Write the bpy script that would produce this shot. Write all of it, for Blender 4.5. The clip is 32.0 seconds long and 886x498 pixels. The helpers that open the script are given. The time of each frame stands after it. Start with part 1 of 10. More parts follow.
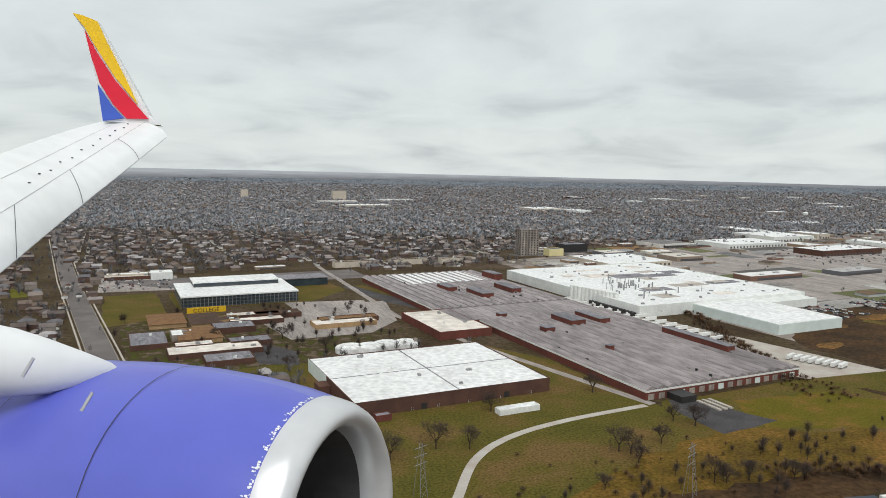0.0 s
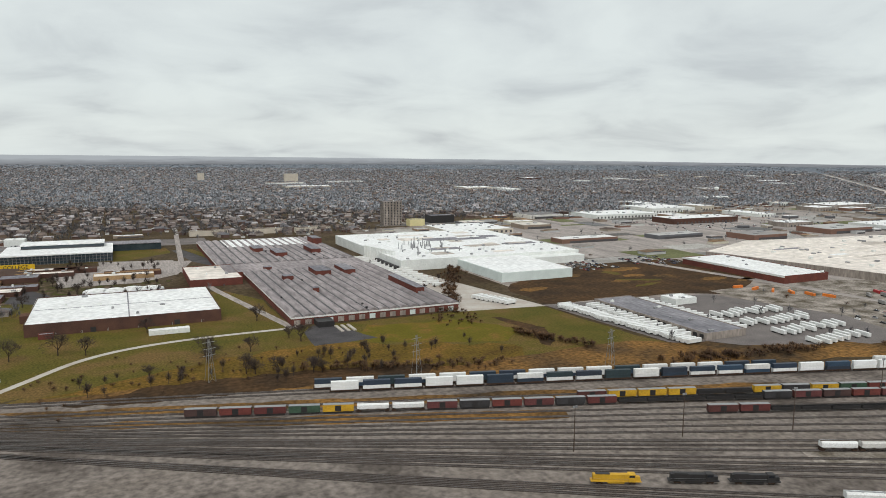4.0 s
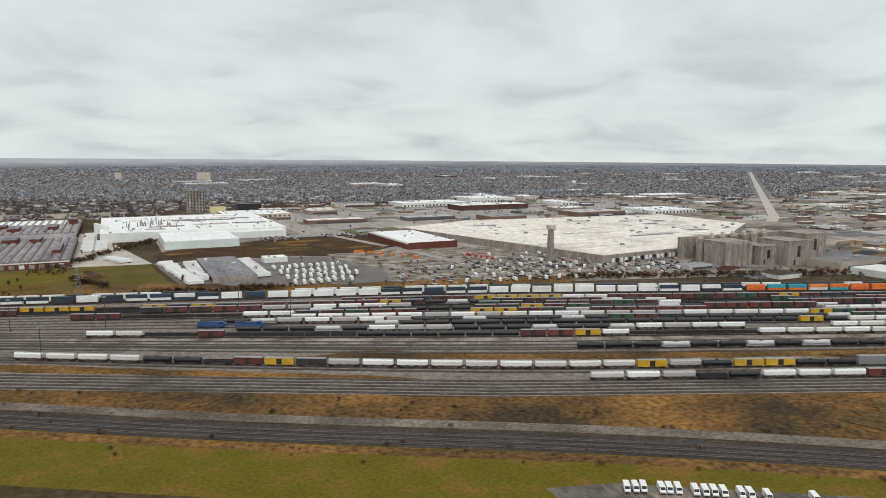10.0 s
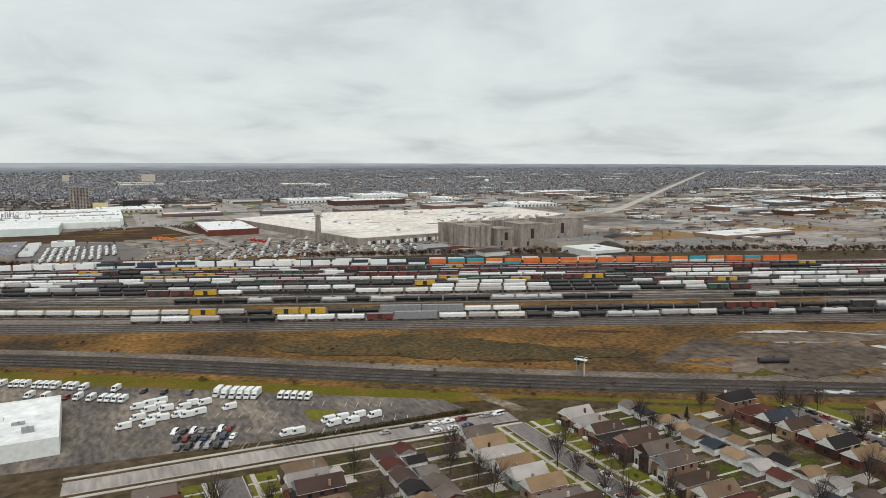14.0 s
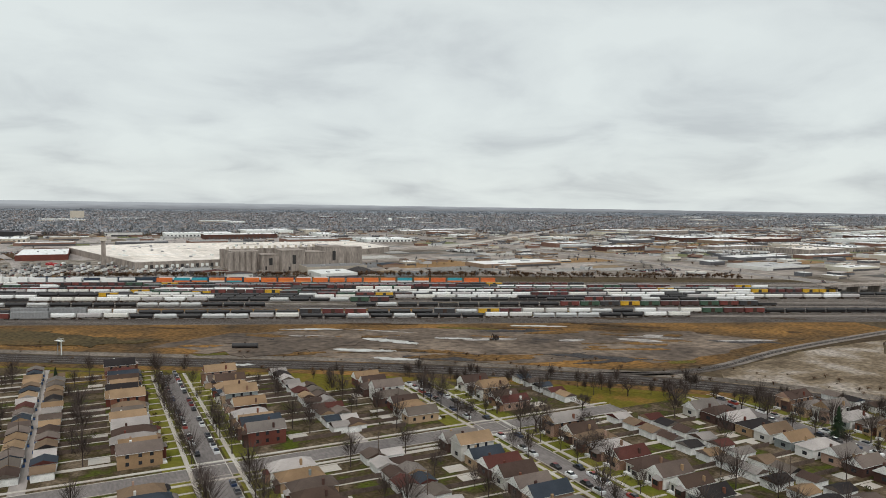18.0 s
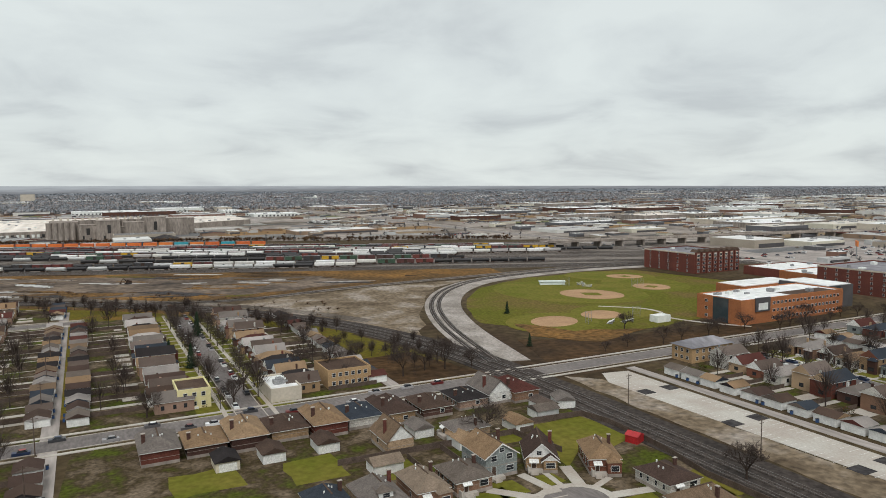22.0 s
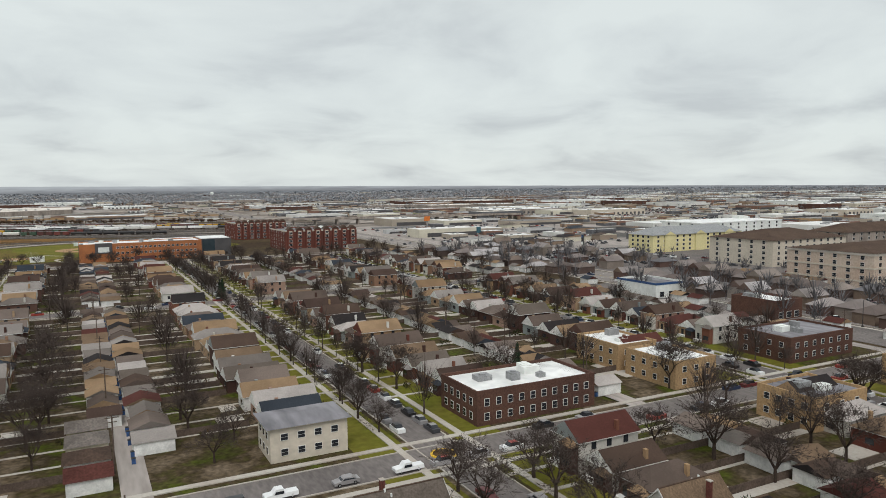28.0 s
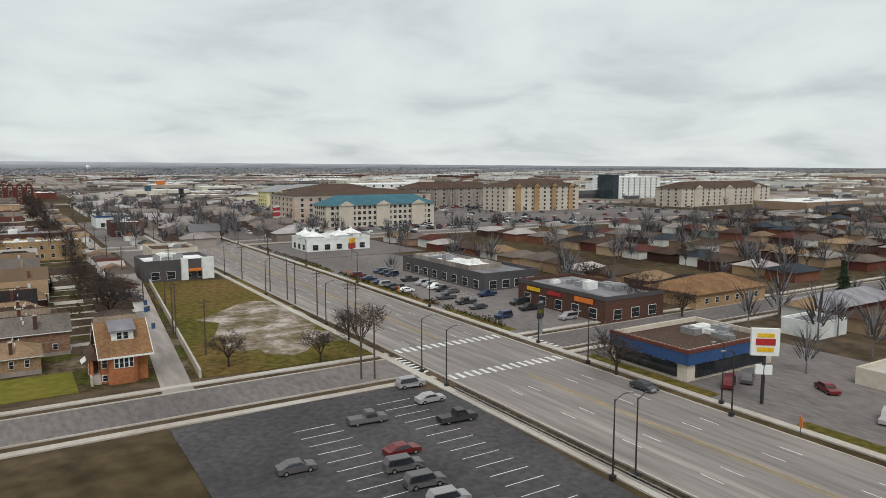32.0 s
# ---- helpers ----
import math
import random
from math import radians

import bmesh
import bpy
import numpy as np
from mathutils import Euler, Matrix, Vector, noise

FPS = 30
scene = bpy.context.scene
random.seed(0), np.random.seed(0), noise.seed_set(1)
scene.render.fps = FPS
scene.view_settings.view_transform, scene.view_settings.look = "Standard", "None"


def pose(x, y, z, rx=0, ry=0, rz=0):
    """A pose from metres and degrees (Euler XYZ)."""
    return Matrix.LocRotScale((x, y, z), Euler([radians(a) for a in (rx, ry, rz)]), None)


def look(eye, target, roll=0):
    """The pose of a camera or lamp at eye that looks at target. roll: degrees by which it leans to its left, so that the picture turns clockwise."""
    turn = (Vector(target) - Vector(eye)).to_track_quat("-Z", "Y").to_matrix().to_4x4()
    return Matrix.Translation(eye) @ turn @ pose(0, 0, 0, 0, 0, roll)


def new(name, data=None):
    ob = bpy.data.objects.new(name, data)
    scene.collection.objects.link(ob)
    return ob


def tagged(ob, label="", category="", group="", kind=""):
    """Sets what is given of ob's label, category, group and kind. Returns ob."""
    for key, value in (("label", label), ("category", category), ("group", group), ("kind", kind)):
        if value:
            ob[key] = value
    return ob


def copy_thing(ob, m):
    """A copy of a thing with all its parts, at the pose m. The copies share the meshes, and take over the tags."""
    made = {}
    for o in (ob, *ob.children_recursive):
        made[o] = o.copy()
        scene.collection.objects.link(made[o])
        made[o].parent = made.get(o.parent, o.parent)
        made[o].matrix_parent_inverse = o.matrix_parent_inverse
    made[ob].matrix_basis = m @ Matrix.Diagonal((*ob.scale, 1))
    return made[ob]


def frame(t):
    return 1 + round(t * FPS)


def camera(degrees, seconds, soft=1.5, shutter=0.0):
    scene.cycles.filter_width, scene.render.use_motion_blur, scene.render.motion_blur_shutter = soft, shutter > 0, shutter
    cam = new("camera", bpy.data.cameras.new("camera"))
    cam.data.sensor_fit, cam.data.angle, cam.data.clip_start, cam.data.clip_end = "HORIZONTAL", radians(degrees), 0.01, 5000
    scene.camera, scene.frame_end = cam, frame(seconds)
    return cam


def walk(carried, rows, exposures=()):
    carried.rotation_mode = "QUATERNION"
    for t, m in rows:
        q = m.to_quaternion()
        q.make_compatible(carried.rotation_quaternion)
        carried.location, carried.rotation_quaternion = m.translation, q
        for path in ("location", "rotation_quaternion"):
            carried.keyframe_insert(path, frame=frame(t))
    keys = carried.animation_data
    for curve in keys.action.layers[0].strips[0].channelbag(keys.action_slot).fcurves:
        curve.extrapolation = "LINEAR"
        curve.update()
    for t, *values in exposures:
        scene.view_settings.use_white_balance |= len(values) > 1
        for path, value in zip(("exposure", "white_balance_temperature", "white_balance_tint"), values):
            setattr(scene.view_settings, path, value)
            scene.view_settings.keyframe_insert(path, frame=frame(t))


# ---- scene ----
cam = camera(64.17, 32.0, 0.9)
PATH = [  # seconds, place, turn
    (0, -0.00, 0.00, 152.27, 83.33, -0.98, 154.70),
    (0.5, -24.27, 24.69, 150.34, 83.26, -1.19, 154.92),
    (1, -48.70, 49.26, 148.43, 83.50, -1.34, 155.00),
    (1.5, -73.28, 73.73, 146.52, 83.77, -1.30, 154.93),
    (2, -98.00, 98.10, 144.63, 83.66, -1.12, 154.91),
    (2.5, -122.85, 122.36, 142.75, 83.14, -0.90, 155.05),
    (3, -147.83, 146.54, 140.88, 82.68, -0.69, 155.29),
    (3.5, -172.94, 170.62, 139.01, 82.41, -0.43, 155.36),
    (4, -198.16, 194.62, 137.16, 82.20, -0.29, 155.32),
    (4.5, -223.50, 218.55, 135.31, 81.94, -0.11, 155.13),
    (5, -248.94, 242.39, 133.48, 81.71, 0.07, 154.91),
    (5.5, -274.48, 266.17, 131.65, 81.56, 0.23, 154.79),
    (6, -300.12, 289.89, 129.82, 81.31, 0.52, 154.76),
    (6.5, -325.84, 313.55, 128.01, 81.19, 0.79, 154.68),
    (7, -351.65, 337.15, 126.20, 81.28, 1.13, 154.44),
    (7.5, -377.53, 360.70, 124.40, 81.44, 1.10, 154.28),
    (8, -403.48, 384.20, 122.60, 81.47, 0.93, 154.21),
    (8.5, -429.49, 407.67, 120.81, 81.44, 0.71, 154.28),
    (9, -455.56, 431.10, 119.02, 81.63, 0.49, 154.47),
    (9.5, -481.68, 454.50, 117.24, 82.09, 0.24, 154.67),
    (10, -507.85, 477.88, 115.46, 82.49, -0.01, 154.83),
    (10.5, -534.06, 501.23, 113.69, 82.48, -0.18, 154.96),
    (11, -560.30, 524.57, 111.92, 82.26, -0.32, 155.21),
    (11.5, -586.57, 547.90, 110.16, 82.32, -0.35, 155.29),
    (12, -612.85, 571.22, 108.39, 82.80, -0.26, 155.04),
    (12.5, -639.16, 594.54, 106.63, 83.07, -0.02, 154.61),
    (13, -665.47, 617.86, 104.87, 82.81, 0.35, 154.29),
    (13.5, -691.79, 641.19, 103.12, 82.38, 0.43, 154.42),
    (14, -718.11, 664.53, 101.36, 82.79, 0.29, 154.56),
    (14.5, -744.41, 687.90, 99.60, 83.91, -0.16, 154.89),
    (15, -770.71, 711.28, 97.85, 85.09, -0.63, 155.18),
    (15.5, -796.98, 734.69, 96.10, 85.66, -0.81, 155.24),
    (16, -823.22, 758.14, 94.34, 85.82, -0.69, 155.04),
    (16.5, -849.43, 781.62, 92.59, 85.87, -0.55, 154.75),
    (17, -875.61, 805.14, 90.83, 86.03, -0.54, 154.22),
    (17.5, -901.74, 828.71, 89.07, 86.18, -0.39, 153.57),
    (18, -927.81, 852.33, 87.31, 86.33, -0.45, 153.08),
    (18.5, -953.83, 876.01, 85.55, 86.44, -0.46, 152.74),
    (19, -979.79, 899.75, 83.79, 86.31, -0.17, 152.74),
    (19.5, -1005.68, 923.56, 82.02, 85.68, 0.14, 152.90),
    (20, -1031.50, 947.43, 80.25, 84.89, 0.14, 153.09),
    (20.5, -1057.23, 971.39, 78.47, 84.39, 0.12, 152.97),
    (21, -1082.88, 995.42, 76.70, 84.27, 0.15, 152.71),
    (21.5, -1108.43, 1019.54, 74.91, 84.47, 0.24, 152.72),
    (22, -1133.89, 1043.75, 73.13, 84.74, 0.49, 152.96),
    (22.5, -1159.24, 1068.05, 71.33, 84.75, 0.73, 153.34),
    (23, -1184.48, 1092.46, 69.54, 84.47, 0.88, 153.64),
    (23.5, -1209.60, 1116.97, 67.73, 84.15, 0.79, 153.73),
    (24, -1234.60, 1141.59, 65.92, 84.07, 0.74, 153.69),
    (24.5, -1259.47, 1166.32, 64.10, 84.15, 0.87, 153.75),
    (25, -1284.21, 1191.17, 62.28, 84.18, 0.87, 153.69),
    (25.5, -1308.80, 1216.15, 60.45, 84.26, 0.86, 153.56),
    (26, -1333.25, 1241.25, 58.61, 84.36, 0.84, 153.40),
    (26.5, -1357.55, 1266.49, 56.76, 84.46, 0.80, 153.26),
    (27, -1381.68, 1291.87, 54.91, 84.65, 0.75, 152.98),
    (27.5, -1405.66, 1317.39, 53.04, 84.83, 0.67, 152.80),
    (28, -1429.46, 1343.06, 51.16, 84.87, 0.58, 152.64),
    (28.5, -1453.08, 1368.88, 49.28, 84.78, 0.35, 152.44),
    (29, -1476.52, 1394.86, 47.39, 84.54, 0.49, 151.80),
    (29.5, -1499.77, 1421.01, 45.48, 84.23, 0.74, 150.81),
    (30, -1522.83, 1447.32, 43.56, 83.84, 0.90, 150.00),
    (30.5, -1545.68, 1473.80, 41.64, 83.52, 0.93, 149.46),
    (31, -1568.33, 1500.46, 39.70, 83.32, 0.89, 149.05),
    (31.5, -1590.76, 1527.31, 37.75, 83.23, 0.53, 148.68),
    (32, -1612.98, 1554.34, 35.78, 83.24, -0.01, 148.26),
]

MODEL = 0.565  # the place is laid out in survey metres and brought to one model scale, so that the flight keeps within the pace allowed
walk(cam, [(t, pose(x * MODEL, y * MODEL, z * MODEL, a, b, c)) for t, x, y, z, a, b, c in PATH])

# ---- world: a closed winter overcast ----
scene.view_settings.exposure = 0.0
world = bpy.data.worlds.new("overcast_sky")
scene.world = world
world.use_nodes = True
wn, wl = world.node_tree.nodes, world.node_tree.links
wn.clear()
w_out = wn.new("ShaderNodeOutputWorld")
w_bg = wn.new("ShaderNodeBackground")
w_sky = wn.new("ShaderNodeTexSky")
w_sky.sky_type = 'NISHITA'
w_sky.sun_disc = False
w_sky.sun_elevation = radians(54)
w_sky.sun_rotation = radians(26)
w_dim = wn.new("ShaderNodeMixRGB")
w_dim.blend_type = 'MULTIPLY'
w_dim.inputs[0].default_value = 1.0
w_dim.inputs[2].default_value = (0.1, 0.1, 0.1, 1)
w_tc = wn.new("ShaderNodeTexCoord")
w_sep = wn.new("ShaderNodeSeparateXYZ")
w_add = wn.new("ShaderNodeMath")
w_add.inputs[1].default_value = 0.22
w_max = wn.new("ShaderNodeMath")
w_max.operation = 'MAXIMUM'
w_max.inputs[1].default_value = -0.05
w_div = wn.new("ShaderNodeVectorMath")
w_div.operation = 'DIVIDE'
w_comb = wn.new("ShaderNodeCombineXYZ")
w_n1 = wn.new("ShaderNodeTexNoise")
w_n1.inputs["Scale"].default_value = 1.7
w_n1.inputs["Detail"].default_value = 7
w_n1.inputs["Roughness"].default_value = 0.52
w_n1.inputs["Distortion"].default_value = 0.35
w_ramp = wn.new("ShaderNodeValToRGB")
w_ramp.color_ramp.elements[0].position, w_ramp.color_ramp.elements[1].position = 0.30, 0.62
w_ramp.color_ramp.elements[0].color = (0.565, 0.605, 0.62, 1)
w_ramp.color_ramp.elements[1].color = (0.76, 0.815, 0.805, 1)
e = w_ramp.color_ramp.elements.new(0.46)
e.color = (0.695, 0.745, 0.745, 1)
w_mix = wn.new("ShaderNodeMixRGB")
w_mix.inputs[0].default_value = 0.93
for a, b in ((w_tc.outputs["Generated"], w_sep.inputs[0]), (w_sep.outputs[2], w_max.inputs[0]), (w_max.outputs[0], w_add.inputs[0]),
             (w_add.outputs[0], w_comb.inputs[0]), (w_add.outputs[0], w_comb.inputs[1]), (w_tc.outputs["Generated"], w_div.inputs[0]),
             (w_comb.outputs[0], w_div.inputs[1]), (w_div.outputs[0], w_n1.inputs["Vector"]), (w_n1.outputs[0], w_ramp.inputs[0]),
             (w_sky.outputs[0], w_dim.inputs[1]), (w_dim.outputs[0], w_mix.inputs[1]), (w_ramp.outputs[0], w_mix.inputs[2]),
             (w_mix.outputs[0], w_bg.inputs[0]), (w_bg.outputs[0], w_out.inputs[0])):
    wl.new(a, b)
w_comb.inputs[2].default_value = 1.0
sun = new("sun", bpy.data.lights.new("sun", 'SUN'))
sun.data.energy, sun.data.angle, sun.data.color = 1.9, radians(30), (1.0, 0.985, 0.965)
sun.matrix_basis = look((0, 0, 500), (-160, -330, 0))

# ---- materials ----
# distant materials: haze is put into their colours by leaving them unwarmed
HAZED = ("hazed_far_twigs", "hazed_distant_trees", "hazed_winter_woods", "far_flat_roofs", "far_depot_walls", "plots_of_ground", "hazed_town_ground")


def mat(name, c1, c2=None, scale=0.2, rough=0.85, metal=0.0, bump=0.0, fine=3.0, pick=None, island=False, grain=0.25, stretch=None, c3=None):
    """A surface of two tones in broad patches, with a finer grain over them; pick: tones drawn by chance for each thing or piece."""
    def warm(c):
        if max(c) >= 0.46 or metal or name in HAZED:
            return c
        k = 0.79 + 0.21 * min(1.0, max(0.0, (max(c) - 0.22) / 0.24))
        return (c[0] * 1.065 * k, c[1] * 0.985 * k, c[2] * 0.96 * k)
    c1, c2, c3 = warm(c1), c2 and warm(c2), c3 and warm(c3)
    pick = pick and [warm(c) for c in pick]
    m = bpy.data.materials.new(name)
    m.use_nodes = True
    n, l = m.node_tree.nodes, m.node_tree.links
    p = n["Principled BSDF"]
    p.inputs["Roughness"].default_value, p.inputs["Metallic"].default_value = rough, metal
    p.inputs["Specular IOR Level"].default_value = 0.08 if rough >= 0.8 else 0.5
    tc = n.new("ShaderNodeTexCoord")
    mp = n.new("ShaderNodeMapping")
    l.new(tc.outputs["Object"], mp.inputs[0])
    if stretch:
        mp.inputs["Scale"].default_value = stretch
    big = n.new("ShaderNodeTexNoise")
    big.inputs["Scale"].default_value, big.inputs["Detail"].default_value, big.inputs["Roughness"].default_value = scale, 5, 0.6
    small = n.new("ShaderNodeTexNoise")
    small.inputs["Scale"].default_value, small.inputs["Detail"].default_value = fine, 4
    l.new(mp.outputs[0], big.inputs["Vector"])
    l.new(mp.outputs[0], small.inputs["Vector"])
    ramp = n.new("ShaderNodeValToRGB")
    ramp.color_ramp.elements[0].position, ramp.color_ramp.elements[1].position = 0.36, 0.64
    c2 = c2 or tuple(0.75 * v for v in c1)
    ramp.color_ramp.elements[0].color, ramp.color_ramp.elements[1].color = (*c1, 1), (*c2, 1)
    if c3:
        ramp.color_ramp.elements.new(0.5).color = (*c3, 1)
    l.new(big.outputs[0], ramp.inputs[0])
    col = ramp.outputs[0]
    if pick:
        src = n.new("ShaderNodeNewGeometry") if island else n.new("ShaderNodeObjectInfo")
        tones = n.new("ShaderNodeValToRGB")
        tones.color_ramp.interpolation = 'CONSTANT'
        for k, c in enumerate(pick):
            el = tones.color_ramp.elements[k] if k < 2 else tones.color_ramp.elements.new(k / len(pick))
            el.position, el.color = k / len(pick), (*c, 1)
        l.new(src.outputs["Random Per Island" if island else "Random"], tones.inputs[0])
        tint = n.new("ShaderNodeMixRGB")
        tint.blend_type = 'MULTIPLY'
        tint.inputs[0].default_value = 1.0
        l.new(tones.outputs[0], tint.inputs[1])
        l.new(col, tint.inputs[2])
        col = tint.outputs[0]
    g = n.new("ShaderNodeMapRange")
    g.inputs[1].default_value, g.inputs[2].default_value = 0.3, 0.7
    g.inputs[3].default_value, g.inputs[4].default_value = 1 - grain, 1 + grain * 0.6
    l.new(small.outputs[0], g.inputs[0])
    mul = n.new("ShaderNodeVectorMath")
    mul.operation = 'SCALE'
    l.new(col, mul.inputs[0])
    l.new(g.outputs[0], mul.inputs["Scale"])
    l.new(mul.outputs[0], p.inputs["Base Color"])
    if bump:
        b = n.new("ShaderNodeBump")
        b.inputs["Strength"].default_value, b.inputs["Distance"].default_value = 0.6, bump
        l.new(small.outputs[0], b.inputs["Height"])
        l.new(b.outputs[0], p.inputs["Normal"])
    return m


ONE = (1.0, 1.0, 1.0)
WORN = (0.72, 0.72, 0.72)
M_EARTH = mat("winter_earth", (0.062, 0.043, 0.026), (0.115, 0.088, 0.06), 0.012, 0.95, bump=0.05, fine=0.25, grain=0.5, c3=(0.082, 0.064, 0.034))
M_GRASS = mat("winter_grass", (0.098, 0.096, 0.019), (0.17, 0.115, 0.042), 0.022, 0.95, bump=0.05, fine=0.7, grain=0.5, c3=(0.125, 0.108, 0.024))
M_LAWN = mat("mown_lawn", (0.128, 0.146, 0.018), (0.185, 0.17, 0.034), 0.05, 0.95, bump=0.04, fine=0.5, grain=0.25)
M_YARD = mat("backyard_ground", (0.075, 0.098, 0.012), (0.19, 0.155, 0.11), 0.10, 0.95, bump=0.04, fine=0.9, grain=0.5, c3=(0.072, 0.056, 0.03))
M_PARK = mat("park_grass", (0.115, 0.13, 0.014), (0.165, 0.125, 0.04), 0.02, 0.95, bump=0.04, fine=0.6, grain=0.4, c3=(0.13, 0.135, 0.018))
# ground under the distant town, its grey carrying painted haze
M_TOWN = mat("hazed_town_ground", (0.125, 0.12, 0.118), (0.20, 0.195, 0.192), 0.006, 0.95, fine=0.05, grain=0.4)
# woods painted pale blue-grey, so that far haze lies in the colour
M_WOOD = mat("hazed_winter_woods", (0.127, 0.146, 0.171), (0.217, 0.237, 0.264), 0.005, 0.95, fine=0.02, grain=0.5, c3=(0.136, 0.155, 0.178))
M_REED = mat("dry_brown_grass", (0.265, 0.148, 0.046), (0.068, 0.05, 0.03), 0.016, 0.95, bump=0.25, fine=0.35, grain=0.6, c3=(0.165, 0.098, 0.036))
M_SCRUB = mat("bare_scrub_soil", (0.10, 0.06, 0.028), (0.048, 0.033, 0.02), 0.03, 0.95, bump=0.2, fine=0.3, grain=0.5)
M_ASPH = mat("worn_asphalt", (0.15, 0.143, 0.141), (0.221, 0.212, 0.205), 0.03, 0.9, bump=0.01, fine=1.2, grain=0.3)
M_STREET = mat("street_asphalt", (0.168, 0.16, 0.157), (0.233, 0.222, 0.214), 0.04, 0.9, bump=0.01, fine=1.2, grain=0.25, stretch=(1, 0.3, 1))
M_DARKASPH = mat("fresh_asphalt", (0.069, 0.069, 0.0735), (0.102, 0.102, 0.105), 0.06, 0.85, fine=1.0, grain=0.3)
M_CONC = mat("pale_concrete", (0.46, 0.43, 0.385), (0.38, 0.355, 0.315), 0.06, 0.9, fine=1.6, grain=0.12)
M_ROADCONC = mat("worn_concrete_road", (0.381, 0.364, 0.342), (0.269, 0.258, 0.246), 0.05, 0.9, fine=0.5, grain=0.3, stretch=(1, 0.15, 1))
M_AVENUE = mat("worn_avenue_asphalt", (0.368, 0.354, 0.336), (0.258, 0.247, 0.236), 0.05, 0.9, bump=0.01, fine=0.9, grain=0.3, stretch=(1, 0.06, 1), c3=(0.255, 0.246, 0.235))
M_BALLAST = mat("rail_ballast", (0.20, 0.182, 0.16), (0.11, 0.099, 0.088), 0.016, 0.95, bump=0.05, fine=0.3, grain=0.45, c3=(0.235, 0.217, 0.195))
M_WAY = mat("grey_dirt_way", (0.24, 0.22, 0.19), (0.11, 0.098, 0.082), 0.03, 0.95, bump=0.05, fine=0.5, grain=0.45, c3=(0.17, 0.152, 0.13))
M_INDUSTRY = mat("industrial_hardstanding", (0.36, 0.34, 0.31), (0.14, 0.12, 0.095), 0.008, 0.95, fine=0.06, grain=0.45, c3=(0.27, 0.25, 0.225))
M_BEND = mat("pale_packed_gravel", (0.40, 0.385, 0.36), (0.25, 0.235, 0.21), 0.05, 0.95, bump=0.05, fine=0.8, grain=0.4)
M_WYE = mat("pale_gravel_waste", (0.34, 0.315, 0.275), (0.115, 0.09, 0.06), 0.035, 0.95, bump=0.05, fine=0.4, grain=0.5, c3=(0.22, 0.18, 0.125))
M_DARKBED = mat("dark_ballast", (0.085, 0.075, 0.068), (0.05, 0.045, 0.042), 0.03, 0.95, bump=0.04, fine=0.6, grain=0.5)
M_TIES = mat("dark_track_bed", (0.06, 0.053, 0.048), (0.10, 0.088, 0.08), 0.05, 0.95, fine=1.6, grain=0.6)
M_RAIL = mat("steel_rail", (0.17, 0.14, 0.12), (0.25, 0.23, 0.22), 0.3, 0.45, 0.7)
M_GRAVEL = mat("grey_gravel", (0.36, 0.34, 0.305), (0.11, 0.097, 0.07), 0.06, 0.95, bump=0.03, fine=0.6, grain=0.4, c3=(0.245, 0.23, 0.20))
M_LOT = mat("cracked_parking_asphalt", (0.125, 0.117, 0.108), (0.27, 0.24, 0.20), 0.05, 0.9, bump=0.02, fine=0.5, grain=0.45, stretch=(1, 0.35, 1), c3=(0.16, 0.148, 0.134))
M_DIRT = mat("churned_dirt", (0.23, 0.19, 0.15), (0.08, 0.068, 0.058), 0.02, 0.95, bump=0.15, fine=0.2, grain=0.5, c3=(0.14, 0.115, 0.092))
M_DRYGRASS = mat("brown_olive_grass", (0.21, 0.125, 0.03), (0.105, 0.068, 0.018), 0.03, 0.95, bump=0.1, fine=0.5, grain=0.5, c3=(0.14, 0.098, 0.018))
M_MEADOW = mat("short_green_meadow", (0.125, 0.112, 0.014), (0.20, 0.125, 0.03), 0.05, 0.95, bump=0.05, fine=0.6, grain=0.3, c3=(0.135, 0.122, 0.015))
M_BROKEN = mat("broken_concrete_and_weeds", (0.42, 0.395, 0.36), (0.125, 0.11, 0.045), 0.16, 0.95, bump=0.05, fine=0.9, grain=0.35, c3=(0.25, 0.215, 0.165))
M_PUDDLE = mat("wet_pale_silt", (0.40, 0.385, 0.36), (0.11, 0.10, 0.09), 0.14, 0.5, fine=0.6, grain=0.4, c3=(0.27, 0.255, 0.235))
M_SILT = mat("pale_milky_water", (0.47, 0.465, 0.44), (0.30, 0.29, 0.27), 0.12, 0.4, fine=0.6, grain=0.12)
M_COAL = mat("dark_spoil", (0.05, 0.05, 0.055), (0.085, 0.083, 0.08), 0.05, 0.95, bump=0.3, fine=0.5, grain=0.5)
M_ROOFW = mat("white_roof_membrane", (0.78, 0.78, 0.765), (0.69, 0.685, 0.67), 0.035, 0.7, fine=0.25, grain=0.22)
M_VAULT = mat("pale_felt_vault", (0.36, 0.345, 0.35), (0.25, 0.24, 0.247), 0.02, 0.9, fine=0.3, grain=0.35, stretch=(1, 0.2, 1))
M_ROOFT = mat("tan_gravel_roof", (0.66, 0.60, 0.54), (0.52, 0.465, 0.41), 0.012, 0.9, fine=0.12, grain=0.25, c3=(0.70, 0.64, 0.58))
M_ROOFG = mat("grey_felt_roof", (0.19, 0.20, 0.225), (0.29, 0.30, 0.325), 0.03, 0.9, fine=0.4, grain=0.35, stretch=(1, 0.25, 1))
M_BRICKR = mat("red_brick", (0.20, 0.075, 0.058), (0.145, 0.06, 0.05), 0.08, 0.9, bump=0.01, fine=2.5, grain=0.3)
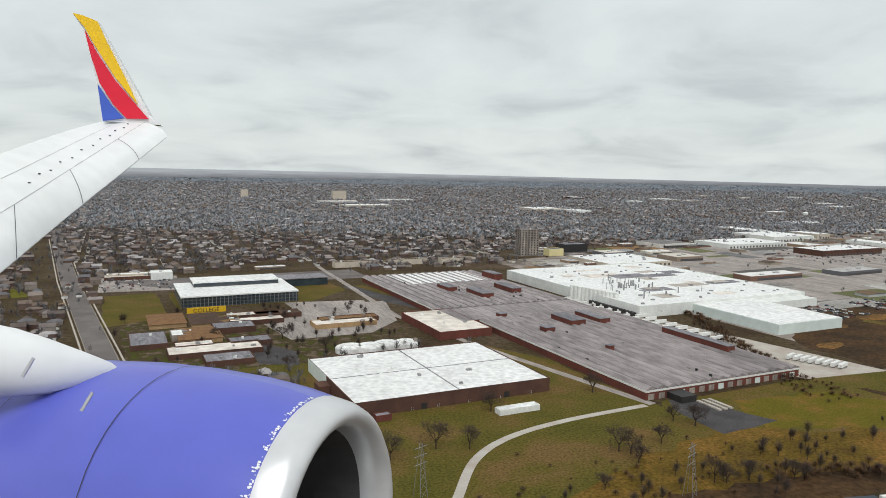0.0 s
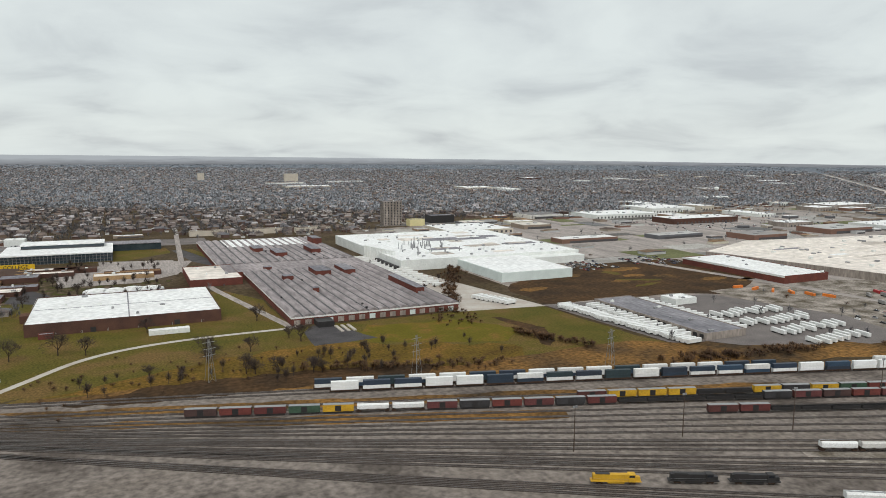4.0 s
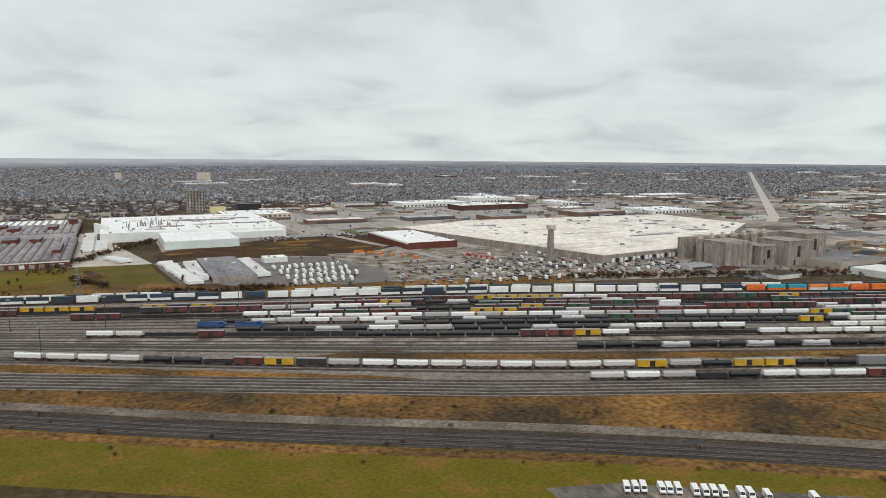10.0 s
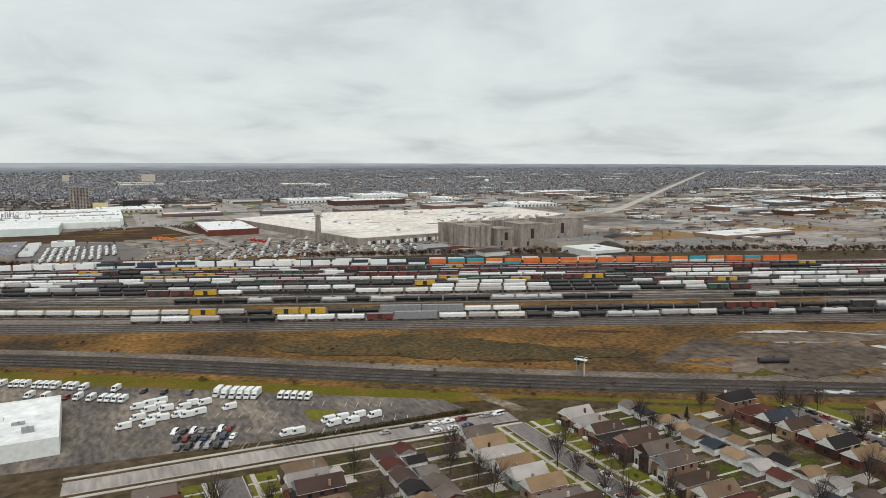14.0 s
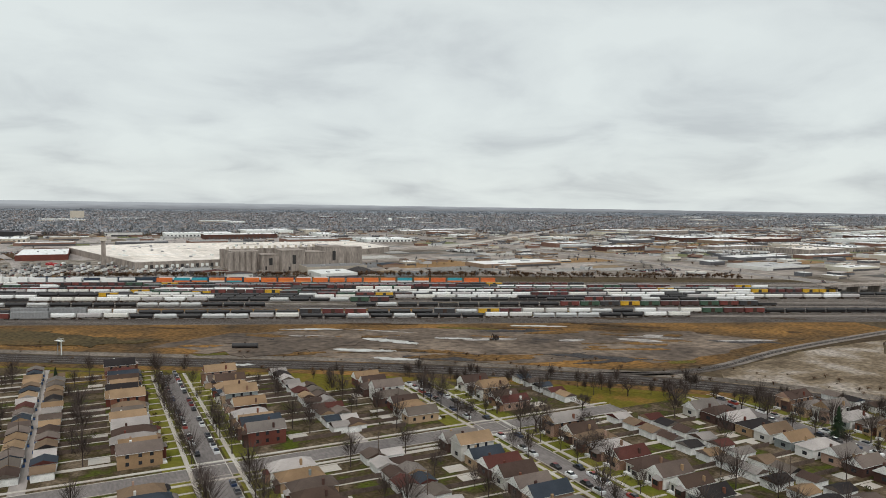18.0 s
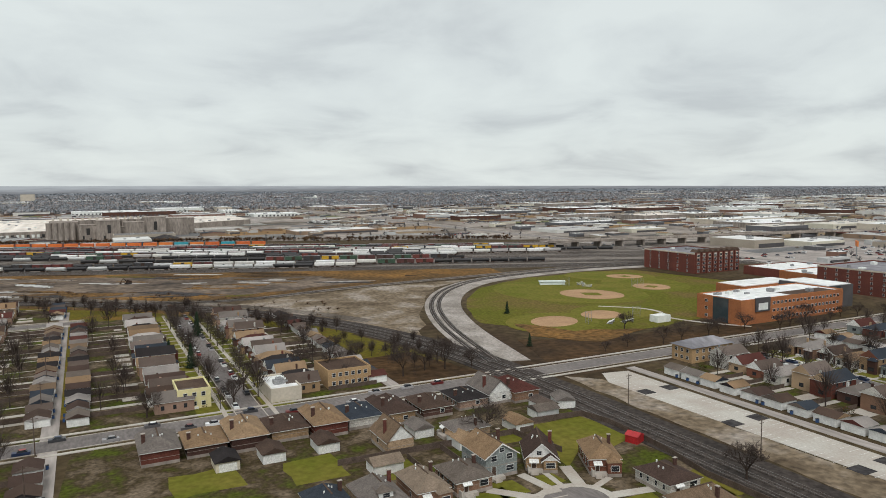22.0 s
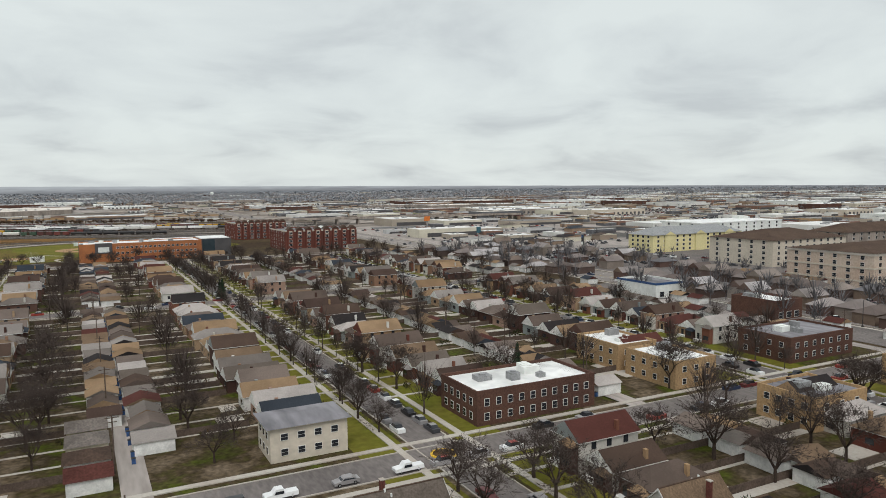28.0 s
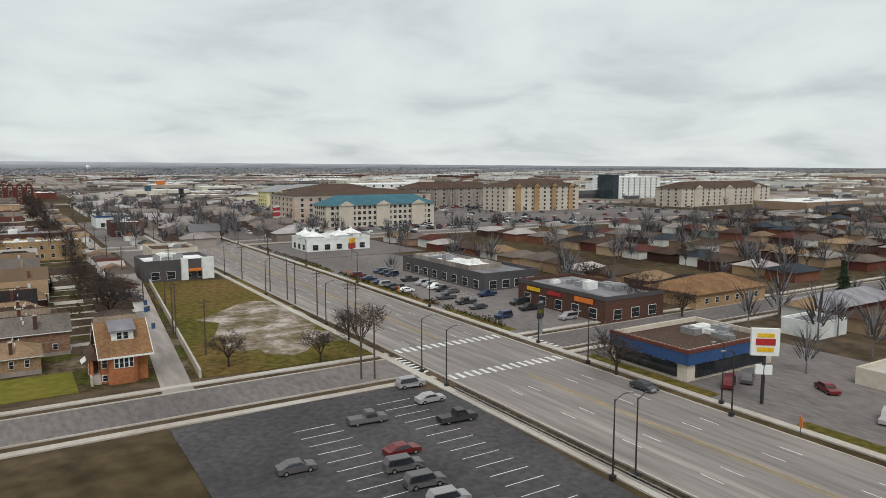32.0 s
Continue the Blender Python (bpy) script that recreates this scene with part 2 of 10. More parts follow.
M_BRICKO = mat("orange_brick", (0.40, 0.17, 0.075), (0.32, 0.135, 0.065), 0.08, 0.9, bump=0.01, fine=2.5, grain=0.25)
M_BRICKB = mat("brown_brick", (0.14, 0.08, 0.06), (0.10, 0.06, 0.05), 0.08, 0.9, bump=0.01, fine=2.5, grain=0.3)
M_BRICKT = mat("tan_brick", (0.42, 0.30, 0.165), (0.34, 0.245, 0.14), 0.08, 0.9, bump=0.01, fine=2.5, grain=0.25)
M_WHITE = mat("white_panel", (0.74, 0.75, 0.72), (0.64, 0.65, 0.62), 0.08, 0.6, fine=0.6, grain=0.12)
M_CREAM = mat("cream_stucco", (0.57, 0.505, 0.42), (0.49, 0.435, 0.36), 0.1, 0.85, fine=1.0, grain=0.12)
M_PINK = mat("pinkish_tan_stucco", (0.52, 0.43, 0.355), (0.45, 0.37, 0.30), 0.1, 0.85, fine=1.0, grain=0.15)
M_YELLOW = mat("pale_yellow_stucco", (0.70, 0.62, 0.34), (0.62, 0.55, 0.30), 0.1, 0.85, fine=1.0, grain=0.1)
M_GREY = mat("grey_concrete_wall", (0.37, 0.345, 0.31), (0.25, 0.23, 0.205), 0.08, 0.9, fine=0.5, grain=0.3, stretch=(1, 1, 0.3))
M_DGREY = mat("dark_grey_panel", (0.07, 0.07, 0.075), (0.09, 0.09, 0.095), 0.2, 0.7)
M_GLASS = mat("dark_window_glass", (0.02, 0.025, 0.03), (0.035, 0.04, 0.05), 0.5, 0.08, 0.0, grain=0.1)
M_GLASSB = mat("tinted_curtain_glass", (0.03, 0.05, 0.065), (0.05, 0.075, 0.09), 0.1, 0.1, 0.0, grain=0.1)
M_FRAME = mat("white_window_frame", (0.75, 0.74, 0.71), (0.66, 0.65, 0.62), 1.0, 0.5)
M_TEAL = mat("teal_metal_roof", (0.075, 0.19, 0.243), (0.06, 0.157, 0.203), 0.2, 0.85)
M_MINT = mat("pale_mint_panel", (0.66, 0.72, 0.69), (0.58, 0.64, 0.61), 0.1, 0.6, grain=0.1)
M_BROWNROOF = mat("brown_shingle", (0.085, 0.06, 0.047), (0.115, 0.083, 0.063), 0.1, 0.9, fine=2.0, grain=0.3)
M_ROOFTAN = mat("tan_shingle", (0.27, 0.165, 0.085), (0.19, 0.115, 0.065), 0.3, 0.9, fine=2.0, grain=0.3)
M_STEEL = mat("galvanised_steel", (0.36, 0.36, 0.36), (0.28, 0.28, 0.285), 0.6, 0.5, 0.5)
M_BLACK = mat("black_metal", (0.02, 0.02, 0.021), (0.032, 0.03, 0.03), 0.4, 0.6)
M_RUST = mat("rusty_bogie", (0.055, 0.04, 0.033), (0.085, 0.06, 0.045), 0.5, 0.9)
M_WOODPOLE = mat("weathered_pole", (0.10, 0.08, 0.065), (0.15, 0.12, 0.10), 0.5, 0.95)
M_LINE = mat("worn_white_paint", (0.74, 0.73, 0.70), (0.55, 0.54, 0.52), 0.5, 0.8)
M_YLINE = mat("worn_yellow_paint", (0.48, 0.33, 0.05), (0.33, 0.25, 0.07), 0.5, 0.8)
M_BLUE = mat("blue_paint", (0.03, 0.095, 0.26), (0.026, 0.08, 0.22), 0.3, 0.5)
M_REDP = mat("red_paint", (0.42, 0.02, 0.025), (0.34, 0.018, 0.02), 0.3, 0.45)
M_YELP = mat("yellow_paint", (0.72, 0.44, 0.012), (0.62, 0.38, 0.012), 0.3, 0.5)
M_ORANGE = mat("orange_paint", (0.72, 0.19, 0.02), (0.62, 0.16, 0.02), 0.3, 0.55)
M_CLAY = mat("infield_clay", (0.40, 0.27, 0.16), (0.34, 0.23, 0.14), 0.08, 0.95, fine=0.8, grain=0.15)
M_BARK = mat("grey_bark", (0.055, 0.042, 0.035), (0.085, 0.068, 0.056), 0.4, 0.95)
M_TWIG = mat("bare_twigs", (0.062, 0.051, 0.046), (0.10, 0.083, 0.074), 0.3, 0.95)
# twigs of the farther trees, greyed and lightened as by haze
M_TWIGFAR = mat("hazed_far_twigs", (0.11, 0.103, 0.106), (0.154, 0.147, 0.151), 0.02, 0.95, grain=0.3)
# distant crowns paler and bluer still: haze painted into their colour
M_TWIGDIST = mat("hazed_distant_trees", (0.24, 0.25, 0.266), (0.306, 0.319, 0.342), 0.005, 0.95, fine=0.02, grain=0.3)
M_NEEDLE = mat("dark_conifer_needles", (0.018, 0.034, 0.02), (0.03, 0.05, 0.026), 0.6, 0.9, grain=0.4)
TYRE = mat("tyre_rubber", (0.02, 0.02, 0.02), (0.03, 0.03, 0.03), 1.0, 0.9)
BRICKS = [(0.36, 0.255, 0.15), (0.24, 0.11, 0.075), (0.17, 0.065, 0.05), (0.42, 0.32, 0.21), (0.10, 0.06, 0.05), (0.30, 0.19, 0.13), (0.72, 0.70, 0.66), (0.28, 0.33, 0.33), (0.085, 0.05, 0.042), (0.58, 0.55, 0.50), (0.14, 0.085, 0.07), (0.38, 0.27, 0.21)]
ROOFS = [(0.31, 0.225, 0.14), (0.038, 0.035, 0.036), (0.095, 0.068, 0.054), (0.13, 0.105, 0.09), (0.21, 0.155, 0.105), (0.165, 0.145, 0.125), (0.05, 0.064, 0.082), (0.27, 0.19, 0.115), (0.085, 0.06, 0.05), (0.20, 0.185, 0.17), (0.11, 0.045, 0.038), (0.26, 0.215, 0.165)]
M_HWALL = mat("house_walls", ONE, WORN, 0.25, 0.9, fine=3.0, pick=BRICKS, grain=0.4)
M_HROOF = mat("house_roofs", ONE, WORN, 0.3, 0.9, fine=2.6, pick=ROOFS, grain=0.3)
M_HWALLF = mat("far_house_walls", ONE, WORN, 0.1, 0.9, pick=BRICKS, island=True, grain=0.1)
M_HROOFF = mat("far_house_roofs", ONE, WORN, 0.1, 0.9, pick=ROOFS[:11] + [(0.30, 0.29, 0.275), (0.20, 0.17, 0.15), (0.40, 0.39, 0.375)], island=True, grain=0.1)
# far roof tones lightened in the colour itself, standing for haze
M_HROOFD = mat("hazed_distant_roofs", ONE, WORN, 0.1, 0.9, pick=[(0.246, 0.226, 0.218), (0.157, 0.136, 0.127), (0.314, 0.299, 0.293), (0.202, 0.175, 0.161), (0.224, 0.186, 0.161), (0.403, 0.407, 0.414), (0.185, 0.192, 0.207), (0.28, 0.254, 0.23)], island=True, grain=0.1)
M_HWALLD = mat("distant_house_walls", ONE, WORN, 0.1, 0.9, pick=[(0.24, 0.19, 0.15), (0.16, 0.11, 0.095), (0.28, 0.25, 0.22), (0.13, 0.10, 0.09), (0.36, 0.34, 0.31), (0.20, 0.15, 0.13)], island=True, grain=0.1)
M_GWALL = mat("garage_walls", ONE, WORN, 0.4, 0.8, pick=[(0.78, 0.77, 0.74), (0.62, 0.55, 0.43), (0.45, 0.34, 0.22), (0.72, 0.71, 0.68), (0.5, 0.5, 0.48)], grain=0.12)
CARS = [(0.74, 0.74, 0.74), (0.03, 0.03, 0.033), (0.30, 0.31, 0.32), (0.80, 0.80, 0.79), (0.02, 0.02, 0.022), (0.06, 0.065, 0.075), (0.35, 0.36, 0.37), (0.16, 0.018, 0.02), (0.02, 0.04, 0.10), (0.12, 0.12, 0.125)]
M_CAR = mat("car_paint", ONE, (0.92, 0.92, 0.92), 0.5, 0.3, pick=CARS, grain=0.05)
M_CARFAR = mat("far_car_paint", ONE, (0.9, 0.9, 0.9), 0.5, 0.4, pick=CARS + [(0.7, 0.7, 0.7), (0.3, 0.04, 0.03)], island=True, grain=0.05)
M_TRUCKW = mat("white_truck_paint", (0.76, 0.76, 0.74), (0.66, 0.655, 0.63), 0.3, 0.45, grain=0.08)
M_BOXCAR = mat("boxcar_paint", ONE, (0.7, 0.68, 0.66), 0.25, 0.7, pick=[(0.15, 0.038, 0.035), (0.12, 0.042, 0.037), (0.20, 0.05, 0.04), (0.055, 0.12, 0.075), (0.09, 0.05, 0.045), (0.62, 0.36, 0.02), (0.16, 0.05, 0.05), (0.05, 0.05, 0.055)], grain=0.3)
M_BOXYEL = mat("yellow_boxcar_paint", ONE, (0.75, 0.72, 0.7), 0.25, 0.65, pick=[(0.66, 0.40, 0.03), (0.56, 0.35, 0.04), (0.62, 0.36, 0.02)], grain=0.25)
M_HOPPER = mat("pale_hopper_paint", ONE, (0.86, 0.85, 0.83), 0.2, 0.65, pick=[(0.80, 0.79, 0.77), (0.76, 0.76, 0.75), (0.82, 0.82, 0.81), (0.62, 0.60, 0.57), (0.70, 0.68, 0.63), (0.42, 0.425, 0.43)], grain=0.25)
M_TANK = mat("tank_car_paint", ONE, (0.8, 0.8, 0.8), 0.4, 0.5, pick=[(0.022, 0.022, 0.024), (0.03, 0.03, 0.03), (0.022, 0.022, 0.024), (0.5, 0.5, 0.49), (0.025, 0.025, 0.028)], grain=0.2)
M_STACKN = mat("container_paint", ONE, (0.82, 0.82, 0.82), 0.3, 0.6, pick=[(0.76, 0.76, 0.74), (0.028, 0.05, 0.08), (0.78, 0.77, 0.74), (0.72, 0.72, 0.70), (0.03, 0.045, 0.07), (0.70, 0.69, 0.66), (0.035, 0.075, 0.13), (0.03, 0.055, 0.065)], grain=0.15)
M_STACKW = mat("white_container_paint", ONE, (0.9, 0.9, 0.9), 0.3, 0.6, pick=[(0.80, 0.80, 0.78), (0.82, 0.82, 0.81), (0.78, 0.78, 0.75), (0.80, 0.80, 0.78), (0.03, 0.05, 0.085), (0.80, 0.79, 0.77)], grain=0.12)
M_STACKO = mat("orange_container_paint", ONE, (0.82, 0.82, 0.82), 0.3, 0.6, pick=[(0.70, 0.16, 0.03), (0.76, 0.24, 0.06), (0.70, 0.17, 0.03), (0.72, 0.20, 0.04), (0.66, 0.65, 0.62), (0.62, 0.13, 0.03), (0.70, 0.17, 0.03), (0.03, 0.33, 0.42)], grain=0.15)


# ---- mesh helpers ----
class Build:
    """Collects faces of one mesh."""

    def __init__(self):
        self.v, self.f, self.m = [], [], []

    def add(self, verts, faces, mi=0):
        k = len(self.v)
        self.v += verts
        self.f += [tuple(k + i for i in f) for f in faces]
        self.m += [mi] * len(faces)
        return self

    def box(self, x0, y0, z0, x1, y1, z1, mi=0):
        return self.add([(x0, y0, z0), (x1, y0, z0), (x1, y1, z0), (x0, y1, z0), (x0, y0, z1), (x1, y0, z1), (x1, y1, z1), (x0, y1, z1)],
                        [(3, 2, 1, 0), (4, 5, 6, 7), (0, 1, 5, 4), (1, 2, 6, 5), (2, 3, 7, 6), (3, 0, 4, 7)], mi)

    def prism(self, pts, z0, z1, mi=0, top=None):
        if sum(a[0] * b[1] - b[0] * a[1] for a, b in zip(pts, pts[1:] + pts[:1])) < 0:
            pts = pts[::-1]
        n = len(pts)
        self.add([(x, y, z0) for x, y in pts] + [(x, y, z1) for x, y in pts], [(i, (i + 1) % n, n + (i + 1) % n, n + i) for i in range(n)], mi)
        return self.add([(x, y, z1) for x, y in pts], [tuple(range(n))], mi if top is None else top)

    def cyl(self, p, q, r0, r1=None, n=8, mi=0, caps=True):
        p, q = Vector(p), Vector(q)
        r1 = r0 if r1 is None else r1
        w = (q - p).normalized()
        a = w.orthogonal().normalized()
        b = w.cross(a)
        ring = [(math.cos(2 * math.pi * i / n), math.sin(2 * math.pi * i / n)) for i in range(n)]
        vs = [tuple(p + r0 * (c * a + s * b)) for c, s in ring] + [tuple(q + r1 * (c * a + s * b)) for c, s in ring]
        fs = [(i, (i + 1) % n, n + (i + 1) % n, n + i) for i in range(n)]
        if caps:
            fs += [tuple(range(n))[::-1], tuple(range(n, 2 * n))]
        return self.add(vs, fs, mi)

    def gable(self, x0, y0, x1, y1, z, h, mi=0, gmi=None):
        """A pitched roof with its ridge along y."""
        c = (x0 + x1) / 2
        self.add([(x0, y0, z), (x1, y0, z), (x1, y1, z), (x0, y1, z), (c, y0, z + h), (c, y1, z + h)], [(0, 4, 5, 3), (1, 2, 5, 4), (3, 2, 1, 0)], mi)
        return self.add([(x0, y0, z), (x1, y0, z), (c, y0, z + h), (x0, y1, z), (x1, y1, z), (c, y1, z + h)], [(0, 1, 2), (4, 3, 5)], mi if gmi is None else gmi)

    def hip(self, x0, y0, x1, y1, z, h, mi=0):
        w, d = x1 - x0, y1 - y0
        if w <= d:
            a, b = ((x0 + x1) / 2, y0 + w / 2), ((x0 + x1) / 2, y1 - w / 2)
            fs = [(0, 1, 4), (1, 2, 5, 4), (2, 3, 5), (3, 0, 4, 5), (3, 2, 1, 0)]
        else:
            a, b = (x0 + d / 2, (y0 + y1) / 2), (x1 - d / 2, (y0 + y1) / 2)
            fs = [(0, 1, 5, 4), (1, 2, 5), (2, 3, 4, 5), (3, 0, 4), (3, 2, 1, 0)]
        return self.add([(x0, y0, z), (x1, y0, z), (x1, y1, z), (x0, y1, z), (*a, z + h), (*b, z + h)], fs, mi)

    def data(self, name, *mats):
        me = bpy.data.meshes.new(name)
        me.from_pydata(self.v, [], self.f)
        for m in mats:
            me.materials.append(m)
        if len(mats) > 1:
            me.polygons.foreach_set("material_index", self.m)
        me.update()
        return me


def part(name, b, mats, parent, label="", at=None):
    """One mesh under a thing or a part; b is a Build or a mesh that is shared."""
    mats = mats if isinstance(mats, (list, tuple)) else [mats]
    ob = new(name, b if isinstance(b, bpy.types.Mesh) else b.data(name, *mats))
    ob.parent = parent
    if at is not None:
        ob.matrix_basis = at
    return tagged(ob, label)


def thing(name, b, mats, label, category, group="", kind="", at=None):
    """A top-level mesh, or an Empty where b is None."""
    mats = mats if isinstance(mats, (list, tuple)) else [mats]
    ob = new(name, None if b is None else b if isinstance(b, bpy.types.Mesh) else b.data(name, *mats))
    if at is not None:
        ob.matrix_basis = at
    return tagged(ob, label, category, group, kind)


STOCK = {}


def stamp(key, maker, m):
    """A thing of a kind: made the first time, copied after that."""
    if key not in STOCK:
        STOCK[key] = maker()
        STOCK[key].matrix_basis = m
        return STOCK[key]
    return copy_thing(STOCK[key], m)


def sheet(name, pts, z, m, label, category="ground", low=0.25):
    return thing(name, Build().prism(list(pts), z - low, z), m, label, category, kind="structure")


def wobble(pts, amp, step, seed=1):
    """An outline with its edges cut up and shaken, as a natural edge is."""
    r, out = random.Random(seed), []
    for (ax, ay), (bx, by) in zip(pts, pts[1:] + pts[:1]):
        k = max(1, int(math.hypot(bx - ax, by - ay) / step))
        out += [(ax + (bx - ax) * i / k + r.uniform(-amp, amp), ay + (by - ay) * i / k + r.uniform(-amp, amp)) for i in range(k)]
    return out


def offset(line, d):
    """A line moved sideways (to its left) by d."""
    out = []
    for i, p in enumerate(line):
        a, b = line[max(i - 1, 0)], line[min(i + 1, len(line) - 1)]
        k = math.hypot(b[0] - a[0], b[1] - a[1]) or 1
        out.append((p[0] - (b[1] - a[1]) / k * d, p[1] + (b[0] - a[0]) / k * d))
    return out


def ribbon(b, line, w, z0, z1, mi=0, shift=0.0):
    l, r = offset(line, shift + w / 2), offset(line, shift - w / 2)
    for i in range(len(line) - 1):
        b.prism([r[i], r[i + 1], l[i + 1], l[i]], z0, z1, mi)
    return b


def smooth(line, k=6):
    """A curve through the points."""
    out = []
    for i in range(len(line) - 1):
        p0, p1, p2, p3 = (Vector(line[min(max(j, 0), len(line) - 1)]) for j in (i - 1, i, i + 1, i + 2))
        for j in range(k):
            s = j / k
            q = 0.5 * ((2 * p1) + (p2 - p0) * s + (2 * p0 - 5 * p1 + 4 * p2 - p3) * s * s + (3 * p1 - p0 - 3 * p2 + p3) * s ** 3)
            out.append((q.x, q.y))
    return out + [tuple(line[-1])]


def inside(x, y, poly):
    hit = False
    for (ax, ay), (bx, by) in zip(poly, poly[1:] + poly[:1]):
        if (ay > y) != (by > y) and x < (bx - ax) * (y - ay) / (by - ay) + ax:
            hit = not hit
    return hit


def spread(name, tv, tf, tm, mats, spots, label, category):
    """Many alike small things too far off to count, as one mesh. spots: x, y, z, turn, sx, sy, sz."""
    tv, spots = np.array(tv, float), np.array(spots, float)
    c, s = np.cos(spots[:, 3])[:, None], np.sin(spots[:, 3])[:, None]
    x, y, z = tv[None, :, 0] * spots[:, 4:5], tv[None, :, 1] * spots[:, 5:6], tv[None, :, 2] * spots[:, 6:7]
    v = np.stack([c * x - s * y + spots[:, 0:1], s * x + c * y + spots[:, 1:2], z + spots[:, 2:3]], -1).reshape(-1, 3)
    f = (np.array(tf)[None] + (np.arange(len(spots)) * len(tv))[:, None, None]).reshape(-1, 3)
    me = bpy.data.meshes.new(name)
    me.vertices.add(len(v))
    me.vertices.foreach_set("co", v.ravel().astype(np.float32))
    me.loops.add(f.size)
    me.loops.foreach_set("vertex_index", f.ravel().astype(np.int32))
    me.polygons.add(len(f))
    me.polygons.foreach_set("loop_start", np.arange(0, f.size, 3, dtype=np.int32))
    me.polygons.foreach_set("material_index", np.tile(np.array(tm, np.int32), len(spots)))
    for m in mats:
        me.materials.append(m)
    me.update(calc_edges=True)
    me.validate()
    me.shade_flat()
    return tagged(new(name, me), label, category, kind="stuff")


def tris(b):
    """The faces of a Build as triangles, for spread()."""
    f, m = [], []
    for face, mi in zip(b.f, b.m):
        for i in range(1, len(face) - 1):
            f.append((face[0], face[i], face[i + 1]))
            m.append(mi)
    return b.v, f, m


def far_off(x, y):
    """How far a place lies to the left of the flight line, and along it."""
    return -0.669 * x - 0.743 * y, -0.743 * x + 0.669 * y

def oval(x, y, a, b, turn, k=28):
    c, s = math.cos(turn), math.sin(turn)
    return [(x + a * math.cos(i) * c - b * math.sin(i) * s, y + a * math.cos(i) * s + b * math.sin(i) * c) for i in [2 * math.pi * j / k for j in range(k)]]


# ---- ground ----
def ground():
    xs = [-12500 + 300 * i for i in range(65)]
    ys = [-13500 + 300 * i for i in range(56)]
    b = Build()
    b.v = [(x, y, 0.0) for y in ys for x in xs]
    n = len(xs)
    b.f = [(j * n + i, j * n + i + 1, (j + 1) * n + i + 1, (j + 1) * n + i) for j in range(len(ys) - 1) for i in range(n - 1)]
    b.m = [0] * len(b.f)
    thing("ground", b, M_EARTH, "winter ground of brown earth and dull grass", "ground", kind="structure")



def haze():
    """The hazy distance at the horizon: a plain backdrop past all land."""
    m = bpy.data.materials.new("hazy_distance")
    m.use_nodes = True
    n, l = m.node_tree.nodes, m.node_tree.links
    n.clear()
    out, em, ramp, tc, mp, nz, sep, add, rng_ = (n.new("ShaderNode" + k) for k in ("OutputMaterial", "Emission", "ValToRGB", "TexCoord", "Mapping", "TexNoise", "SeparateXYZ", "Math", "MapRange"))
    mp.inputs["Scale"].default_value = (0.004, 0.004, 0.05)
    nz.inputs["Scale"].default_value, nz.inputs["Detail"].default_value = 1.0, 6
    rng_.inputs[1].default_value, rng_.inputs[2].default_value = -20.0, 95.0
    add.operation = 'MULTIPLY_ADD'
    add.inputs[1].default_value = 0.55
    # the wall glows paler and bluer upwards: a painted haze gradient
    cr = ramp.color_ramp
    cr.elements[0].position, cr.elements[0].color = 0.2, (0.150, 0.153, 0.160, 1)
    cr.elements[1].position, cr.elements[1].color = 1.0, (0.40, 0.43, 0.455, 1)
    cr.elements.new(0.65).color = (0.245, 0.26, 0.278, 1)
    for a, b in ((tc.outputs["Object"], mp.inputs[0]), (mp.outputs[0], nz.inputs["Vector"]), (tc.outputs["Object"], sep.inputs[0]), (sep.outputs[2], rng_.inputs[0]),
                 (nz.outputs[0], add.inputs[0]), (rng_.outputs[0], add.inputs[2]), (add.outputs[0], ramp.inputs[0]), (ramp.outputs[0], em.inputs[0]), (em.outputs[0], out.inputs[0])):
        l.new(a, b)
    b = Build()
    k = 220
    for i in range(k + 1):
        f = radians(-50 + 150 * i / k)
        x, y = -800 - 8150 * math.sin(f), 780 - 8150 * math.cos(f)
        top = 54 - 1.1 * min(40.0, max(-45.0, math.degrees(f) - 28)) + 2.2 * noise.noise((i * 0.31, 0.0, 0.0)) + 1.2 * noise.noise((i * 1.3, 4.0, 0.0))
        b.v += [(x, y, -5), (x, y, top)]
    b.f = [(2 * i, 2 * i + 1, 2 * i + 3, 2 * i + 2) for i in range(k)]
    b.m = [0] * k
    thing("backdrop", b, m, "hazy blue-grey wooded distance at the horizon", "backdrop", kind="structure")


ground()
haze()
sheet("industrial_ground", [(-560, -1000), (-560, -345), (-735, -100), (-1100, 0), (-1500, 180), (-1690, 300), (-1690, 700), (-2600, 1500), (-4200, 500), (-4600, -900), (-2900, -1200), (-2200, -900), (-1750, -1150)], 0.009, M_INDUSTRY, "pale worn ground of an industrial quarter")
sheet("field_factory", wobble([(-130, -240), (-310, -330), (-330, -345), (-470, -345), (-540, -335), (-560, -165), (-450, -168), (-420, -165), (-300, -185), (-130, -150)], 3, 25, 1), 0.02, M_GRASS, "mown winter grass field gone partly brown")
sheet("field_brown", wobble([(-150, -245), (-215, -270), (-320, -296), (-400, -262), (-455, -238), (-440, -198), (-300, -214), (-200, -228)], 5, 14, 24), 0.045, M_DRYGRASS, "brown olive grass in the lower part of the field")
sheet("field_scrub", wobble([(-160, -222), (-215, -240), (-320, -232), (-380, -214), (-370, -198), (-290, -204), (-200, -212)], 3, 9, 31), 0.062, M_SCRUB, "dark scrub along the foot of the field")
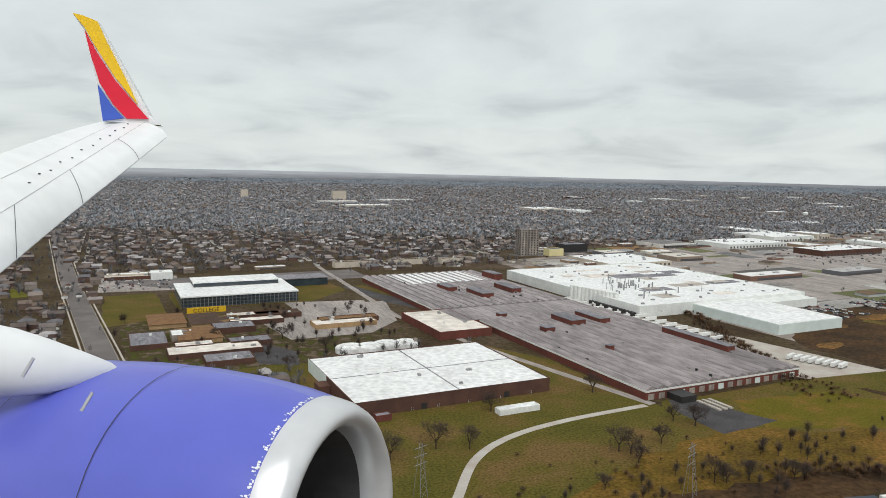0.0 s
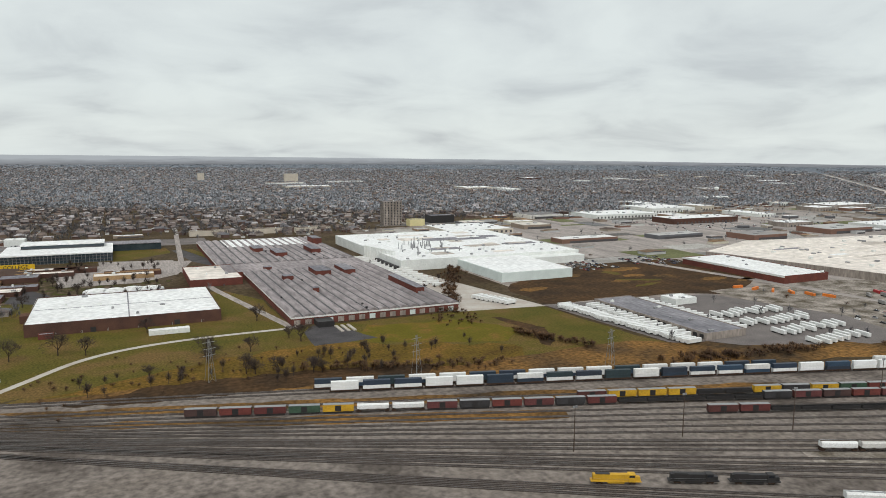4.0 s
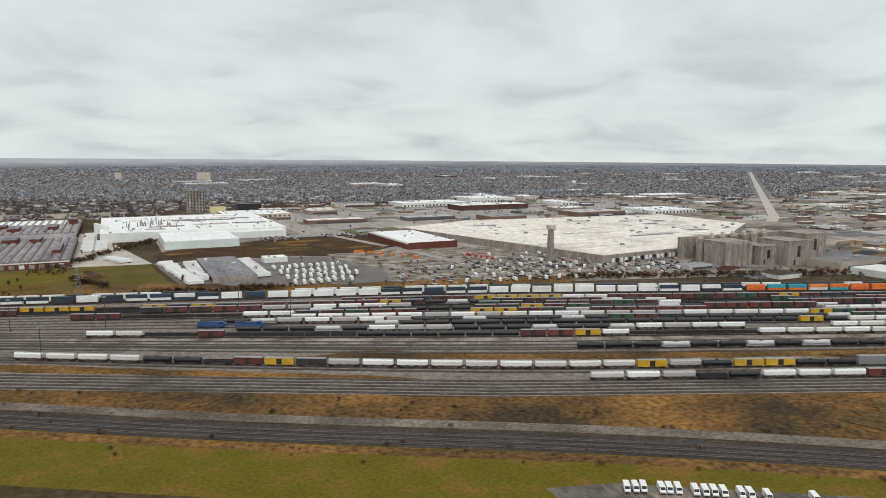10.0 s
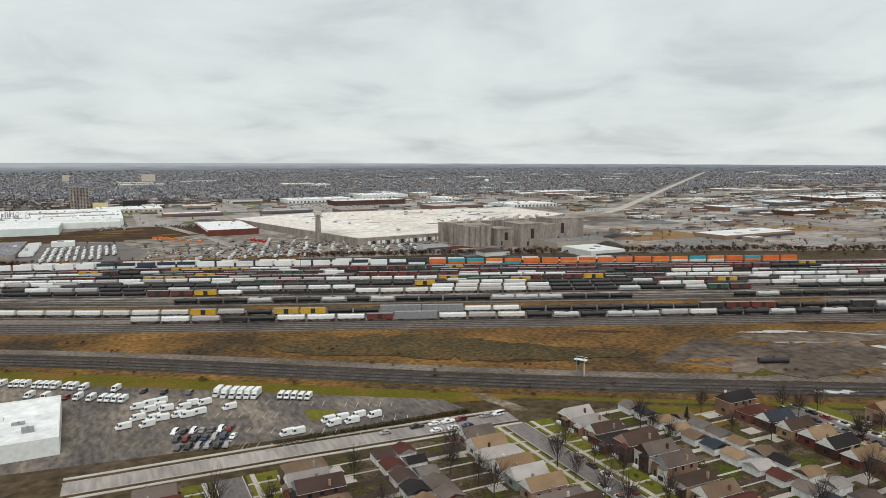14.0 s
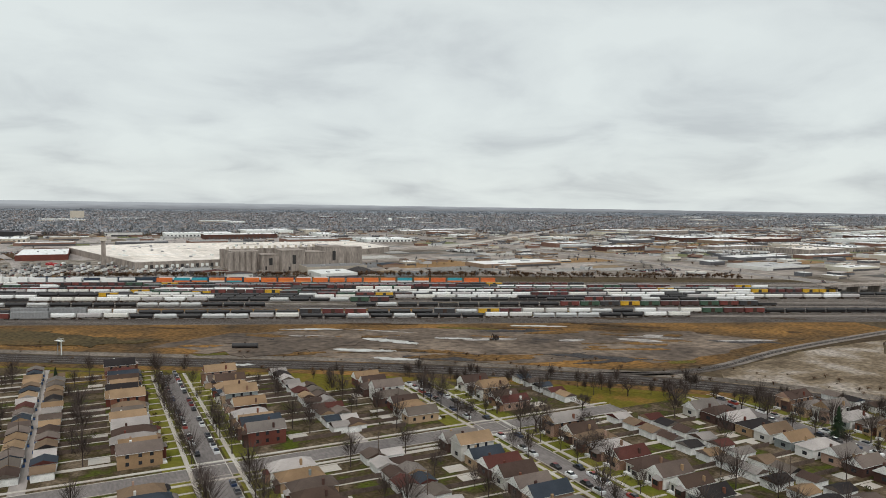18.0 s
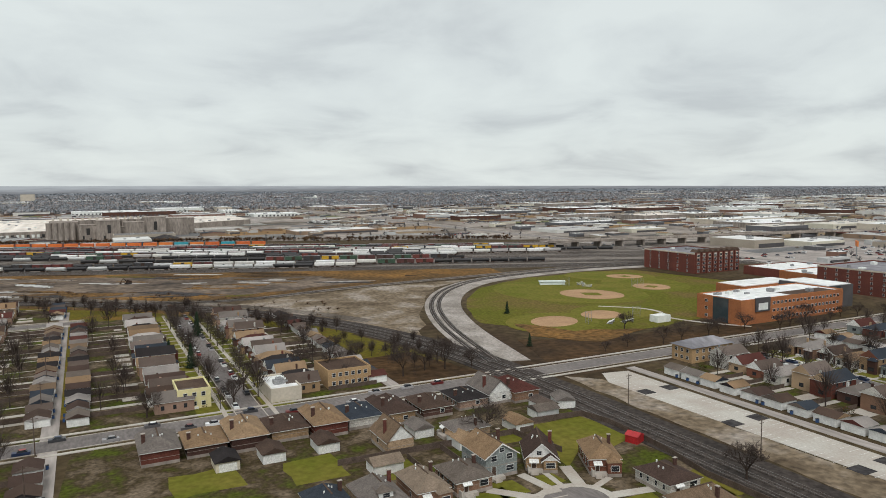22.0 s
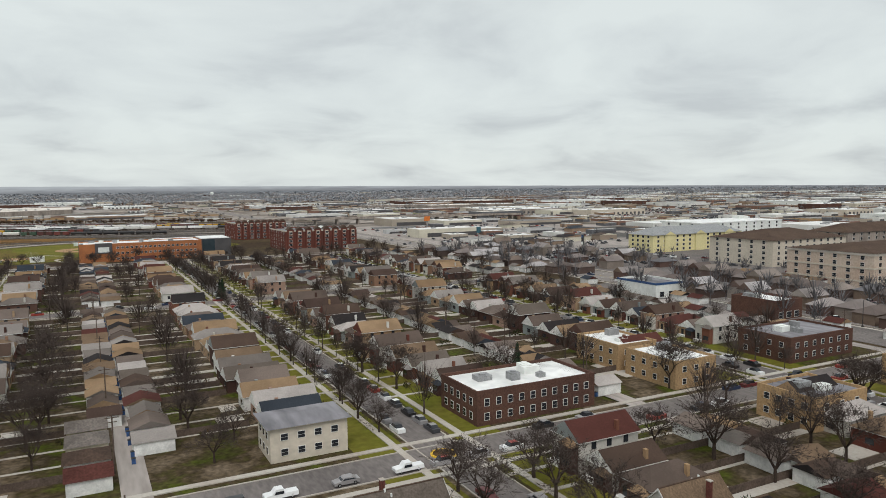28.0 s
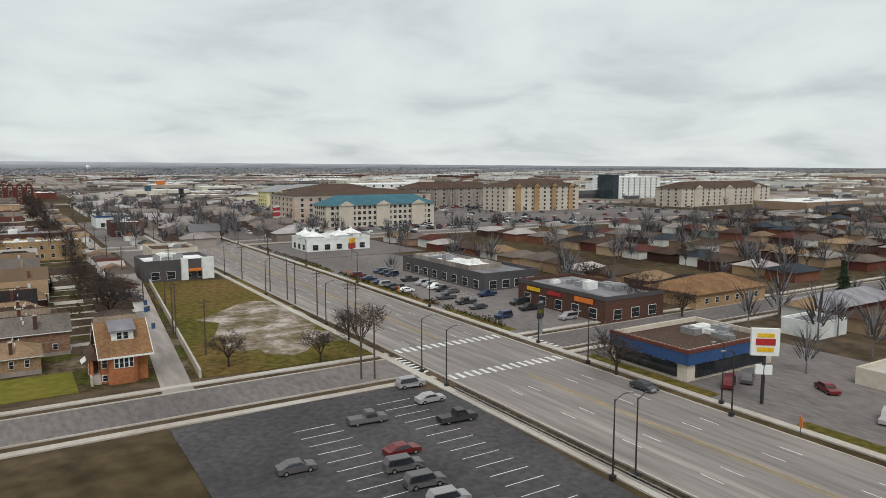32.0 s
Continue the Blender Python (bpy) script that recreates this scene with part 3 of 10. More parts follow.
sheet("field_green", wobble([(-372, -330), (-452, -318), (-480, -270), (-452, -246), (-405, -262), (-352, -286)], 2.5, 10, 32), 0.056, M_MEADOW, "short green lobe of the factory field")
sheet("field_ditch", wobble([(-478, -316), (-486, -312), (-500, -268), (-488, -236), (-476, -222), (-470, -226), (-484, -262)], 1.5, 6, 33), 0.066, M_SCRUB, "shallow dark ditch with brush across the field")
sheet("lawn_warehouse", wobble([(20, -530), (0, -190), (-125, -240), (-320, -330), (-315, -460), (-290, -520)], 2, 25, 2), 0.03, M_GRASS, "green and brown lawn round the warehouse")
sheet("reed_bank", wobble([(-110, -170), (-150, -240), (-300, -228), (-420, -203), (-540, -212), (-640, -150), (-900, -85), (-900, -55), (-620, -118), (-500, -152), (-400, -172), (-300, -178)], 5, 18, 3), 0.05, M_REED, "bank of dry brown grass above the rail yard")
sheet("brown_field", wobble([(-545, -400), (-565, -440), (-770, -540), (-860, -510), (-850, -380), (-760, -300), (-700, -330), (-548, -345)], 5, 20, 4), 0.02, M_SCRUB, "dark bare field of winter scrub")
sheet("truck_yard", [(-545, -340), (-722, -318), (-760, -200), (-735, -110), (-640, -135), (-563, -164)], 0.04, M_ASPH, "grey asphalt yard of a truck terminal", "yard")
sheet("scrap_yard", [(-735, -330), (-900, -330), (-1150, -185), (-1080, -40), (-900, -60), (-735, -112)], 0.03, M_GRAVEL, "pale gravel storage yard", "yard")
sheet("factory_yard", [(-463, -345), (-545, -335), (-500, -590), (-480, -700), (-463, -700)], 0.04, M_CONC, "concrete truck yard between factories", "yard")
sheet("mall_apron", [(-860, -600), (-900, -330), (-1000, -150), (-1180, -120), (-1500, -420), (-1500, -680), (-1150, -700)], 0.02, M_ROADCONC, "wide pale apron round a flat plant", "yard")
sheet("mall_parking", [(-760, -560), (-860, -560), (-1150, -700), (-1600, -680), (-1700, -1000), (-1000, -1050), (-760, -900)], 0.015, M_ROADCONC, "huge empty shopping mall parking lot", "parking lot")
sheet("college_lots", [(-130, -670), (-180, -745), (-280, -740), (-255, -640), (-215, -600), (-140, -600)], 0.03, M_ROADCONC, "empty college parking lots", "parking lot")
sheet("college_lawn", wobble([(10, -705), (-52, -735), (-45, -875), (8, -870)], 1.5, 20, 5), 0.03, M_GRASS, "green corner lawn beside the avenue")
sheet("plaza_lot", [(15, -900), (12, -1010), (-80, -1005), (-75, -890)], 0.03, M_ROADCONC, "plaza parking lot", "parking lot")
sheet("far_green", wobble([(80, -900), (105, -960), (180, -1000), (180, -880)], 2, 20, 6), 0.03, M_LAWN, "green sports lawn beyond the avenue")
sheet("college_green", wobble([(-60, -770), (-200, -765), (-260, -820), (-255, -880), (-60, -870)], 1.5, 20, 7), 0.02, M_GRASS, "lawn round the college")
sheet("dark_lot", wobble([(-346, -346), (-369, -291), (-319, -287), (-322, -330), (-332, -347)], 1, 12, 8), 0.06, M_DARKASPH, "dark patched asphalt yard by the loading dock", "yard")

# ---- the rail yard: its tracks run along U, fanned in at the east end ----
O, U, N = (-547.0, 81.0), (-0.921, 0.389), (0.389, 0.921)


def yard(s, n):
    k = max(0.0, (200 - s) / 800) ** 1.3 * (1 - 0.25 * min(1.0, max(0.0, (-90 - n) / 120)))
    n = n + (-90 - n) * k
    return (O[0] + U[0] * s + N[0] * n, O[1] + U[1] * s + N[1] * n)


def yard_pose(s, n, z=0.0):
    a, b = yard(s - 1, n), yard(s + 1, n)
    p = yard(s, n)
    return pose(p[0], p[1], z, 0, 0, math.degrees(math.atan2(b[1] - a[1], b[0] - a[0])))


def bundle(s, n):
    """The near lines, which close on the yard's throat in a straight fan."""
    n -= 0.08 * max(0.0, 165 - s)
    return (O[0] + U[0] * s + N[0] * n, O[1] + U[1] * s + N[1] * n)


SPAN = list(range(-600, 200, 40)) + [200, 1250]
sheet("rail_yard", [bundle(s, 53) for s in SPAN] + [yard(s, -216) for s in SPAN[::-1]], 0.06, M_BALLAST, "grey stained ballast of a wide rail yard", "rail yard")
sheet("yard_strip", wobble([yard(s, -8) for s in range(40, 700, 40)] + [yard(s, -24) for s in range(680, 40, -40)], 2.5, 15, 9), 0.09, M_REED, "strip of dry grass between tracks")
sheet("yard_strip", wobble([bundle(s, 25 + 0.02 * (s + 115)) for s in range(-240, 140, 30)] + [bundle(s, 12 + 0.055 * (s + 115)) for s in range(120, -240, -30)], 1.5, 15, 19), 0.09, M_REED, "strip of dry grass between tracks")
sheet("yard_strip", wobble([yard(s, -186) for s in range(-500, -40, 40)] + [yard(s, -166) for s in range(-80, -520, -40)], 2.0, 12, 29), 0.09, M_REED, "strip of dry grass between tracks")
sheet("yard_strip", wobble([yard(s, -144) for s in range(-560, -160, 40)] + [yard(s, -122) for s in range(-200, -580, -40)], 2.0, 12, 30), 0.092, M_REED, "strip of dry grass between tracks")
sheet("yard_road", [yard(s, -42) for s in range(-100, 1000, 50)] + [yard(s, -62) for s in range(950, -140, -50)], 0.085, M_GRAVEL, "pale gravel service road in the yard", "road")


def track(line, label="steel rails on dark sleepers", z=0.07):
    t = thing("railway_track", ribbon(Build(), line, 2.7, z, z + 0.12), M_TIES, label, "railway track", "tracks of the rail yard", "structure")
    for d in (-0.72, 0.72):
        part("rail", ribbon(Build(), line, 0.16, z + 0.12, z + 0.28, shift=d), M_RAIL, t)


TRAIN_N = [-212, -203, -175, -163, -151, -139, -127, -115, -103, -92, -76, -60, -30, 10]
for n in TRAIN_N + [-68, -48, -40, -34, -22, 4, 16]:
    track([yard(s, n) for s in SPAN])
for n in (30, 35, 40, 45, 50):
    track([bundle(s, n) for s in SPAN])

# near tracks, the brown field and the curve by the park
NEAR = smooth([(-180, -20), (-390, 80), (-553, 180), (-711, 273), (-886, 393), (-1047, 490), (-1130, 548), (-1198, 607), (-1240, 665), (-1263, 714), (-1279, 775), (-1284, 840), (-1284, 900), (-1284, 1060)])
WYE = smooth([(-1160, 568), (-1220, 584), (-1310, 567), (-1430, 556), (-1560, 548), (-1700, 560)])
BEND = smooth([(-1281, 800), (-1299, 722), (-1326, 655), (-1366, 603), (-1420, 573), (-1520, 562), (-1640, 580)])
sheet("yard_margin", wobble([yard(s, 52) for s in range(-640, 120, 40)] + [yard(s, -224) for s in range(80, -660, -40)], 3, 25, 21), 0.03, M_REED, "dry brown grass round the end of the rail yard")
sheet("south_margin", wobble([(-60, -40), (-180, -30), (-390, 62), (-330, 20), (-200, -60), (-120, -170), (-40, -190), (40, -160)], 3, 25, 22), 0.035, M_REED, "dry brown grass between railway lines")
sheet("brown_meadow", wobble([bundle(s, 54) for s in range(-560, 1010, 40)] + [(-1440, 556), (-1300, 567), (-1215, 578), (-1130, 540), (-1047, 482), (-886, 378), (-711, 258), (-553, 166), (-390, 66), (-180, -34), (-100, -70)], 2, 20, 10), 0.04, M_REED, "meadow of tall dry orange-brown grass")
sheet("dirt_waste", wobble([(-960, 400), (-1010, 372), (-1100, 395), (-1200, 445), (-1300, 500), (-1330, 545), (-1230, 565), (-1130, 525), (-1047, 470)], 5, 16, 11), 0.08, M_DIRT, "churned grey dirt ground with tracks and puddles")
rd = random.Random(44)
WASTE = [(-960, 400), (-1010, 372), (-1100, 395), (-1200, 445), (-1300, 500), (-1330, 545), (-1230, 565), (-1130, 525), (-1047, 470)]
WYEGROUND = [(-1205, 612), (-1245, 660), (-1275, 745), (-1310, 668), (-1352, 600), (-1400, 572), (-1310, 575), (-1225, 590)]
MEADOW = [(-560, 150), (-900, 215), (-1300, 395), (-1480, 520), (-1300, 560), (-1215, 572), (-1130, 530), (-1047, 474), (-886, 370), (-711, 250)]
for k in range(170):
    x, y = (rd.uniform(-1460, -600), rd.uniform(180, 740)) if k < 95 else (rd.uniform(-1310, -980), rd.uniform(380, 560))
    kind = 0 if inside(x, y, WASTE) else 1 if inside(x, y, WYEGROUND) else 2 if inside(x, y, MEADOW) else 3
    if kind == 3 or kind == 2 and rd.random() < 0.4:
        continue
    a, c, w = rd.uniform(5, 30), rd.uniform(1.2, 5.0), rd.uniform(-0.75, -0.2) if kind != 1 else rd.uniform(-1.1, 0.2)
    ring = [(x + a * math.cos(i) * math.cos(w) - c * math.sin(i) * math.sin(w), y + a * math.cos(i) * math.sin(w) + c * math.sin(i) * math.cos(w)) for i in [j * 0.7 for j in range(9)]]
    m, lab = rd.choice(([(M_COAL, "patch of dark churned soil"), (M_REED, "patch of dry brown grass"), (M_PUDDLE, "pale wet silt puddle"), (M_REED, "patch of dry brown grass")],
                        [(M_PUDDLE, "pale stony patch"), (M_GRASS, "patch of thin green grass"), (M_GRAVEL, "pale gravel patch"), (M_REED, "patch of dry brown grass")],
                        [(M_SCRUB, "dark patch in the dry meadow"), (M_GRASS, "greenish patch in the dry meadow"), (M_SCRUB, "dark patch in the dry meadow")])[kind])
    sheet("dirt_patch", wobble(ring, 1.6 if m is not M_PUDDLE else 0.8, 4, 60 + k), 0.10 + 0.0012 * k, m, lab)
M_OLIVE = mat("dark_olive_scrub", (0.072, 0.058, 0.03), (0.15, 0.095, 0.038), 0.02, 0.95, bump=0.2, fine=0.4, grain=0.6, c3=(0.095, 0.075, 0.036))
sheet("dark_scrub", wobble([(-790, 285), (-826, 275), (-885, 296), (-925, 345), (-965, 382), (-930, 384), (-868, 346), (-820, 318)], 5, 7, 430), 0.40, M_OLIVE, "dark olive scrub in the dry meadow")
for k, (x, y, a, c, w) in enumerate(((-1098, 440, 17, 4, -0.85), (-1106, 452, 9, 3, -0.8), (-1070, 460, 13, 3.4, -0.6), (-1084, 468, 8, 2.2, -0.5), (-1082, 492, 14, 3, -0.65), (-1216, 436, 20, 2.6, -0.5), (-1066, 382, 22, 2.4, -0.4), (-1140, 452, 12, 2, -0.5), (-1000, 470, 9, 1.6, -0.5))):
    sheet("silt_pool", wobble(oval(x, y, a, c, w, 22), 1.3, 2.2, 400 + k), 0.43 + 0.004 * k, M_SILT, "pale milky pool on churned ground", "pool")
for k, pts in enumerate(([(-985, 418), (-1040, 404), (-1085, 412), (-1090, 440), (-1050, 452), (-1000, 446)], [(-1120, 480), (-1170, 476), (-1205, 502), (-1190, 520), (-1140, 506)])):
    sheet("dark_spoil", wobble(pts, 6, 6, 420 + k), 0.415 + 0.004 * k, M_DIRT, "dark churned waste ground")
hulk = thing("tank_hulk", Build().cyl((-7.5, 0, 1.5), (7.5, 0, 1.5), 1.5, n=14), M_BLACK, "black cylindrical tank lying on waste ground", "tank", at=pose(-1012, 427, 0.42, 0, 0, 157))
for x in (-5, 5):
    part("cradle", Build().box(x - 0.6, -1.4, 0, x + 0.6, 1.4, 0.5), M_RUST, hulk)
part("manway", Build().cyl((0, 0, 2.9), (0, 0, 3.4), 0.5, n=8), M_RUST, hulk)
dig = thing("excavator", Build().box(-2.2, -1.5, 0, 2.2, -0.8, 0.9).box(-2.2, 0.8, 0, 2.2, 1.5, 0.9).box(-1.2, -0.8, 0.4, 1.2, 0.8, 1.0), M_BLACK, "dark tracked excavator standing on waste ground", "excavator", at=pose(-1162, 467, 0.42, 0, 0, 30))
part("cab", Build().box(-2.2, -1.3, 1.0, 1.0, 1.3, 2.2).box(-0.2, 0.2, 2.2, 1.0, 1.3, 3.2), M_RUST, dig)
part("boom", Build().cyl((1.0, 0, 2.0), (4.0, 0, 4.4), 0.3, n=6).cyl((4.0, 0, 4.4), (6.2, 0, 1.6), 0.24, n=6).box(5.8, -0.6, 0.6, 6.8, 0.6, 1.6), M_RUST, dig)
thing("gravel_way", ribbon(Build(), offset(NEAR, 12.5)[:-26], 9, -0.1, 0.12), M_WAY, "pale gravel track along the railway", "road", kind="structure")
thing("main_line_bed", ribbon(Build(), offset(NEAR, -3.5), 19, -0.15, 0.14), M_DARKBED, "ballast bed of a double-track main line", "railway", kind="structure")
thing("wye_bed", ribbon(Build(), WYE, 9, -0.15, 0.12), M_BALLAST, "ballast bed of a branch line", "railway", kind="structure")
thing("bend_bed", ribbon(Build(), offset(BEND, -5), 22, -0.15, 0.10), M_BEND, "pale wide gravel bed of a curving railway", "railway", kind="structure")
for d in (-9.5, -4.8, 0.0):
    track(offset(NEAR, d), z=0.15)
track(WYE, z=0.13)
for d in (-2.5, 2.0):
    track(offset(BEND, d), z=0.15)
sheet("wye_ground", wobble([(-1205, 612), (-1245, 660), (-1275, 745), (-1310, 668), (-1352, 600), (-1400, 572), (-1310, 575), (-1225, 590)], 2, 15, 12), 0.07, M_WYE, "grey gravel between two railway lines")
sheet("green_verge", wobble(offset(NEAR, -9)[0:55] + offset(NEAR, -26)[24:55][::-1] + offset(NEAR, -60)[0:22][::-1], 1.0, 14, 13), 0.05, M_MEADOW, "green and yellow grass verge by the railway")
thing("verge_grass", ribbon(Build(), offset(NEAR, -21)[38:59], 11, -0.1, 0.07), M_MEADOW, "green and golden grass strip between railway and yards", "grass", kind="structure")
thing("verge_reeds", ribbon(Build(), offset(NEAR, -17.5)[4:44], 7.5, -0.1, 0.085), M_REED, "band of dry golden grass beside the railway", "grass", kind="structure")

# ---- streets ----
def oval_ring(x, y, r):
    return [(x + r * math.cos(i * 0.3927), y + r * math.sin(i * 0.3927)) for i in range(16)]


STREETS = [-748, -855, -964, -1069, -1179, -1383, -1490, -1592]
CROSS = [619, 820, 1018, 1227]
R1 = [(-908, 439), (-1050, 526), (-1112, 570), (-1170, 606), (-1226, 676), (-1257, 755), (-1262, 826), (-1128, 826), (-1110, 1060), (-880, 800), (-760, 600), (-690, 437)]
R2 = [(-1341, 838), (-1420, 838), (-1420, 815), (-1660, 815), (-1660, 1432), (-1600, 1432), (-1590, 1436), (-1330, 1215)]
ROADS = []


def road(name, line, w, label, m=M_STREET, z=0.06, walks=True, cat="road"):
    ob = thing(name, ribbon(Build(), line, w, -0.2, z), m, label, cat, kind="structure")
    if walks:
        for s in (-1, 1):
            thing("pavement", ribbon(Build(), line, 1.5, -0.2, z + 0.14, shift=s * (w / 2 + 3.2)), M_CONC, "pale concrete pavement along a street", "pavement", kind="structure")
            thing("kerb", ribbon(Build(), line, 0.3, -0.2, z + 0.13, shift=s * (w / 2 + 0.15)), M_CONC, "concrete kerb", "kerb", kind="structure")
    return ob


def span(x, poly, y0, y1):
    ys = [y for y in range(y0, y1, 4) if inside(x, y, poly)]
    return (min(ys), max(ys)) if ys else None


for x in STREETS:
    lo, hi = span(x, R1 if x > -1300 else R2, 420, 1440) or (500, 520)
    sheet("block_lawn", [(x - 52, lo), (x + 52, lo), (x + 52, hi), (x - 52, hi)], 0.02, M_YARD, "winter lawns and yards of a residential block")
    for a in (x - 10.5, x + 10.5):
        sheet("front_lawn", [(a - 5, lo), (a + 5, lo), (a + 5, hi), (a - 5, hi)], 0.04, M_LAWN, "strip of green front lawns", "grass")
    if x == -1592:
        hi = 1446
    road("street", [(x, lo), (x, hi)], 8.5, "narrow grey residential street")
    for a in (x - 53, x + 53):
        got = span(a, R1 if x > -1300 else R2, 420, 1440)
        if got and all(abs(a - q) > 5 for q in ROADS):
            ROADS.append(a)
            line = [(a, got[0]), (a, got[1])] if a != -1645 else [(a, got[0]), (a, 1322), (-1634.5, 1440)]
            thing("alley", ribbon(Build(), line, 4.8, -0.2, 0.07), M_ROADCONC, "pale concrete back alley", "alley", kind="structure")
for y, x0, x1 in ((619, -1132, -880), (820, -1780, -900), (1018, -1640, -1000), (1227, -1670, -1345)):
    road("cross_street", [(x0, y), (x1, y)], 10, "grey asphalt cross street", z=0.075)
road("avenue", [(-1700, -2600), (-1692, 300), (-1688, 900), (-1687, 1600)], 25, "wide worn six-lane avenue", M_AVENUE, 0.09)
road("college_avenue", [(190, -3000), (95, -1586), (48, -1000), (10, -620), (-20, -300)], 20, "wide grey avenue past the college", M_ASPH, 0.08)
road("factory_road", [(-282, -1040), (-262, -660), (-283, -520), (-318, -345)], 7, "grey road along the factory", M_ROADCONC, 0.08, False)
road("field_path", smooth([(-130, -262), (-142, -278), (-169, -312), (-201, -332), (-247, -342), (-312, -345)]), 5, "pale gravel path through the field", M_CONC, 0.09, False)
road("mall_road", [(-700, -1100), (-790, -560), (-840, -300), (-860, -110)], 12, "grey truck road beside the plant", M_ROADCONC, 0.07, False)
road("far_avenue", [(-1560, -400), (-1636, -457), (-2600, -1330), (-4687, -3216), (-7400, -5670)], 19, "straight pale avenue running to the horizon", M_CONC, 0.6, False)
road("lower_street", [(-700, 425), (-770, 427), (-835, 430.5), (-859, 432)], 9, "pale concrete street beside the parking lot", M_ROADCONC, 0.07)
sheet("verge_path", wobble([(-857, 394), (-861, 396), (-864, 412), (-869, 428), (-862, 428), (-858, 412)], 0.8, 4, 81), 0.075, M_WYE, "pale worn dirt path on the verge", "path")
road("last_cross_street", [(-1540, 1446), (-1673, 1446)], 11, "grey asphalt side street meeting the avenue", M_STREET, 0.085)
road("west_cross_street", [(-1702, 1446), (-1990, 1446)], 10, "side street west of the avenue", M_ASPH, 0.085)
road("mid_cross_street", [(-1702, 1229), (-2150, 1229)], 12, "cross street west of the avenue", M_ASPH, 0.085)
sheet("van_lot", [(-640, 281), (-664, 288), (-732, 331), (-796, 372), (-842, 402), (-846, 416), (-770, 415), (-640, 400)], 0.09, M_LOT, "worn asphalt parking lot with faded bays", "parking lot")
sheet("van_lot_island", [(-786, 388.5), (-799, 395.5), (-789, 403), (-785, 401)], 0.16, M_LAWN, "grass island in the parking lot", "grass")
sheet("strip_lot", [(-1303, 845), (-1309, 834), (-1320, 836), (-1320.5, 978), (-1306.5, 977)], 0.10, M_CONC, "long pale concrete parking strip", "parking lot")
for y in (860, 897, 937):
    sheet("planting_bed", [(-1304, y - 2), (-1309, y - 2), (-1309, y + 3), (-1304, y + 3)], 0.17, M_COAL, "dark mulched planting bed", "planting bed")
    sheet("planting_bed", [(-1315, y - 2), (-1320, y - 2), (-1320, y + 3), (-1315, y + 3)], 0.17, M_COAL, "dark mulched planting bed", "planting bed")
sheet("rail_side_waste", wobble([(-1293, 830), (-1304, 840), (-1305, 1010), (-1290, 1010)], 1, 10, 14), 0.08, M_WYE, "stony dirt strip between tracks and lot")
thing("alley", ribbon(Build(), [(-1324.6, 832), (-1325.4, 1013)], 4.6, -0.2, 0.075), M_ROADCONC, "pale concrete alley behind garages", "alley", kind="structure")
sheet("corner_green", [(-1246, 878), (-1252, 870), (-1270, 870.5), (-1272, 880), (-1272, 892), (-1260, 896), (-1252, 893), (-1242.5, 901)], 0.09, M_LAWN, "bright green corner lawn", "grass")
sheet("vacant_lot", wobble([(-1648, 1327), (-1675, 1333), (-1671, 1436), (-1639, 1434)], 0.6, 10, 15), 0.11, M_GRASS, "vacant lot of thin green and brown grass")
sheet("vacant_slab", wobble([(-1651, 1386), (-1660, 1374), (-1672, 1372), (-1671, 1420), (-1660, 1429), (-1648, 1421)], 2.6, 3.5, 16), 0.15, M_BROKEN, "broken pale concrete slab in the vacant lot")
sheet("corner_lot", [(-1630, 1456), (-1664, 1455), (-1671, 1462), (-1669, 1510), (-1630, 1510)], 0.12, M_DARKASPH, "dark asphalt parking lot by the avenue", "parking lot")
sheet("shop_lot_west", [(-1704, 1300), (-1745, 1300), (-1745, 1438), (-1704, 1438)], 0.10, M_STREET, "asphalt parking in front of a shop row", "parking lot")
sheet("burger_lot", [(-1704, 1456), (-1745, 1456), (-1745, 1530), (-1704, 1530)], 0.10, M_STREET, "asphalt lot round a burger restaurant", "parking lot")
for y0, y1 in ((1458, 1486), (1500, 1530), (1304, 1334), (1350, 1400), (1408, 1434)):
    sheet("verge_strip", [(-1703.6, y0), (-1706.4, y0), (-1706.4, y1), (-1703.6, y1)], 0.17, M_GRASS, "narrow grass strip along the pavement", "grass")
sheet("hotel_lot", [(-1705, 900), (-2080, 900), (-2080, 1219), (-1705, 1219)], 0.03, M_ASPH, "hotel parking lots", "parking lot")
sheet("west_lots", [(-1704, 500), (-1950, 500), (-2100, 900), (-1704, 900)], 0.03, M_ROADCONC, "commercial parking lots west of the avenue", "parking lot")

sheet("back_yards", [(-1128, 826), (-1276, 828), (-1275, 1060), (-1110, 1060)], 0.03, M_YARD, "back yards of houses beside the railway")
sheet("green_bed", [(-1305, 978.5), (-1320.5, 979), (-1321, 1008), (-1303, 1012)], 0.09, M_LAWN, "green bed at the end of the parking strip", "grass")
sheet("pale_end_walk", wobble([(-1310.5, 979), (-1315.5, 979), (-1316.5, 998), (-1321, 1008), (-1309, 1010)], 0.5, 8, 23), 0.13, M_CONC, "pale curved walk at the end of the strip", "path")

sheet("restaurant_lot", [(-1704, 1243), (-1762, 1243), (-1762, 1299), (-1704, 1299)], 0.10, M_ASPH, "asphalt lot round a white restaurant", "parking lot")
sheet("shop_lot", [(-1674, 1060), (-1650, 1060), (-1650, 1217), (-1674, 1217)], 0.10, M_ASPH, "worn asphalt lots behind corner shops", "parking lot")
sheet("shop_lot", [(-1674, 1237), (-1650, 1237), (-1650, 1300), (-1674, 1300)], 0.10, M_ASPH, "worn asphalt lot beside a low shop", "parking lot")
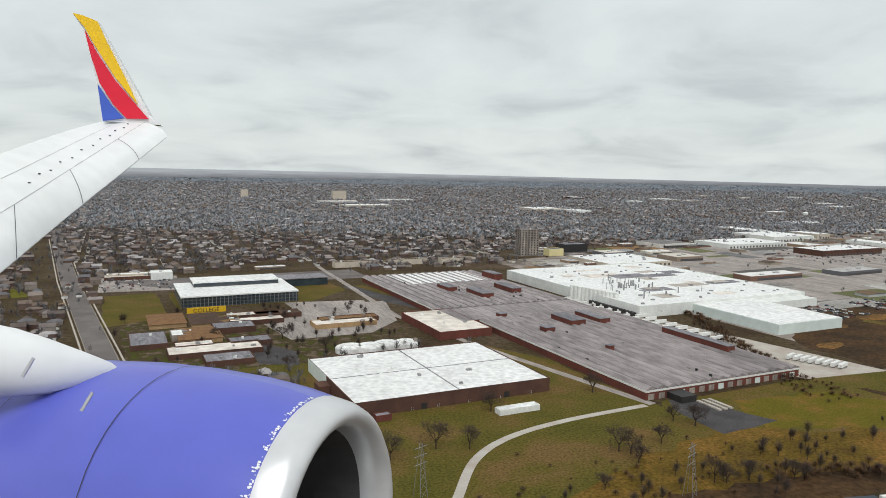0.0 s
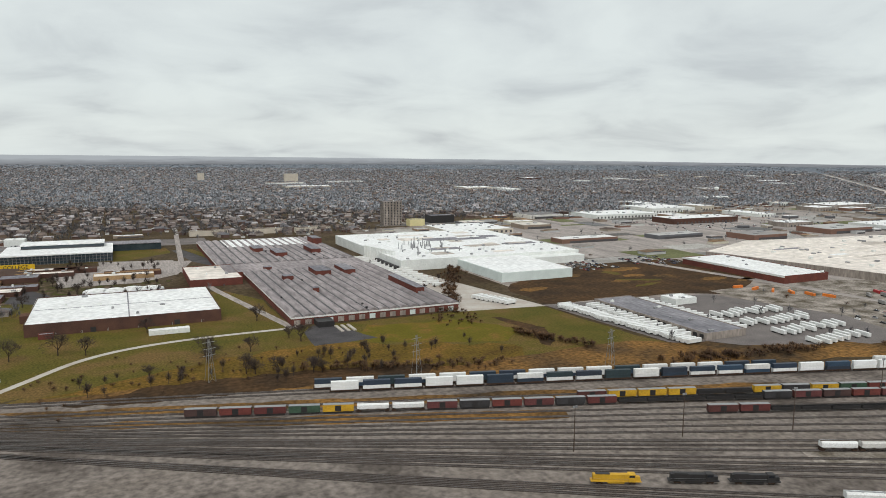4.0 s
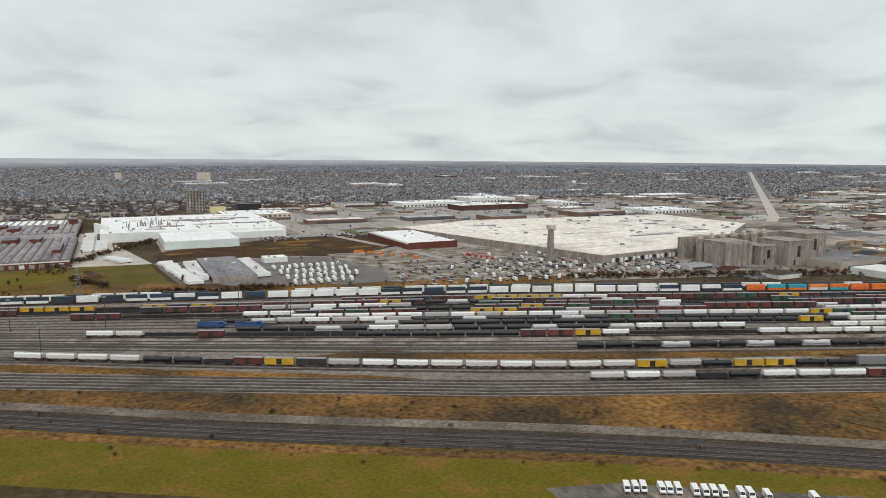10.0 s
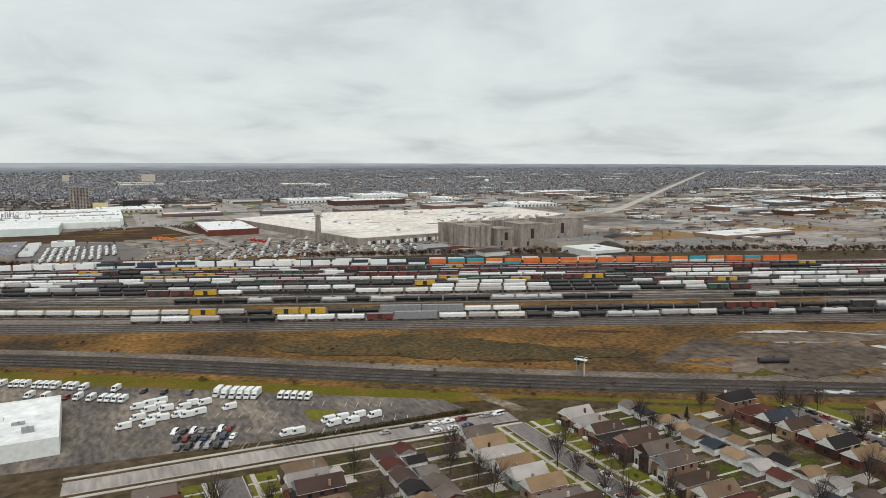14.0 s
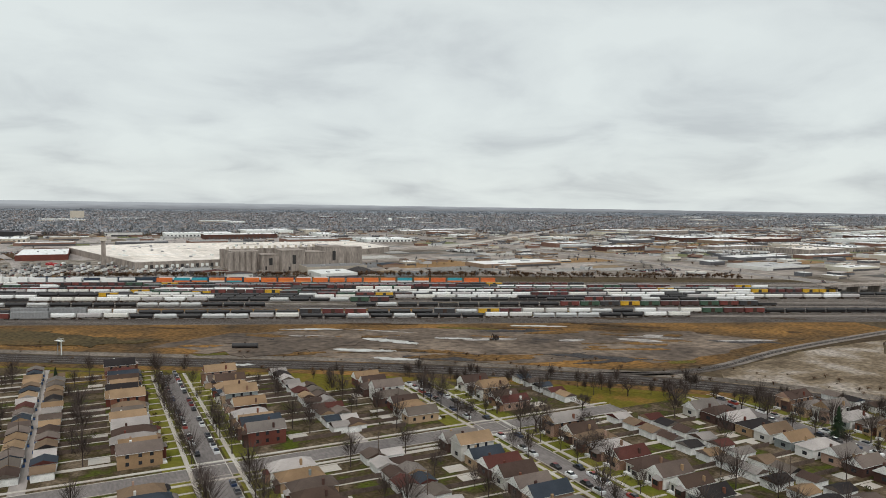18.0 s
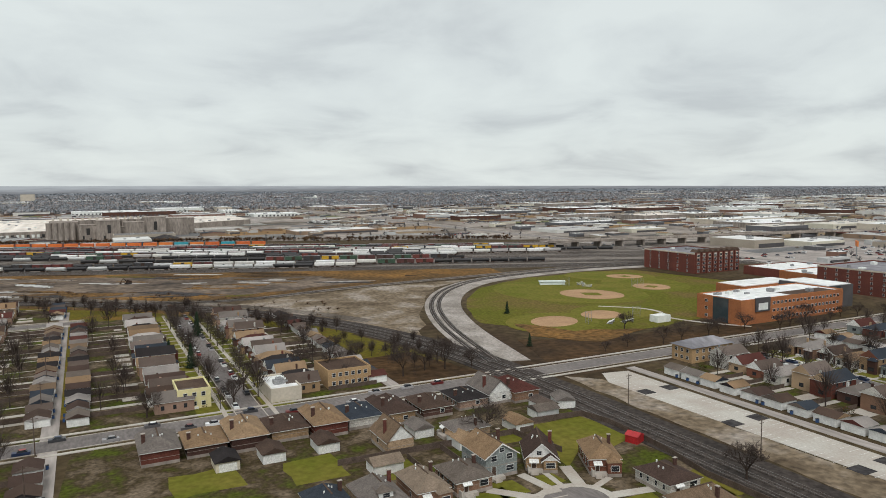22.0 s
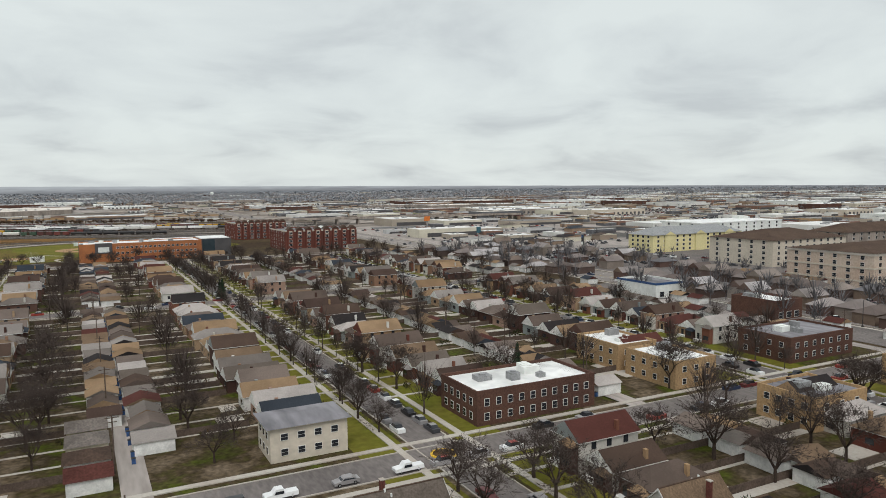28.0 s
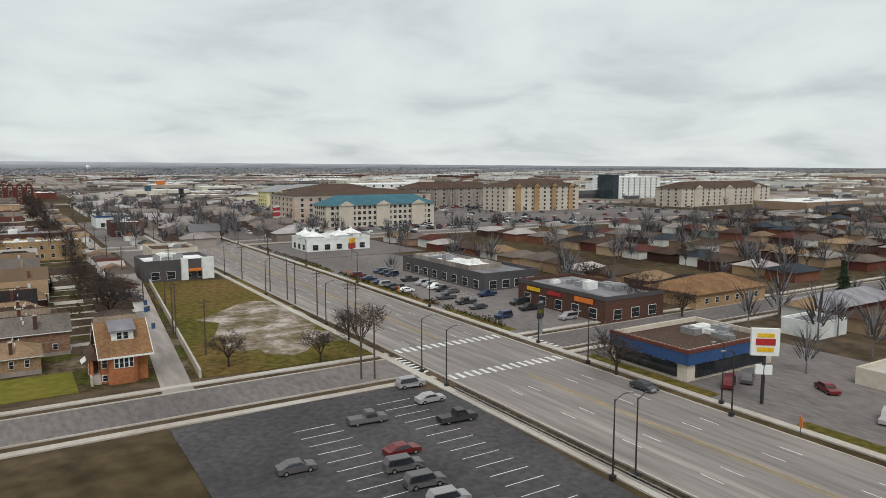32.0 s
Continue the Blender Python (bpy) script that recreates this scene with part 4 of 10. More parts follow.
circle = thing("traffic_circle", Build().prism(oval_ring(-1489.3, 1226.6, 2.6), -0.1, 0.26), M_YELP, "small round traffic island with a yellow kerb", "traffic island", kind="structure")
part("island_soil", Build().prism(oval_ring(-1489.3, 1226.6, 2.1), 0.2, 0.32), M_REED, circle)

sheet("railside_grass", wobble([(-905, 440), (-1040, 516), (-1130, 574), (-1195, 634), (-1235, 694), (-1262, 760), (-1268, 812), (-1150, 812), (-1000, 700), (-880, 560), (-820, 440)], 1.5, 15, 61), 0.012, M_MEADOW, "rough winter grass between houses and railway")
sheet("crossing_scrub", wobble([(-1229, 768), (-1258, 766), (-1270, 811), (-1229, 811)], 1.0, 6, 63), 0.035, M_SCRUB, "dark brown brush ground by the crossing")
sheet("roadside_scrub", wobble([(-1302, 810), (-1312, 768), (-1345, 786), (-1440, 786), (-1440, 811)], 1.0, 9, 62), 0.055, M_SCRUB, "dark brown scrub between park and street")

# ---- the park ----
sheet("park_lawn", wobble([(-1318, 725), (-1340, 668), (-1380, 615), (-1440, 588), (-1540, 585), (-1560, 690), (-1520, 742), (-1440, 770), (-1350, 785)], 1.5, 15, 17), 0.06, M_PARK, "olive winter grass of the park")


def diamond(x, y, size, turn, z=0.10):
    sheet("outfield", oval(x, y, size * 1.25, size, turn), z, M_LAWN, "round green baseball outfield", "sports field")
    c, s = math.cos(turn), math.sin(turn)
    hx, hy = x + c * size * 0.42, y + s * size * 0.42
    sheet("infield", oval(hx, hy, size * 0.50, size * 0.42, turn, 20), 0.16, M_CLAY, "tan clay baseball infield", "sports field")
    sheet("infield_grass", oval(hx, hy, size * 0.2, size * 0.17, turn, 4), 0.19, M_LAWN, "green square inside the infield", "sports field")


diamond(-1424, 660, 44, 1.9)
sheet("infield", oval(-1354, 741, 15, 12, 0.6), 0.2, M_CLAY, "tan clay baseball infield", "sports field")
sheet("outfield", oval(-1352, 742, 28, 24, 0.6), 0.145, M_LAWN, "green softball outfield", "sports field")
sheet("infield", oval(-1388, 738, 13, 11, 0.6), 0.2, M_CLAY, "tan clay baseball infield", "sports field")
sheet("outfield", oval(-1398, 735, 26, 22, 0.4), 0.135, M_LAWN, "green softball outfield", "sports field")
diamond(-1492, 660, 30, 1.2, 0.115)
diamond(-1500, 612, 28, 2.4, 0.13)
thing("park_path", ribbon(Build(), smooth([(-1404, 716), (-1420, 733), (-1422, 747), (-1414, 761), (-1419, 780), (-1432, 801)]), 2.4, -0.1, 0.15), M_CONC, "pale curved park path", "path", kind="structure")


# ---- houses ----
def window_mesh(w, h):
    key = ("window", w, h)
    if key not in STOCK:
        b = Build().box(-w / 2, -0.08, 0, w / 2, 0.0, h, 1)
        b.box(-w / 2 + 0.1, -0.11, 0.1, w / 2 - 0.1, -0.03, h / 2 - 0.03, 0).box(-w / 2 + 0.1, -0.11, h / 2 + 0.03, w / 2 - 0.1, -0.03, h - 0.1, 0)
        STOCK[key] = b.data("window", M_GLASS, M_FRAME)
    return STOCK[key]


def door_mesh():
    if "door" not in STOCK:
        STOCK["door"] = Build().box(-0.5, -0.1, 0, 0.5, 0, 2.1).box(-0.6, -0.06, 0, -0.5, 0.0, 2.2, 1).box(0.5, -0.06, 0, 0.6, 0.0, 2.2, 1).data("door", M_BROWNROOF, M_FRAME)
    return STOCK["door"]


def rake(b, w, y, z, h, mi=0, t=0.28):
    """White boards along the two slopes of a gable that faces -y."""
    for sx in (-1, 1):
        a, c = (sx * w, z), (0.0, z + h)
        p = [(a[0], y, a[1]), (c[0], y, c[1]), (c[0], y, c[1] - t * 1.3), (a[0], y, a[1] - t)]
        q = [(x, y + 0.1, zz) for x, _, zz in p]
        b.add(p + q, [(0, 1, 2, 3), (7, 6, 5, 4), (0, 4, 5, 1), (3, 2, 6, 7), (0, 3, 7, 4)], mi)
    return b


def slab_gable(b, x0, y0, x1, y1, z, h, mi=0):
    """A pitched roof of two thick slopes, its ridge along y."""
    c, t = (x0 + x1) / 2, 0.22
    for a in (x0, x1):
        v = [(a, y0, z), (c, y0, z + h), (c, y1, z + h), (a, y1, z), (a, y0, z - t), (c, y0, z + h - t), (c, y1, z + h - t), (a, y1, z - t)]
        b.add(v, [(0, 1, 2, 3), (7, 6, 5, 4), (0, 4, 5, 1), (3, 2, 6, 7), (0, 3, 7, 4)], mi)
    return b


def house(style, full=True):
    """A house with its front towards -y: raised basement, walls, roof, porch, dormer, panes."""
    r = random.Random(style)
    h = thing("house", None, None, HOUSE_LABELS[style], "house", "houses of the district")
    w, d = ((7.8, 16.0), (7.2, 14.5), (8.4, 15.5))[style % 3]
    form = ("hip", "gable", "gable2", "flat", "ranch", "dormer")[style % 6]
    jut = r.uniform(1.4, 2.6)
    z = {"hip": 3.9, "gable": 3.7, "gable2": 5.7, "flat": 6.8, "ranch": 3.3, "dormer": 3.8}[form]
    rise_ = {"hip": 2.7, "gable": 3.9, "gable2": 3.0, "flat": 0, "ranch": 2.0, "dormer": 3.4}[form]
    if form == "ranch":
        w, d = 8.6, 14.5
    e, bay = w / 2, form in ("hip", "gable", "dormer")
    wall = Build().box(-e, 0, 0, e, d, z)
    wall.box(-e - 0.05, -0.05, 0, e + 0.05, d + 0.05, 0.85, 1).box(-e - 0.04, -0.04, 1.95 if z < 5 else 3.1, e + 0.04, d + 0.04, 2.05 if z < 5 else 3.25, 1)
    trim, b = Build(), Build()
    if bay:
        wall.box(0.3, -jut, 0, e - 0.15, 0.0, z - 0.4).box(0.25, -jut - 0.05, 0, e - 0.1, 0, 0.85, 1)
    if form in ("gable", "gable2"):
        wall.add([(-e, 0, z), (e, 0, z), (0, 0, z + rise_ * 0.94), (-e, d, z), (e, d, z), (0, d, z + rise_ * 0.94)], [(0, 1, 2), (4, 3, 5)], 2 if style % 2 else 0)
    part("wall", wall, [M_HWALL, M_GREY, M_FRAME], h)
    if form in ("hip", "ranch", "dormer"):
        b.hip(-e - 0.55, -0.55, e + 0.55, d + 0.55, z, rise_)
        trim.box(-e - 0.5, -0.5, z - 0.2, e + 0.5, d + 0.5, z - 0.01)
        if bay:
            b.hip(0.0, -jut - 0.4, e + 0.15, 2.6, z - 0.35, 1.7)
    elif form == "flat":
        b.box(-e - 0.05, 0.3, z, e + 0.05, d + 0.05, z + 0.2).box(-e - 0.1, -0.1, z, e + 0.1, 0.3, z + 1.0, 1)
        b.box(-e - 0.1, 0.3, z, -e + 0.25, d + 0.1, z + 0.6, 1).box(e - 0.25, 0.3, z, e + 0.1, d + 0.1, z + 0.6, 1).box(-e + 0.25, d - 0.2, z, e - 0.25, d + 0.1, z + 0.5, 1)
        trim.box(-e - 0.16, -0.16, z + 0.98, e + 0.16, 0.34, z + 1.1).box(-e * 0.5, -0.14, z + 0.4, e * 0.5, -0.1, z + 0.75)
    else:
        slab_gable(b, -e - 0.5, -0.6, e + 0.5, d + 0.5, z - 0.25, rise_ + 0.3)
        rake(trim, e + 0.5, -0.68, z - 0.3, rise_ + 0.3)
        trim.box(-e - 0.52, -0.6, z - 0.5, -e - 0.42, d + 0.5, z - 0.3).box(e + 0.42, -0.6, z - 0.5, e + 0.52, d + 0.5, z - 0.3)
        if bay:
            c = (0.3 + e - 0.15) / 2
            slab_gable(b, c - 2.2, -jut - 0.45, c + 2.2, 2.2, z - 0.55, 1.9)
            k = len(trim.v)
            rake(trim, 2.2, -jut - 0.52, z - 0.6, 1.9)
            trim.v[k:] = [(x + c, y, q) for x, y, q in trim.v[k:]]
            trim.add([(c - 1.9, -jut, z - 0.45), (c + 1.9, -jut, z - 0.45), (c, -jut, z + 1.1)], [(0, 1, 2)])
    if form != "flat":
        top = z + rise_ + (0.06 if form in ("hip", "ranch", "dormer") else 0.05)
        y0, y1 = (e, d - e) if form in ("hip", "ranch", "dormer") else (-0.6, d + 0.5)
        b.box(-0.16, min(y0, y1), top - 0.12, 0.16, max(y0, y1), top + 0.02, 2)
        for k in range(3):
            x, y = r.uniform(-e * 0.5, e * 0.5), r.uniform(d * 0.45, d * 0.8)
            q = z + rise_ * (1 - abs(x) / (e + 0.5))
            b.box(x - 0.14, y - 0.14, q - 0.3, x + 0.14, y + 0.14, q + 0.45, 3)
    part("roof", b, [M_ROOFW if form == "flat" and style % 2 else M_ROOFG if form == "flat" else M_HROOF, M_HWALL, M_BROWNROOF, M_WHITE], h)
    part("eaves_board", trim, M_FRAME, h, "white eaves and gable boards")
    if form == "dormer":
        dm = part("dormer", Build().box(-1.5, 0.6, z + 0.3, 1.5, 4.4, z + 2.1).hip(-1.9, 0.2, 1.9, 5.6, z + 2.1, 0.9, 1), [M_FRAME, M_HROOF], h)
        part("window", window_mesh(1.6, 1.2), None, dm, at=pose(0, 0.58, z + 0.75))
    part("porch", Build().box(-e + 0.3, -1.9, 0, 0.2, -0.06, 0.85).box(-e + 0.3, -1.9, 0.85, -e + 0.55, -0.06, 1.7).box(-e + 0.55, -1.9, 0.85, -e + 0.9, -1.65, 1.7), M_CONC, h)
    part("door", door_mesh(), None, h, at=pose(-w / 4, -0.04, 0.86))
    if style in (0, 4, 7, 10, 11):
        a = -w / 4
        part("awning", Build().add([(a - 1.1, -0.05, 3.35), (a + 1.1, -0.05, 3.35), (a + 1.1, -1.4, 2.75), (a - 1.1, -1.4, 2.75), (a - 1.1, -0.05, 3.2), (a + 1.1, -0.05, 3.2), (a + 1.1, -1.4, 2.55), (a - 1.1, -1.4, 2.55)], [(0, 3, 2, 1), (4, 5, 6, 7), (3, 7, 6, 2), (0, 4, 7, 3), (1, 2, 6, 5)]), M_FRAME, h, "white metal door awning")
    at_y = -jut if bay else 0
    for k, (x, wz) in enumerate([(w / 4 + 0.1, 1.35)] + ([(w / 4, 4.3), (-w / 4, 4.3)] if z > 5 else [])):
        part("window", window_mesh(2.2 if wz < 2 else 1.6, 1.5), None, h, at=pose(x, (at_y if wz < 2 else 0) - 0.03, wz))
    if form in ("gable", "gable2") and full:
        part("window", window_mesh(1.3, 1.2), None, h, at=pose(0 if not bay else -0.6, -0.02, z + 0.6))
    for sd in (-1, 1):
        for y in ((2.4, 5.6, 9.0, d - 2.6) if full else (5.5,)):
            part("window", window_mesh(1.0, 1.4), None, h, at=pose(sd * (e + 0.02), y, 1.35, 0, 0, sd * 90))
            if z > 5 and y < 9:
                part("window", window_mesh(1.0, 1.4), None, h, at=pose(sd * (e + 0.02), y + 0.6, 4.3, 0, 0, sd * 90))
    if full:
        part("window", window_mesh(1.3, 1.3), None, h, at=pose(-1.2, d + 0.02, 1.4, 0, 0, 180))
        st_ = Build()
        for k in range(5):
            st_.box(-w / 4 - 0.75, -2.2 - 0.3 * k, 0, -w / 4 + 0.75, -1.9 - 0.3 * k, 0.72 - 0.15 * k)
        st_.box(-w / 4 - 0.95, -3.3, 0, -w / 4 - 0.75, -1.9, 0.7).box(-w / 4 + 0.75, -3.3, 0, -w / 4 + 0.95, -1.9, 0.7)
        part("steps", st_, M_CONC, h)
    part("chimney", Build().box(e - 1.3, d * 0.6, z - 0.4, e - 0.5, d * 0.6 + 0.7, z + rise_ + 0.5).box(e - 1.38, d * 0.6 - 0.08, z + rise_ + 0.5, e - 0.42, d * 0.6 + 0.78, z + rise_ + 0.65, 1), [M_BRICKR if style % 2 else M_BRICKB, M_CONC], h)
    return h


HOUSE_LABELS = ["brick bungalow with a hipped shingle roof", "narrow gabled house with a small porch", "two-storey gabled house with pale gable", "two-storey brick flat with a flat roof",
                "low brick ranch house with shallow hipped roof", "brick bungalow with a front dormer", "hipped brick cottage with brown shingles", "gabled cottage with white gable front",
                "two-storey frame house with steep gable", "two-flat brick house with white flat roof", "tan brick ranch house with hipped roof", "bungalow with dormer and white gable"]


def garage(style):
    g = thing("garage", None, None, ("pale frame garage with gabled roof", "small alley garage with dark roof")[style % 2], "garage", "garages along the alleys")
    part("wall", Build().box(-3, 0, 0, 3, 6.4, 2.6), M_GWALL, g)
    part("roof", Build().gable(-3.4, -0.3, 3.4, 6.7, 2.6, 1.5) if style % 2 else Build().hip(-3.4, -0.3, 3.4, 6.7, 2.6, 1.4), M_HROOF, g)
    b = Build()
    for k in range(4):
        b.box(-2.3, -0.07, 0.03 + k * 0.55, 2.3, 0.02, 0.55 + k * 0.55)
    part("garage_door", b, M_FRAME, g, "white panelled garage door")
    return g


rng = random.Random(5)
LOTS = []
MORE_SHEDS = []
for x in STREETS:
    poly = R1 if x > -1300 else R2
    for side in (-1, 1):
        y = 440.0
        while y < 1435:
            y += rng.uniform(8.2, 9.5)
            hx = x + side * 21
            gx = x + side * (49.5 if x != -1592 or side > 0 or y < 1310 else 49.4 - (y - 1320) * 0.0875)
            if any(abs(y - c) < 14 for c in CROSS) or not inside(hx, y, poly) or not inside(hx, y + 6, poly) or not inside(hx, y - 6, poly):
                continue
            if inside(hx, y, [(-1484, 1195), (-1545, 1195), (-1545, 1232), (-1484, 1232)]) or -1485 < hx < -1450 and 1202 < y < 1222 or (-1380 < hx < -1345 and y < 848):
                continue
            if x == -1592 and side < 0 and (y > 1403 or 1190 < y < 1256):
                continue
            LOTS.append((far_off(hx, y)[0], hx, y, side, gx))
LOTS = sorted(l for l in LOTS if l[0] > 12)
FARLOTS = [l for l in LOTS[98:]]
for k, (d, hx, y, side, gx) in enumerate(LOTS[:98]):
    st = rng.choice([0, 1, 2, 4, 5, 6, 1, 7, 8, 3, 10, 11, 5, 7, 1, 11])
    # the front looks at the street: a house west of its street faces east
    hs = stamp(("house", st, k < 44), lambda: house(st, k < 44), pose(hx - side * 7.0 + side * rng.uniform(-1.2, 1.8), y, 0.02, 0, 0, -side * 90))
    hs.scale = (rng.uniform(0.86, 1.0), rng.uniform(0.78, 0.95), rng.uniform(0.84, 1.02))
    if k >= 80:
        MORE_SHEDS.append((gx, y))
    elif rng.random() < 0.9 and inside(gx if gx != -1262 else -1261, y, R1 if hx > -1300 else R2):
        gs = rng.choice([0, 1, 1])
        stamp(("garage", gs), lambda: garage(gs), pose(gx, y + rng.uniform(-0.5, 0.5), 0.02, 0, 0, side * 90)).scale = (rng.uniform(1.0, 1.22), rng.uniform(1.0, 1.25), 1.0)

# the close by the railway: one row along the cross street, the rest round a turning place
CLOSE = [(-1149, 842, 0, 0), (-1161, 842, 0, 10), (-1172, 842, 0, 6), (-1184, 842, 0, 4), (-1195.5, 842, 0, 0), (-1207, 842, 0, 10), (-1217.5, 842, 0, 6), (-1230.5, 843, 0, 4), (-1244.5, 842, 0, 10), (-1264, 841, 0, 0), (-1255, 841, 0, 7),
         (-1224, 890.5, 180, 8), (-1238.5, 893, 152, 7), (-1251, 902, 155, 0), (-1257, 919, 180, 4), (-1213.5, 895.5, 180, 10), (-1202, 897, 180, 0), (-1190.5, 897, 180, 5), (-1179, 897, 180, 6),
         (-1253, 936, 90, 6), (-1253, 949, 90, 10), (-1254, 962, 90, 1), (-1254, 975, 90, 0), (-1208, 868, 0, 7), (-1232, 868, 90, 4), (-1222, 937, 0, 4), (-1210, 937, 0, 10), (-1612.5, 1412.5, 90, 10)]
for k, (x, y, a, st) in enumerate(CLOSE):
    c = pose(x, y, 0.02, 0, 0, a) @ pose(0, -7.6, 0)
    rich = 5 < k < 16 or k == len(CLOSE) - 1
    hs = stamp(("house", st, rich), lambda: house(st, rich), c)
    hs.scale = (rng.uniform(1.14, 1.26) if y < 845 else rng.uniform(0.98, 1.12), rng.uniform(0.92, 1.02) if y < 845 else 0.8, rng.uniform(0.95, 1.08))
for x, y, a in ((-1191, 862, 180), (-1219, 864, 180), (-1176, 862, 180), (-1256.5, 864, 90), (-1264, 863, 180), (-1271, 862, 160), (-1247, 866, 0), (-1164, 862, 180), (-1196, 880, 90), (-1226, 878, 180)):
    stamp(("garage", 1), lambda: garage(1), pose(x, y, 0.02, 0, 0, a))
thing("shed", Build().box(-1.9, -1.9, 0, 1.9, 1.9, 2.1).gable(-2.1, -2.1, 2.1, 2.1, 2.1, 0.9), M_REDP, "small red garden shed by a fence", "shed", at=pose(-1270, 895, 0.02, 0, 0, 20))
road("close", [(-1232, 918), (-1190, 916), (-1140, 912)], 7, "narrow street ending in a turning place", z=0.07)
sheet("turning_kerb", oval(-1232, 918, 10.4, 9.6, 0.3, 24), 0.08, M_CONC, "pale concrete pavement round a turning place", "pavement")
sheet("turning_place", oval(-1232, 918, 8.4, 7.6, 0.3, 24), 0.10, M_STREET, "round asphalt turning place", "road")
for x0, y0, x1, y1, w in ((-1229, 899, -1231, 911, 2.6), (-1235, 901, -1234, 911, 1.6), (-1242, 900, -1238, 912, 3.2), (-1247.5, 911, -1240, 914, 1.8), (-1252, 921, -1241, 919, 3.0), (-1217, 903, -1225, 912, 3.0), (-1208, 904, -1209, 913, 2.6)):
    thing("driveway", ribbon(Build(), [(x0, y0), (x1, y1)], w, -0.1, 0.12), M_CONC, "pale concrete driveway of a house", "driveway", kind="structure")
for x, y, w, d in ((-1158, 866, 8, 7), (-1184, 871, 7, 8), (-1203, 882, 6, 5), (-1216, 908, 5, 4), (-1222, 905, 3.5, 4), (-1262, 932, 5, 4), (-1238, 874, 6, 5), (-1233.5, 905, 2.6, 3), (-1268, 925, 5, 8), (-1246, 927, 4, 5), (-1262, 948, 5, 12)):
    sheet("close_lawn", wobble([(x - w, y - d), (x + w, y - d), (x + w, y + d), (x - w, y + d)], 1, 5, int(-x)), 0.06, M_LAWN, "green lawn of a house", "grass")
fence = Build()
for p, q in (((-1250, 868), (-1271, 870)), ((-1271, 870), (-1273.4, 880)), ((-1273.4, 880), (-1273.4, 892)), ((-1273.4, 892), (-1272, 906)), ((-1272, 906), (-1269, 922)), ((-1269, 922), (-1272, 985)), ((-1190, 872), (-1250, 874)), ((-1219, 874), (-1219, 886)), ((-1230, 874), (-1230, 884)), ((-1208, 876), (-1208, 886)), ((-1243, 874), (-1247, 892))):
    ribbon(fence, [p, q], 0.16, 0.0, 1.7)
thing("yard_fence", fence, M_WOODPOLE, "weathered wooden fence round back yards", "fence", kind="structure")


def plain_house(style):
    """A house of the blocks further off, in one mesh: walls, roof, panes and trim."""
    w, d, z = (7.4, 7.0, 7.8)[style] / 2, (7.2, 6.6, 7.0)[style], (3.8, 3.7, 5.8)[style]
    b = Build().box(-w, -d, 0, w, d, z, 0)
    if style == 0:
        b.hip(-w - 0.4, -d - 0.4, w + 0.4, d + 0.4, z, 2.3, 1)
    else:
        b.gable(-w - 0.35, -d - 0.35, w + 0.35, d + 0.35, z, 2.9, 1, 2 if style == 1 else 0)
    b.box(-w - 0.38, -d - 0.38, z - 0.14, w + 0.38, d + 0.38, z - 0.02, 2)
    b.box(0.3, -d - 1.6, 0, w - 0.3, -d, z - 0.7, 0).hip(0, -d - 2.0, w, -d + 0.6, z - 0.7, 1.1, 1)
    b.box(-w + 0.3, -d - 1.5, 0, 0.2, -d, 0.7, 2)
    b.box(w - 1.2, d * 0.3, z, w - 0.5, d * 0.3 + 0.7, z + 2.5, 0)
    for y in (-4.2, -0.6, 3.4):
        for s in (-1, 1):
            for f in range(1 if style < 2 else 2):
                x0, x1 = sorted((s * w, s * (w + 0.06)))
                b.box(x0, y, 1.2 + 2.9 * f, x1, y + 1.1, 2.6 + 2.9 * f, 3)
    b.box(0.8, -d - 1.66, 1.2, w - 0.8, -d - 1.6, 2.6, 3).box(-w + 0.9, -d - 0.06, 0.7, -w + 1.9, -d, 2.7, 3)
    b.box(-1.2, d, 1.1, 0.6, d + 0.06, 2.4, 3)
    return b


HB = Build().box(-4, -6.5, 0, 4, 6.5, 3.8, 0)
HB.hip(-4.5, -7, 4.5, 7, 3.8, 2.4, 1)
HT = tris(HB)
GB = Build().box(-4, -6.5, 0, 4, 6.5, 5.2, 0)
GB.gable(-4.4, -6.9, 4.4, 6.9, 5.2, 2.8, 1, 0)
GT = tris(GB)
SHED = tris(Build().box(-3, -3.2, 0, 3, 3.2, 2.6, 0).gable(-3.3, -3.5, 3.3, 3.5, 2.6, 1.4, 1))
DISTRICT = [tris(plain_house(k)) for k in range(3)]

